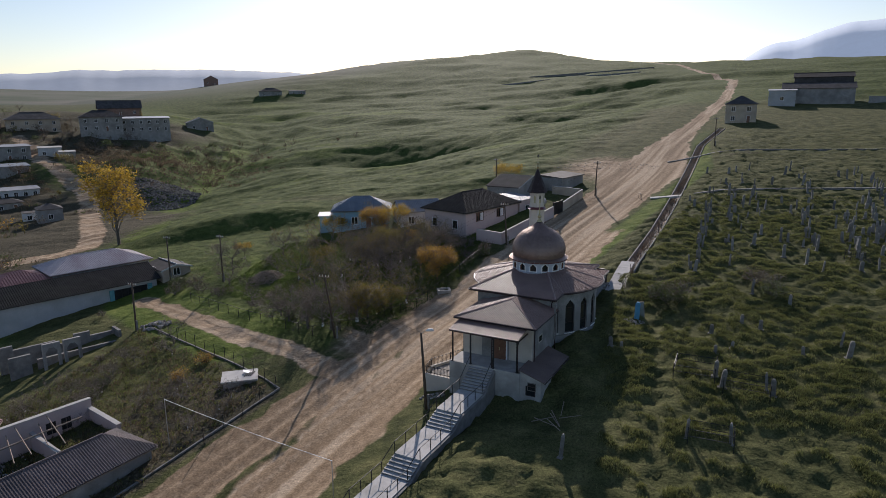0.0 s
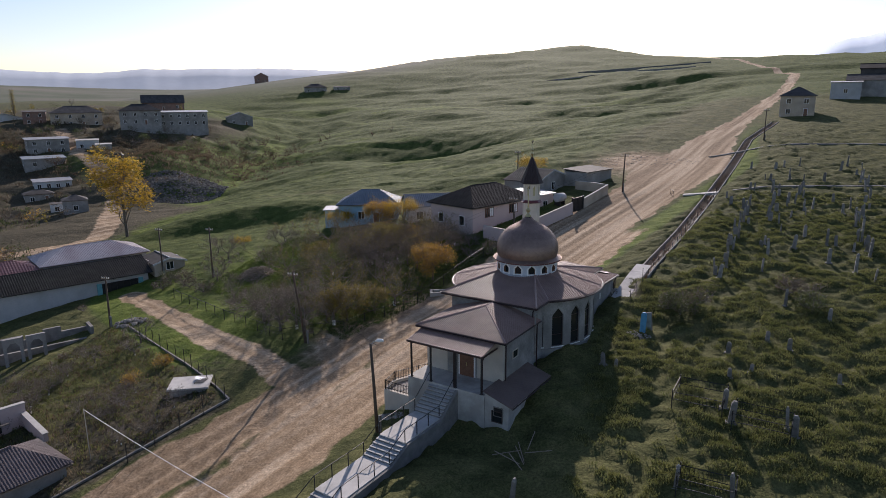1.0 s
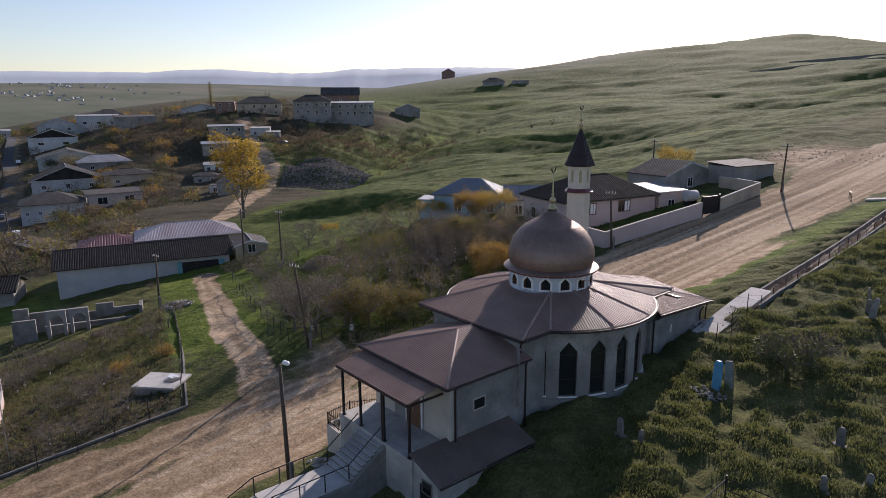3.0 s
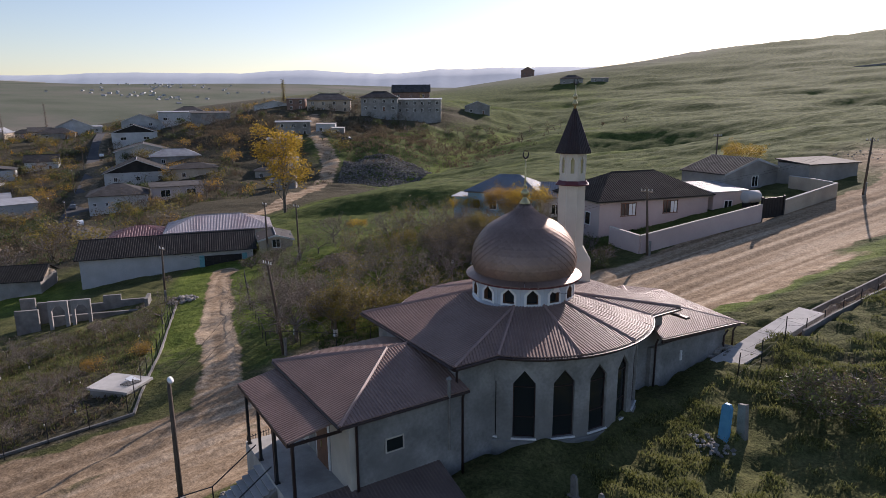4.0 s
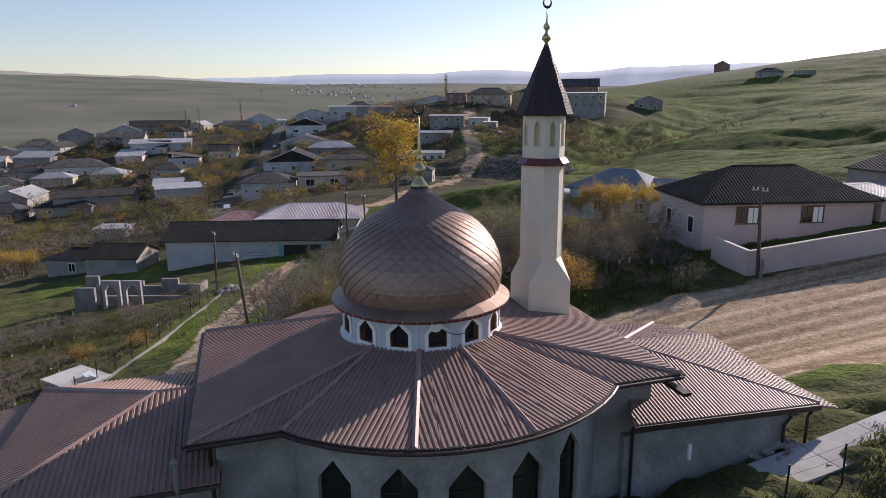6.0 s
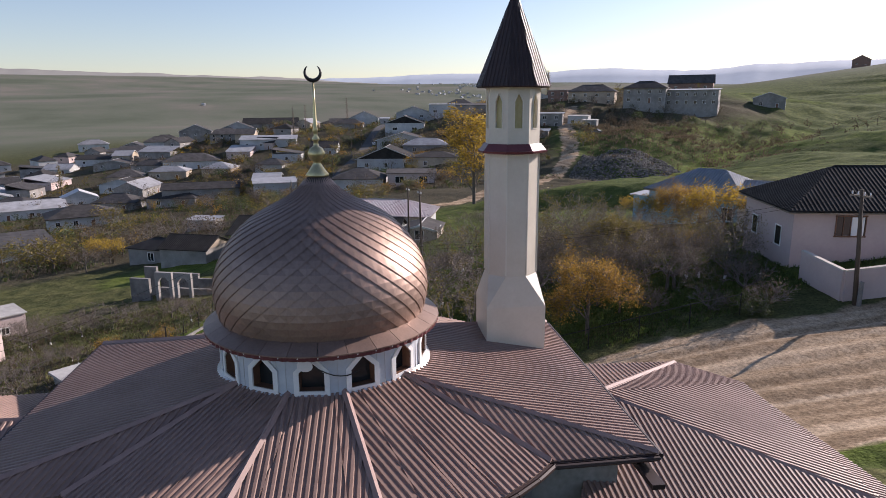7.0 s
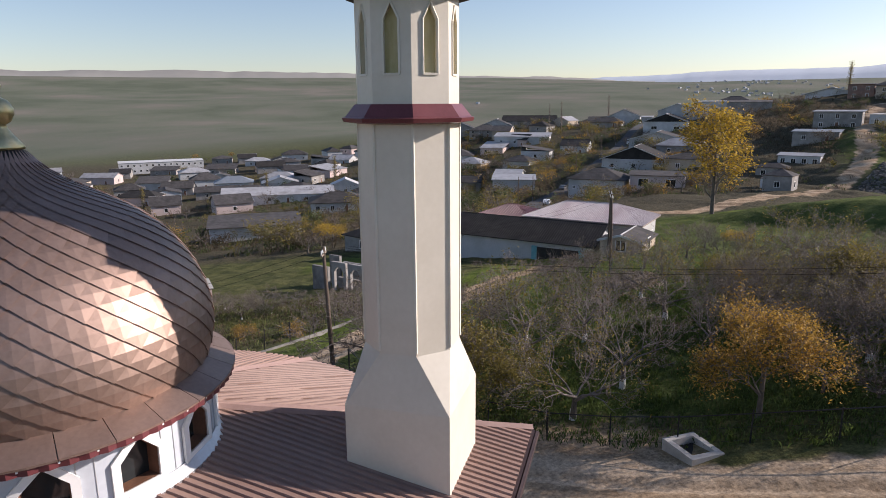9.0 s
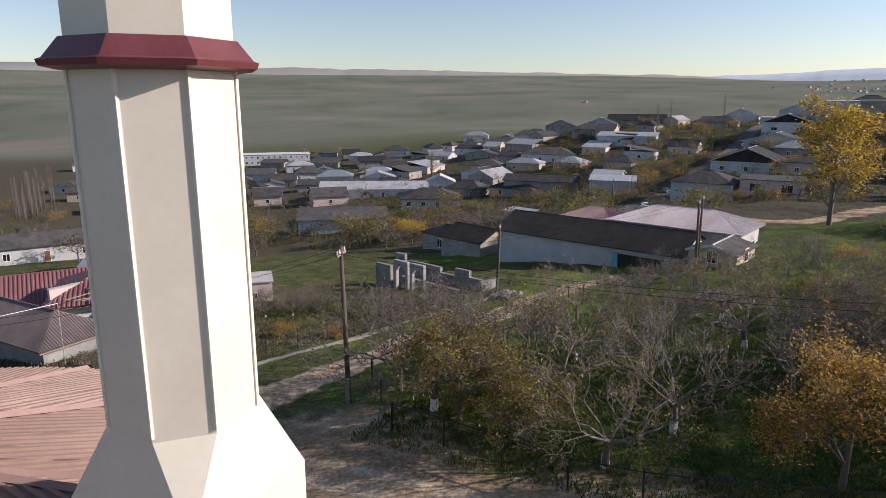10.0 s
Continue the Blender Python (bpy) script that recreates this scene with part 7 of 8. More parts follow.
for k in range(52):     # scrub on the ravine side and below the ridge houses
    t = rng.random()
    put(FAR[rng.choice((0, 3, 4))], -265 + 105 * t + rng.gauss(0, 8), 218 + 40 * t + rng.gauss(0, 9), rng.uniform(0.45, 0.9))
COLUMN = tree("lombardy_poplar", 131, 13.0, 0.16, "leaf_olive", 1100, 0.2, 0.45, "tall narrow poplar with thin yellow leaves", trunk=0.1, group="poplars", column=True)
COLUMN2 = tree("lombardy_poplar", 133, 16.0, 0.2, "leaf_brown", 300, 0.18, 0.3, "tall narrow bare poplar", trunk=0.1, group="poplars", column=True)
for x, y, s, p in ((-284, 244, 1.0, COLUMN), (-222, 284, 0.7, COLUMN), (-369, 136, 1.1, COLUMN2), (-374, 130, 1.0, COLUMN2), (-455, 182, 1.4, COLUMN2), (-300, 20, 1.0, COLUMN), (-285, -8, 0.8, COLUMN), (-234, -40, 0.9, COLUMN)):
    put(p, x, y, s)
for k in range(16):
    put(COLUMN2, -180 - k * 3.4, -92 - k * 2.2 + rng.uniform(-4, 4), rng.uniform(0.7, 1.0))
for proto in BARE + [BARE2, OLIVE, ORANGE, YELLOW, MAPLE, COLUMN, COLUMN2] + SHRUB + FAR:
    discard(proto)

# ---- poles, wires, street lamps ----
def utility_pole(x, y, h, lean=(0, 0), name="utility_pole", label="weathered wooden utility pole with insulators", arms=True, zb=None):
    z = gz(x, y) if zb is None else zb
    ob = thing(name, pose(x, y, z), label, "utility pole", "utility poles")
    part("pole", Shape().tube([(0, 0, -0.8), (lean[0] * 0.5, lean[1] * 0.5, h * 0.5), (lean[0], lean[1], h)], [0.15, 0.125, 0.095], 9), M["pole_wood"], ob, smooth=True)
    part("stub", Shape().box(0.12, -0.1, -0.6, 0.3, 0.1, 1.5), M["concrete_dark"], ob)
    if arms:
        arm = part("crossarm", Shape().box(lean[0] - 0.65, lean[1] - 0.05, h - 0.45, lean[0] + 0.65, lean[1] + 0.05, h - 0.35), M["timber"], ob)
        for u in (-0.55, -0.2, 0.2, 0.55):
            part("insulator", Shape().lathe([(0.035, h - 0.35), (0.05, h - 0.28), (0.03, h - 0.2), (0.045, h - 0.16), (0.01, h - 0.12)], 7, lean[0] + u, lean[1]), M["white"], arm)
    return Vector((x + lean[0], y + lean[1], z + h - 0.25)), ob


def wires(points, sag=0.5, offsets=(-0.5, 0.5)):
    for a, b in zip(points[:-1], points[1:]):
        d = Vector((b.x - a.x, b.y - a.y, 0)).normalized()
        sd = Vector((-d.y, d.x, 0))
        ob = thing("overhead_wire", Matrix(), "thin dark overhead wire between poles", "wire", "overhead wires")
        for o in offsets:
            pts = []
            for k in range(13):
                t = k / 12
                p = a + (b - a) * t + sd * o
                p.z -= sag * 4 * t * (1 - t)
                pts.append(p)
            part("strand", Shape().tube(pts, 0.008, 4), M["wire"], ob)


lamp_top, lamp = utility_pole(-14.35, 52.1, 7.3, (-0.45, 0.2), "street_lamp_pole", "leaning wooden pole carrying a street lamp", arms=False)
lt = (-1.1, 0.7, 7.0)
br = part("lamp_arm", Shape().tube([(-0.43, 0.2, 7.2), (-0.15, 0.1, 7.5), (0.15, 0.0, 7.65)], 0.03, 6), M["galv"], lamp)
part("lamp_head", Shape().tube([(0.05, 0.02, 7.6), (0.3, -0.06, 7.72), (0.7, -0.2, 7.8), (0.85, -0.25, 7.78)], [0.06, 0.14, 0.13, 0.04], 10), M["white"], br, "white oval lamp head", True)
p2_top, _ = utility_pole(-30.3, 68.9, 8.2, (-0.9, -0.5))
hp_top, _ = utility_pole(-14.1, 102.6, 7.0, (-0.4, -0.2))
rd_top, _ = utility_pole(-0.5, 131.4, 6.8, (0.2, 0.0))
up_top, _ = utility_pole(29.0, 182.0, 7.5)
up2_top, _ = utility_pole(-22.0, 142.0, 7.5)
w1_top, _ = utility_pole(-71.5, 94.0, 8.0)
w2_top, _ = utility_pole(-59.7, 91.5, 8.0, (0.3, -0.3))
w3_top, _ = utility_pole(-62.5, 73.5, 7.0, (0, 0.2))
wires([lamp_top, p2_top, w2_top, w1_top], 0.7)
wires([p2_top, hp_top, rd_top, up_top], 1.0)
wires([p2_top, w3_top], 0.6)
wires([hp_top, up2_top], 0.8)
# slack white cable across the road on two thin posts
cable_line = thing("overhead_cable", Matrix(), "slack white cable strung between two thin metal posts", "cable")
CA, CB = Vector((-37.3, 46.0, -1.8)), Vector((-17.6, 38.0, -0.75))
part("cable", Shape().tube([CA + (CB - CA) * (k / 10) - Vector((0, 0, 0.6 * (k / 10) * (1 - k / 10))) for k in range(11)], 0.022, 5), M["white"], cable_line)
for q in (CA, CB):
    part("post", Shape().tube([(q.x, q.y, gz(q.x, q.y) - 0.4), (q.x, q.y, q.z + 0.05)], 0.035, 6), M["galv"], cable_line)
for x, y in ((-188, 99), (-228, 119), (-266, 136), (-308, 152), (-150, 91)):
    utility_pole(x, y, 8.0, label="grey concrete street pole in the village lane")

# ---- walls and fences along road and lane ----
wall_run("garden_kerb", [(-37.5, 38.0), (-31.7, 56.8), (-42.1, 63.4), (-55.5, 71.2), (-62.0, 75.0)], 0.16, 0.16, "concrete_dark", "low concrete footing of a garden fence", "wall")


def post_fence(name, pts, h, gap, label, mesh_rows=4, mat="dark_metal", r=0.035, top_rail=False):
    ob = thing(name, Matrix(), label, "fence")
    for (ax, ay), (bx, by) in zip(pts[:-1], pts[1:]):
        L = math.hypot(bx - ax, by - ay)
        n = max(1, int(L / gap))
        prev = None
        for k in range(n + 1):
            x, y = ax + (bx - ax) * k / n, ay + (by - ay) * k / n
            z = gz(x, y)
            tilt = rng.uniform(-0.06, 0.06)
            part("post", Shape().tube([(x, y, z - 0.4), (x + tilt, y - tilt, z + h * rng.uniform(0.93, 1.07))], r, 6), M[mat], ob)
            if prev:
                for q in range(mesh_rows):
                    zz = 0.15 + (h - 0.2) * q / max(1, mesh_rows - 1)
                    mx, my = (prev[0] + x) / 2, (prev[1] + y) / 2
                    part("strand", Shape().tube([(prev[0], prev[1], prev[2] + zz), (mx, my, (prev[2] + z) / 2 + zz - 0.04), (x, y, z + zz)], 0.007, 3, cap=False), M[mat], ob)
                if top_rail:
                    part("rail", Shape().tube([(prev[0], prev[1], prev[2] + h * 0.95), (x, y, z + h * 0.95)], 0.028, 5), M[mat], ob)
            prev = (x, y, z)
    return ob


post_fence("garden_fence", [(-34.0, 46.5), (-31.9, 56.5), (-42.1, 63.3), (-55.3, 71.0)], 1.7, 2.2, "thin wire garden fence on dark posts")
post_fence("orchard_fence", [(-60.0, 83.0), (-45.5, 75.0), (-33.5, 69.2), (-27.2, 72.0), (-23.2, 80.0), (-20.6, 88.0), (-17.5, 97.0)], 1.4, 2.6, "wire orchard fence on dark posts with a pipe top rail", 3, top_rail=True)
post_fence("cemetery_fence", [(3.4, 77.0), (7.8, 96.4), (14.9, 126.0)], 1.5, 2.4, "wire fence on slim dark posts beside the ditch", 4)

# ditch lining, bridge, path
ditch = thing("ditch_lining", Matrix(), "narrow concrete-lined roadside ditch", "ditch", kind="structure")
for (ax, ay), (bx, by) in zip(DITCH[:-1], DITCH[1:]):
    d = Vector((bx - ax, by - ay, 0))
    nn = Vector((-d.y, d.x, 0)).normalized()
    n = int(d.length / 4) + 1
    for k in range(n):
        A, B = Vector((ax, ay, 0)) + d * k / n, Vector((ax, ay, 0)) + d * (k + 0.98) / n
        for s in (-1, 1):
            lo, hi = [], []
            for P, q in ((A, 0.78), (B, 0.78), (B, 0.95), (A, 0.95)):
                Q = P + nn * q * s
                z = height(Q.x, Q.y)
                lo.append((Q.x, Q.y, z - 1.3))
                hi.append((Q.x, Q.y, z + 0.06))
            if s < 0:
                lo.reverse(), hi.reverse()
            part("lining_slab", Shape().prism(lo, hi), M["concrete_dark"], ditch)


def slab_path(name, pts, width, mat, label, lift=0.1, gap=2.4):
    ob = thing(name, Matrix(), label, "path", kind="structure")
    for (ax, ay), (bx, by) in zip(pts[:-1], pts[1:]):
        d = Vector((bx - ax, by - ay, 0))
        nn = Vector((-d.y, d.x, 0)).normalized() * width / 2
        n = max(1, int(d.length / gap))
        for k in range(n):
            A, B = Vector((ax, ay, 0)) + d * (k + 0.005) / n, Vector((ax, ay, 0)) + d * (k + 0.99) / n
            za, zb = height(A.x, A.y) + lift, height(B.x, B.y) + lift
            lo = [(*(A - nn).xy, za - 0.4), (*(B - nn).xy, zb - 0.4), (*(B + nn).xy, zb - 0.4), (*(A + nn).xy, za - 0.4)]
            part("slab", Shape().prism(lo, [(p[0], p[1], p[2] + 0.4) for p in lo]), M[mat], ob)
    return ob


slab_path("concrete_path", [(2.2, 77.6), (4.5, 88.0)], 1.7, "slab", "pale concrete slab path beside the annex", 0.12)
slab_path("village_road", VILLAGE_LANE, 7.0, "asphalt", "dark worn asphalt lane through the village", 0.08, 7.0)
slab_path("culvert_bridge", [(9.8, 128.4), (15.4, 127.8)], 1.7, "concrete", "pale concrete slab bridge over the ditch", 0.12)
slab_path("kerb_path", [(17.6, 128.0), (30.0, 131.0), (52.0, 134.0)], 0.5, "concrete_dark", "narrow concrete kerb across the field", 0.2)
slab_path("kerb_path", [(16.0, 165.0), (28.0, 172.0), (70.0, 176.0)], 0.5, "concrete_dark", "narrow concrete kerb across the field", 0.2)
rail = thing("culvert_rail", pose(8.0, 128.6, gz(8.0, 128.6), 0, 0, 100), "low rusty pipe rail at the bridge", "rail")
part("bar", Shape().tube([(-1.2, 0, 1.0), (1.2, 0, 1.0)], 0.04, 6), M["dark_metal"], rail)
for x in (-1.1, 0, 1.1):
    part("post", Shape().tube([(x, 0, -0.2), (x, 0, 1.0)], 0.04, 6), M["dark_metal"], rail)

# concrete well frame
well = thing("well_frame", pose(-20.7, 85.7, gz(-20.7, 85.7) - 0.1, 0, 0, 20), "square concrete well frame, open in the middle", "well")
for a in ((-0.95, -0.8, 0.95, -0.55), (-0.95, 0.55, 0.95, 0.8), (-0.95, -0.55, -0.65, 0.55), (0.65, -0.55, 0.95, 0.55)):
    part("side", Shape().box(a[0], a[1], -0.5, a[2], a[3], 0.42), M["concrete"], well)
# near-black plate filling the opening, painted shade for the well's unlit depth
part("cover", Shape().box(-0.65, -0.55, -0.3, 0.65, 0.55, 0.1), M["dark"], well)

# cellar roof slab in the garden
cellar = thing("cellar_roof", pose(-37.0, 58.0, height(-37, 58), 0, 0, 28), "pale concrete cellar roof slab with leaning sheets", "cellar")
part("block", Shape().box(-1.7, -1.3, -0.5, 1.7, 1.3, 0.5), M["wall_block"], cellar)
part("slab", Shape().box(-1.9, -1.5, 0.5, 1.9, 1.5, 0.68), M["slab"], cellar)
for k in range(4):
    part("pipe", Shape().tube([(0.5 + k * 0.22, -0.5, 0.75), (0.9 + k * 0.22, 0.5, 0.75)], 0.07, 6), M["concrete_dark"], cellar)
pan = thing("blue_sheet", pose(-36.4, 58.9, height(-37, 58) + 0.72, 0, 18, 30), "small pale blue sheet lying on the cellar slab", "sheet")
part("sheet", Shape().box(-0.6, -0.35, 0, 0.6, 0.35, 0.05), M["drum_panel"], pan)

# brushwood heap in the orchard, and far hamlets across the valley
def brush_heap(x, y, r, h, label):
    """A mound of cut branches thrown together, thinning to the edge."""
    q = random.Random(int(x * 7 + y))
    s = Shape()
    for _ in range(260):
        a, d = q.uniform(0, 6.283), r * math.sqrt(q.random())
        px, py = x + d * math.cos(a), y + d * math.sin(a)
        z = gz(px, py) + h * (1 - (d / r) ** 2) * q.uniform(0.2, 1.0)
        b, n = q.uniform(0, 6.283), q.uniform(0.4, 1.1)
        s.tube([(px - n * math.cos(b), py - n * math.sin(b), z - 0.12), (px, py, z + 0.14), (px + n * math.cos(b), py + n * math.sin(b), z - 0.1)], [0.035, 0.05, 0.02], 4)
    return tagged(new("brush_heap", s.data("brush_heap", M["timber"])), label, "brushwood", kind="stuff")


brush_heap(-51.7, 91.6, 2.6, 1.3, "grey heap of cut branches in the orchard")


def hamlet(cx, cy, rx, ry, n, seed, label):
    """Small far houses with pitched roofs, too far off to tell apart."""
    q = random.Random(seed)
    wl_, rf = Shape(), Shape()
    for _ in range(n):
        x, y = cx + q.gauss(0, rx), cy + q.gauss(0, ry)
        z, a = height(x, y), q.uniform(0, 3.1)
        m = pose(x, y, z, 0, 0, math.degrees(a))
        w, d, h, e = q.uniform(5, 9), q.uniform(2, 3), q.uniform(1.6, 2.4), q.uniform(1.0, 1.8)
        wl_.box(-w / 2, -d, -2, w / 2, d, h, m)
        rf.prism([m @ Vector((-w / 2 - 0.5, -d - 0.5, h)), m @ Vector((w / 2 + 0.5, -d - 0.5, h)), m @ Vector((w / 2 + 0.5, d + 0.5, h)), m @ Vector((-w / 2 - 0.5, d + 0.5, h))],
                 [m @ Vector((-w / 2, -0.1, h + e)), m @ Vector((w / 2, -0.1, h + e)), m @ Vector((w / 2, 0.1, h + e)), m @ Vector((-w / 2, 0.1, h + e))])
    ob = tagged(new("far_hamlet", wl_.data("far_hamlet", M["wall_white"])), label, "houses", kind="stuff")
    part("roofs", rf, M["roof_pale"], ob, "weathered pale and grey roofs", kind="stuff")


hamlet(-1500, 700, 130, 60, 34, 5, "pale far houses of the next village across the valley")
hamlet(-1900, 980, 200, 60, 34, 6, "tiny white houses far across the valley")
hamlet(-1250, 120, 4, 4, 1, 9, "lone white farmhouse in the open valley")

# scrap timber and rubble beside the mosque
for k in range(7):
    x, y = -2.4 + rng.uniform(-1.5, 1.5), 49.5 + rng.uniform(-1.5, 2.0)
    a = rng.uniform(0, 3.1)
    z = gz(x, y)
    tb = thing("scrap_timber", Matrix(), "grey scrap timber lying in the shade", "timber", "scrap timber")
    part("plank", Shape().tube([(x - math.cos(a), y - math.sin(a), z + 0.12), (x + math.cos(a), y + math.sin(a), z + 0.3 + 0.3 * rng.random())], 0.035, 5), M["timber"], tb)


def boulder(r, size):
    s = Shape()
    pts = []
    for i in range(5):
        for j in range(7):
            a, b = math.pi * (i / 4 - 0.5), 2 * math.pi * j / 7
            k = size * r.uniform(0.75, 1.15)
            pts.append((k * math.cos(a) * math.cos(b), k * math.cos(a) * math.sin(b), 0.7 * k * math.sin(a)))
    s.add(pts, [(i * 7 + j, i * 7 + (j + 1) % 7, (i + 1) * 7 + (j + 1) % 7, (i + 1) * 7 + j) for i in range(4) for j in range(7)])
    return s


def rubble(cx, cy, rx, ry, n, size, label, lift=0.0, mat="rubble", clear=None):
    s = Shape()
    for _ in range(n):
        a, q = rng.uniform(0, 6.28), math.sqrt(rng.random())
        x, y = cx + rx * q * math.cos(a), cy + ry * q * math.sin(a)
        b = boulder(rng, size * rng.uniform(0.4, 1.3))
        if clear and polyline_distance(np.array([x]), np.array([y]), clear)[0] < 4.5:
            continue
        z = gz(x, y) + lift * (1 - q)
        s.add([(p[0] + x, p[1] + y, p[2] + z) for p in b.v], b.f)
    ob = new("rubble_heap", s.data("rubble_heap", M[mat]))
    return tagged(ob, label, "rubble", kind="stuff")


rubble(0.9, 79.6, 1.3, 1.0, 70, 0.25, "heap of broken stone at the annex corner", 0.7)
rubble(4.7, 69.9, 1.2, 0.8, 60, 0.11, "loose white stones round a grave", 0.1)
rubble(-14.5, 55.0, 1.2, 0.6, 50, 0.16, "stones at the foot of the terrace")
rubble(-147, 186, 18, 16, 4200, 0.4, "spoil heap of dark broken rock", 0.0, "spoil", TRACK)
rubble(-60.0, 74.5, 2.5, 1.5, 60, 0.3, "broken concrete beside the lane", 0.4)
rubble(2.0, 160.0, 12, 5, 120, 0.14, "stones scattered along the road bank")

# ---- cemetery ----
STONES = [(24.0, 133.5), (26.3, 144.4), (20.7, 126.7), (15.5, 99.9), (14.6, 96.4), (17.2, 107.5), (12.2, 87.2), (18.1, 96.3), (21.7, 96.1), (27.2, 115.6), (25.7, 98.4), (24.7, 92.2), (31.8, 109.6),
          (29.9, 100.4), (29.6, 96.7), (27.8, 86.3), (38.5, 118.8), (35.3, 106.9), (34.0, 99.7), (32.9, 93.5), (32.3, 87.0), (38.4, 103.0), (38.0, 98.8), (37.1, 94.1), (43.6, 121.4), (40.9, 112.0),
          (23.5, 62.9), (23.5, 65.2), (14.8, 55.2), (15.2, 54.6), (11.2, 54.9), (10.9, 56.7), (21.2, 74.5), (18.1, 78.1), (10.7, 47.2), (7.5, 47.3), (-1.7, 42.9)]


def gravestone(h, w, d, top):
    """Upright stele: tapered slab with a shaped head, on a low foot."""
    ob = thing("gravestone", pose(0, 0, -60), "grey stone grave stele standing in the grass", "gravestone", "gravestones")
    s = Shape()
    s.prism([(-w / 2, -d / 2, -0.4), (w / 2, -d / 2, -0.4), (w / 2, d / 2, -0.4), (-w / 2, d / 2, -0.4)], [(-w * 0.44, -d * 0.42, h * 0.88), (w * 0.44, -d * 0.42, h * 0.88), (w * 0.44, d * 0.42, h * 0.88), (-w * 0.44, d * 0.42, h * 0.88)])
    part("stele", s, M["stone_grey"], ob)
    if top:
        part("head", Shape().lathe([(w * 0.3, h * 0.88), (w * 0.5, h * 0.93), (w * 0.5, h * 1.0), (w * 0.25, h * 1.06), (0.02, h * 1.08)], 8), M["stone_grey"], ob)
    else:
        part("head", Shape().prism([(-w * 0.44, -d * 0.42, h * 0.88), (w * 0.44, -d * 0.42, h * 0.88), (w * 0.44, d * 0.42, h * 0.88), (-w * 0.44, d * 0.42, h * 0.88)], [(-w * 0.22, -d * 0.4, h), (w * 0.22, -d * 0.4, h), (w * 0.22, d * 0.4, h), (-w * 0.22, d * 0.4, h)]), M["stone_grey"], ob)
    part("foot", Shape().box(-w * 0.8, -d * 1.1, -0.3, w * 0.8, d * 1.1, 0.08), M["concrete_dark"], ob)
    return ob


GRAVES = [gravestone(1.6, 0.42, 0.2, False), gravestone(1.9, 0.3, 0.26, True), gravestone(1.3, 0.5, 0.18, False), gravestone(1.75, 0.24, 0.24, False)]


def put_grave(x, y, s=1.0, k=None):
    k = rng.randrange(4) if k is None else k
    ob = copy_thing(GRAVES[k], pose(x, y, gz(x, y) - 0.05, rng.uniform(-6, 6), rng.uniform(-6, 6), -15 + rng.uniform(-20, 20)))
    ob.scale = (s, s, s)


for x, y in STONES:
    put_grave(x, y, rng.uniform(0.8, 1.15))
# rows of stelae in the upper cemetery
for (ax, ay), (bx, by), n in (((14.2, 92.5), (19.0, 118.0), 17), ((20.5, 108.0), (24.5, 128.0), 9), ((29.3, 96.0), (33.0, 117.0), 10), ((33.5, 90.5), (38.5, 113.0), 13), ((38.8, 96.0), (45.0, 124.0), 16), ((26.0, 116.0), (29.0, 134.0), 7), ((35.0, 118.0), (39.0, 138.0), 8), ((46.0, 118.0), (52.0, 142.0), 10), ((11.8, 84.0), (13.5, 90.0), 4)):
    for k in range(n):
        t = k / (n - 1) + rng.gauss(0, 0.012)
        put_grave(ax + (bx - ax) * t + rng.gauss(0, 0.35), ay + (by - ay) * t, rng.uniform(0.75, 1.15))
for k in range(64):
    put_grave(rng.uniform(16, 52), rng.uniform(84, 150), rng.uniform(0.6, 1.1))
for x, y in ((2.0, 61.5), (3.0, 61.9), (12.0, 66.5), (13.4, 63.2), (16.8, 67.5), (15.3, 69.0), (19.5, 62.5), (11.7, 61.8)):
    put_grave(x, y, rng.uniform(0.6, 0.9), 2)
for gsv in GRAVES:
    discard(gsv)
blue = thing("blue_gravestone", pose(4.9, 70.7, gz(4.9, 70.7), 0, 2, -15), "bright blue painted grave stele with rounded corners", "gravestone")
part("stele", Shape().prism([(-0.26, -0.12, -0.3), (0.26, -0.12, -0.3), (0.26, 0.12, -0.3), (-0.26, 0.12, -0.3)], [(-0.25, -0.1, 1.6), (0.25, -0.1, 1.6), (0.25, 0.1, 1.6), (-0.25, 0.1, 1.6)]), M["stone_blue"], blue)
part("head", Shape().prism([(-0.25, -0.1, 1.6), (0.25, -0.1, 1.6), (0.25, 0.1, 1.6), (-0.25, 0.1, 1.6)], [(-0.12, -0.1, 1.78), (0.12, -0.1, 1.78), (0.12, 0.1, 1.78), (-0.12, 0.1, 1.78)]), M["stone_blue"], blue)
dark = thing("dark_gravestone", pose(5.5, 71.6, gz(5.5, 71.6), 0, -4, -25), "dark leaning grave stele beside the blue one", "gravestone")
part("stele", Shape().prism([(-0.28, -0.12, -0.3), (0.28, -0.12, -0.3), (0.28, 0.12, -0.3), (-0.28, 0.12, -0.3)], [(-0.24, -0.1, 1.75), (0.24, -0.1, 1.85), (0.24, 0.1, 1.85), (-0.24, 0.1, 1.75)]), M["concrete_dark"], dark)


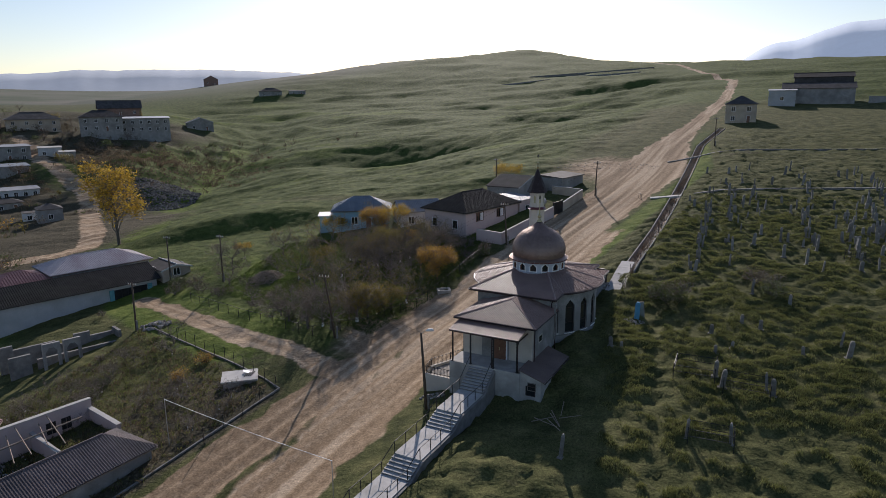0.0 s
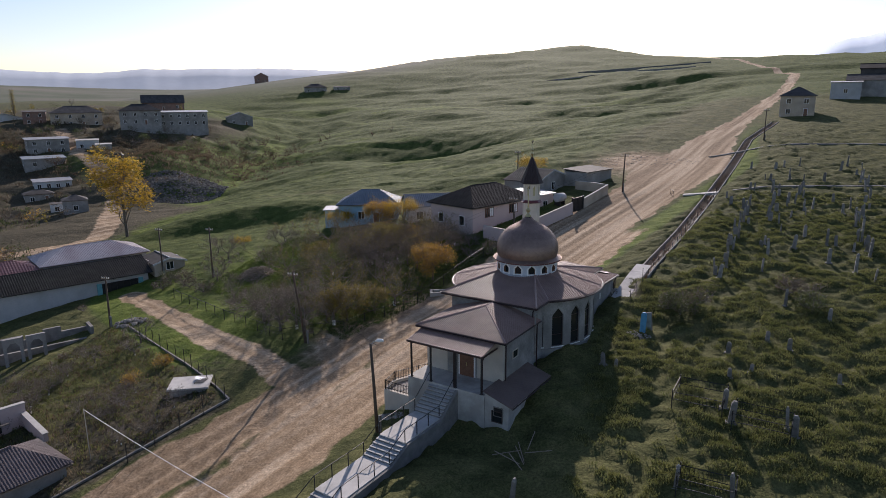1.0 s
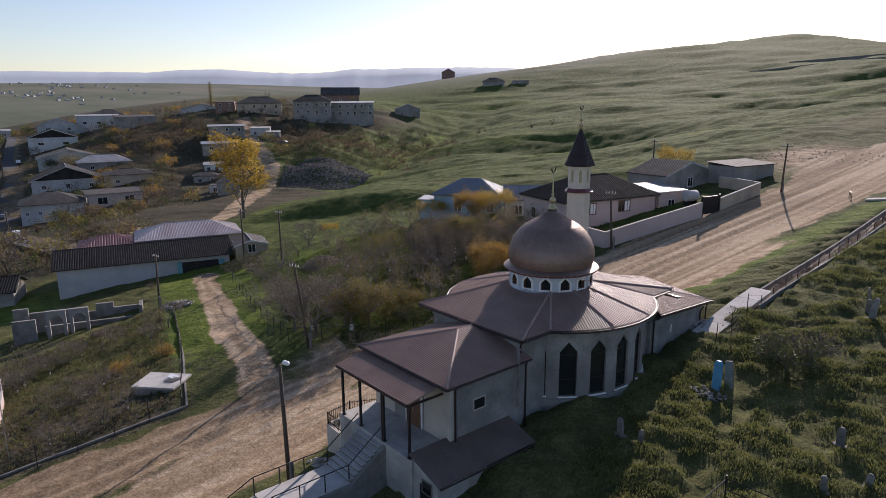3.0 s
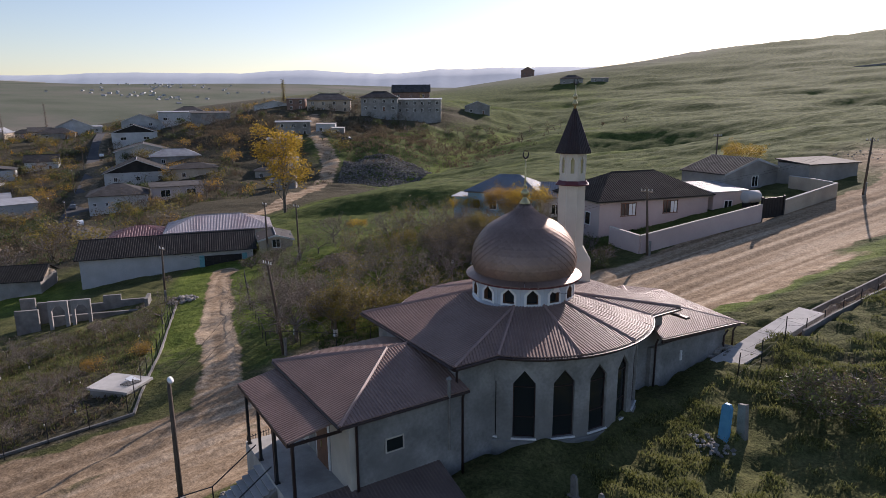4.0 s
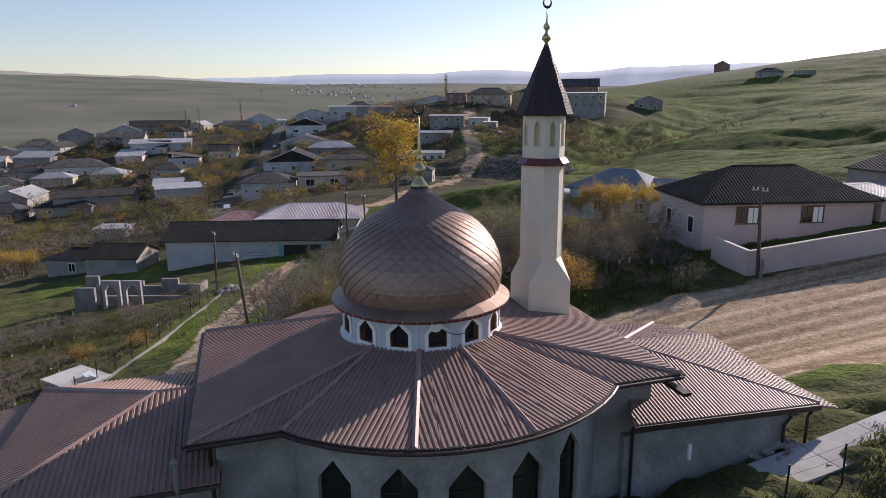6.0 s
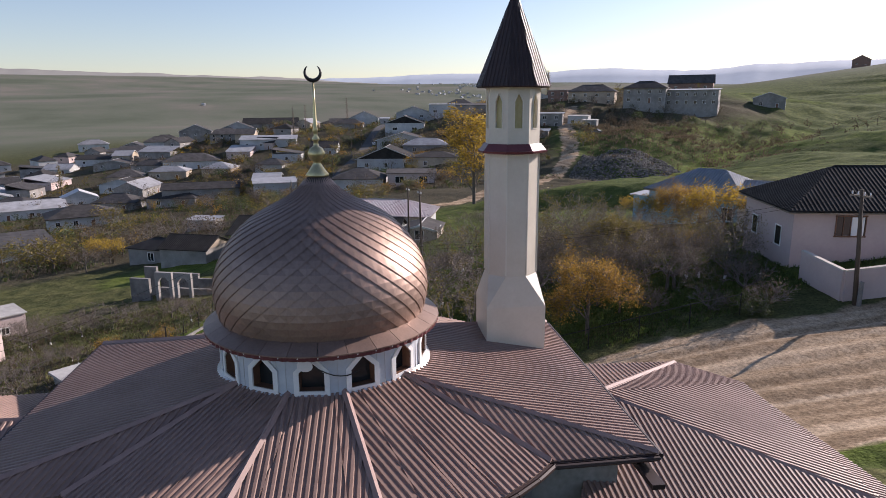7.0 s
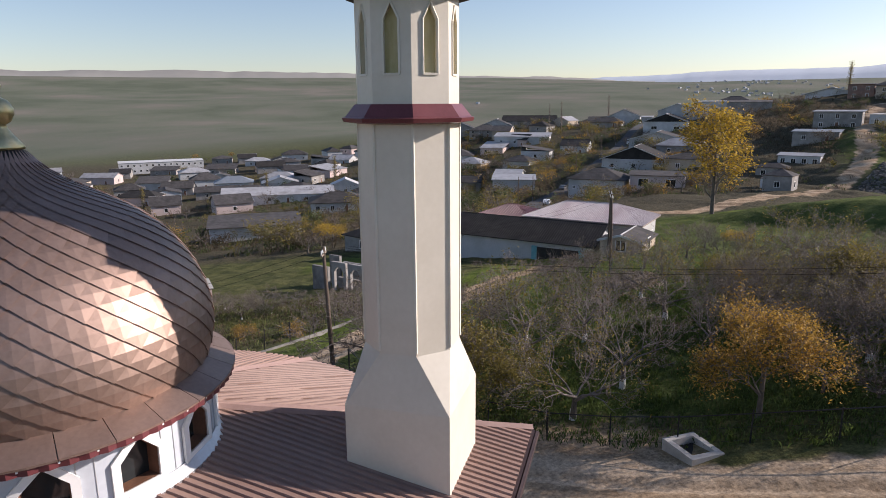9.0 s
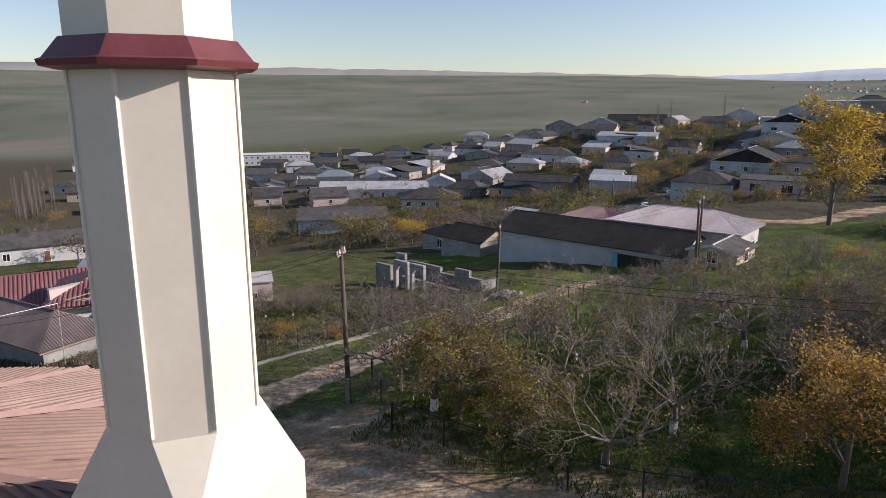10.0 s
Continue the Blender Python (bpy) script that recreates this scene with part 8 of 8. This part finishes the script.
def grave_rail(x, y, w, d, turn):
    ob = thing("grave_rail", pose(x, y, gz(x, y) + 0.2, 0, 0, turn), "rusty iron rail round a grave plot", "railing", "grave rails")
    cs = [(-w / 2, -d / 2), (w / 2, -d / 2), (w / 2, d / 2), (-w / 2, d / 2)]
    for k in range(4):
        (ax, ay), (bx, by) = cs[k], cs[(k + 1) % 4]
        part("corner_post", Shape().box(ax - 0.03, ay - 0.03, -0.8, ax + 0.03, ay + 0.03, 1.1), M["dark_metal"], ob)
        for z in (0.35, 0.9):
            part("rail", Shape().tube([(ax, ay, z), (bx, by, z)], 0.026, 5), M["dark_metal"], ob)
        n = int(math.hypot(bx - ax, by - ay) / 0.25)
        for q in range(1, n):
            t = q / n
            part("picket", Shape().box(ax + (bx - ax) * t - 0.008, ay + (by - ay) * t - 0.008, 0.35, ax + (bx - ax) * t + 0.008, ay + (by - ay) * t + 0.008, 0.9), M["dark_metal"], ob)


grave_rail(9.3, 57.2, 3.4, 3.0, -12)
grave_rail(13.2, 54.9, 3.6, 2.2, -14)
grave_rail(9.2, 47.0, 3.2, 1.6, -10)
grave_rail(33.0, 91.5, 1.8, 1.4, 10)
# turquoise kiosk at the field's edge
kiosk = thing("field_kiosk", pose(68.5, 139.0, height(68.5, 139.0), 0, 0, 10), "small turquoise metal field cabin", "cabin")
part("body", Shape().box(-1.6, -1.2, -0.3, 1.6, 1.2, 2.3), M["teal"], kiosk)
part("roof", Shape().box(-1.8, -1.4, 2.3, 1.8, 1.4, 2.45), M["roof_pale"], kiosk)


# ---- parked cars in the village ----
def car(x, y, yaw, mat, label):
    ob = thing("car", pose(x, y, gz(x, y) + 0.05, 0, 0, yaw), label, "car", "parked cars")
    side = [(-2.1, 0.35), (2.1, 0.35), (2.15, 0.75), (1.2, 0.9), (0.7, 1.42), (-1.1, 1.45), (-1.8, 0.98), (-2.15, 0.9)]
    part("body", Shape().prism([(u, 0.82, z) for u, z in side], [(u, -0.82, z) for u, z in side]), M[mat], ob)
    glass = [(1.05, 0.95), (0.65, 1.36), (-1.05, 1.38), (-1.6, 1.0)]
    for s in (-1, 1):
        a, b = (0.825, 0.84) if s > 0 else (-0.84, -0.825)
        part("side_glass", Shape().prism([(u, b, z) for u, z in glass], [(u, a, z) for u, z in glass]), M["glass"], ob)
    part("windscreen", Shape().add([(1.17, -0.72, 0.93), (1.17, 0.72, 0.93), (0.73, 0.66, 1.4), (0.73, -0.66, 1.4)], [(0, 1, 2, 3)]), M["glass"], ob)
    for u in (-1.35, 1.35):
        for s in (-1, 1):
            t = part("wheel", Shape().tube([(u, s * 0.66, 0.33), (u, s * 0.86, 0.33)], 0.33, 14), M["black_gate"], ob)
            part("rim", Shape().tube([(u, s * 0.855, 0.33), (u, s * 0.875, 0.33)], 0.19, 10), M["galv"], t)


M["car_white"] = material("white_car_paint", [(0.7, 0.7, 0.7), (0.75, 0.75, 0.75)], 2, 0.25, 0, 0)
M["car_grey"] = material("grey_car_paint", [(0.12, 0.13, 0.14), (0.16, 0.17, 0.18)], 2, 0.25, 0.3, 0)
car(-172.0, 101.0, 165, "car_white", "white parked car in the village lane")
car(-303.0, 157.0, 157, "car_white", "white parked car far up the lane")
car(-206.0, 111.0, 154, "car_grey", "dark parked car in the village lane")
car(-188.5, 207.0, 30, "car_grey", "grey parked car beside small huts")

# ---- grass and weeds ----
def tufts(name, n, region, h, label, mat="grass_blade", blades=5, spread=0.16, crest=None):
    r = random.Random(n)
    pts = [region(r) for _ in range(n)]
    pts = [p for p in pts if p is not None]
    xs, ys = np.array([p[0] for p in pts]), np.array([p[1] for p in pts])
    zs = ground_height(xs, ys)
    if crest is not None:       # only on the tops of the hummocks
        keep = zs - land(xs, ys) > crest
        xs, ys, zs = xs[keep], ys[keep], zs[keep]
    V, F = [], []
    for x, y, z in zip(xs, ys, zs):
        k = h * r.uniform(0.5, 1.3)
        for _ in range(blades):
            a = r.uniform(0, 6.283)
            bx, by = x + r.gauss(0, spread), y + r.gauss(0, spread)
            w = (0.022 + 0.025 * r.random()) * (1 if h < 0.6 else 2.6)
            lx, ly = math.cos(a) * k * 0.55, math.sin(a) * k * 0.55
            i = len(V)
            V += [(bx - math.sin(a) * w, by + math.cos(a) * w, z - 0.05), (bx + math.sin(a) * w, by - math.cos(a) * w, z - 0.05), (bx + lx * 0.4, by + ly * 0.4, z + k * 0.75), (bx + lx, by + ly, z + k * 0.9)]
            F += [(i, i + 1, i + 2), (i + 1, i + 3, i + 2)]
    me = bpy.data.meshes.new(name)
    me.from_pydata(V, [], F)
    me.materials.append(M[mat])
    return tagged(new(name, me), label, "grass", kind="stuff")


def field_spot(r):
    x, y = r.uniform(1, 44), 36 + 90 * r.random() ** 1.4
    lx, ly = 0.966 * (x + 5.9) - 0.259 * (y - 68.7), 0.259 * (x + 5.9) + 0.966 * (y - 68.7)
    u = x - np.interp(y, ROAD_Y, ROAD_X)
    if u < 17 or (math.hypot(lx, ly) < 7 or (-16 < ly < 15 and lx < 6.6)):
        return None
    return x, y


def orchard_spot(r):
    x, y = r.uniform(-58, -18), r.uniform(60, 112)
    if x > np.interp(y, ROAD_Y, ROAD_X) - 7.5 or y < 74 - 0.52 * (x + 34):
        return None
    return x, y


def garden_spot(r):
    x, y = r.uniform(-62, -31), r.uniform(38, 74)
    if x > np.interp(y, (38, 57), (-37, -33)) or y > 62 - 0.58 * (x + 42):
        return None
    return x, y


tufts("field_grass", 130000, field_spot, 0.15, "tussocky olive grass over the cemetery field", crest=0.03)
tufts("orchard_grass", 22000, orchard_spot, 0.22, "rough green grass under the orchard trees", "lush_blade")
def village_spot(r):
    x = r.uniform(-470, -112)
    y = 42 + (-x - 105) * 0.33 + r.gauss(0, 60)
    if (y > 175 and x > -165) or (x > -150 and y > 108):
        return None
    if noise.noise(Vector((x * 0.06, y * 0.06, 3))) < -0.1:
        return None
    if polyline_distance(np.array([x]), np.array([y]), VILLAGE_LANE)[0] < 5 or min(max(abs(x - a), abs(y - b)) for a, b in spots) < 7.5:
        return None
    return x, y


def ravine_spot(r):
    t = r.random()
    x, y = -262 + 110 * t + r.gauss(0, 16), 205 + 40 * t + r.gauss(0, 16) - 18
    return None if polyline_distance(np.array([x]), np.array([y]), TRACK)[0] < 6 else (x, y)


tufts("village_scrub", 7000, village_spot, 0.75, "brown scrub and garden weeds between village houses", "leaf_brown", 6, 0.7)
tufts("village_greens", 9000, village_spot, 0.7, "patches of green garden growth between houses", "leaf_green", 6, 0.6)
tufts("ravine_scrub", 3500, ravine_spot, 0.9, "dry scrub on the ravine side", "leaf_brown", 5, 0.6)
tufts("garden_weeds", 2600, garden_spot, 0.34, "dry brown weeds in a neglected garden", "leaf_brown", 3)
tufts("garden_grass", 3600, garden_spot, 0.26, "rough green grass in a neglected garden")


def thicket(name, n, region, mat, label, leaf=0.3, per=75):
    """Bushes between the houses, each a loose uneven clump of leaf blades round a few stems."""
    r = random.Random(n + 5)
    pts = [p for p in (region(r) for _ in range(n)) if p is not None]
    zs = ground_height(np.array([p[0] for p in pts]), np.array([p[1] for p in pts]))
    s = Shape()
    for (x, y), z in zip(pts, zs):
        h = r.uniform(1.4, 4.4)
        w = h * r.uniform(0.4, 0.7)
        lobes = [Vector((x + r.gauss(0, w * 0.5), y + r.gauss(0, w * 0.5), z + h * r.uniform(0.35, 0.8))) for _ in range(5)]
        for c in lobes[:3]:
            s.tube([(x, y, z - 0.2), tuple((Vector((x, y, z)) + c) / 2 + Vector((0.1, 0.1, 0.2))), tuple(c)], [0.07, 0.05, 0.02], 3, cap=False)
        for _ in range(per):
            c = r.choice(lobes) + Vector((r.gauss(0, w * 0.33), r.gauss(0, w * 0.33), r.gauss(0, h * 0.17)))
            a = Vector((r.uniform(-1, 1), r.uniform(-1, 1), r.uniform(-0.8, 0.8))).normalized() * leaf * r.uniform(0.5, 1.2)
            b = a.orthogonal().normalized() * leaf * r.uniform(0.25, 0.5)
            s.add([c - a, c + b, c + a, c - b], [(0, 1, 2, 3)])
    return tagged(new(name, s.data(name, M[mat])), label, "bushes", kind="stuff")


def bank_spot(r):
    t = r.random()
    x, y = -285 + 140 * t + r.gauss(0, 14), 205 + 55 * t + r.gauss(0, 20)
    if polyline_distance(np.array([x]), np.array([y]), TRACK)[0] < 5 or min(max(abs(x - a), abs(y - b)) for a, b in spots) < 7:
        return None
    return x, y


thicket("brown_thicket", 900, village_spot, "leaf_brown", "brown bare garden bushes between the village houses")
thicket("olive_thicket", 560, village_spot, "leaf_olive", "yellow-green garden bushes between the village houses")
thicket("orange_thicket", 130, village_spot, "leaf_orange", "orange autumn bushes between the village houses")
thicket("dark_thicket", 260, village_spot, "leaf_green", "dark green bushes between the village houses")
thicket("bank_thicket", 200, bank_spot, "leaf_brown", "dry brown scrub bushes on the bank under the ridge houses", 0.25, 50)
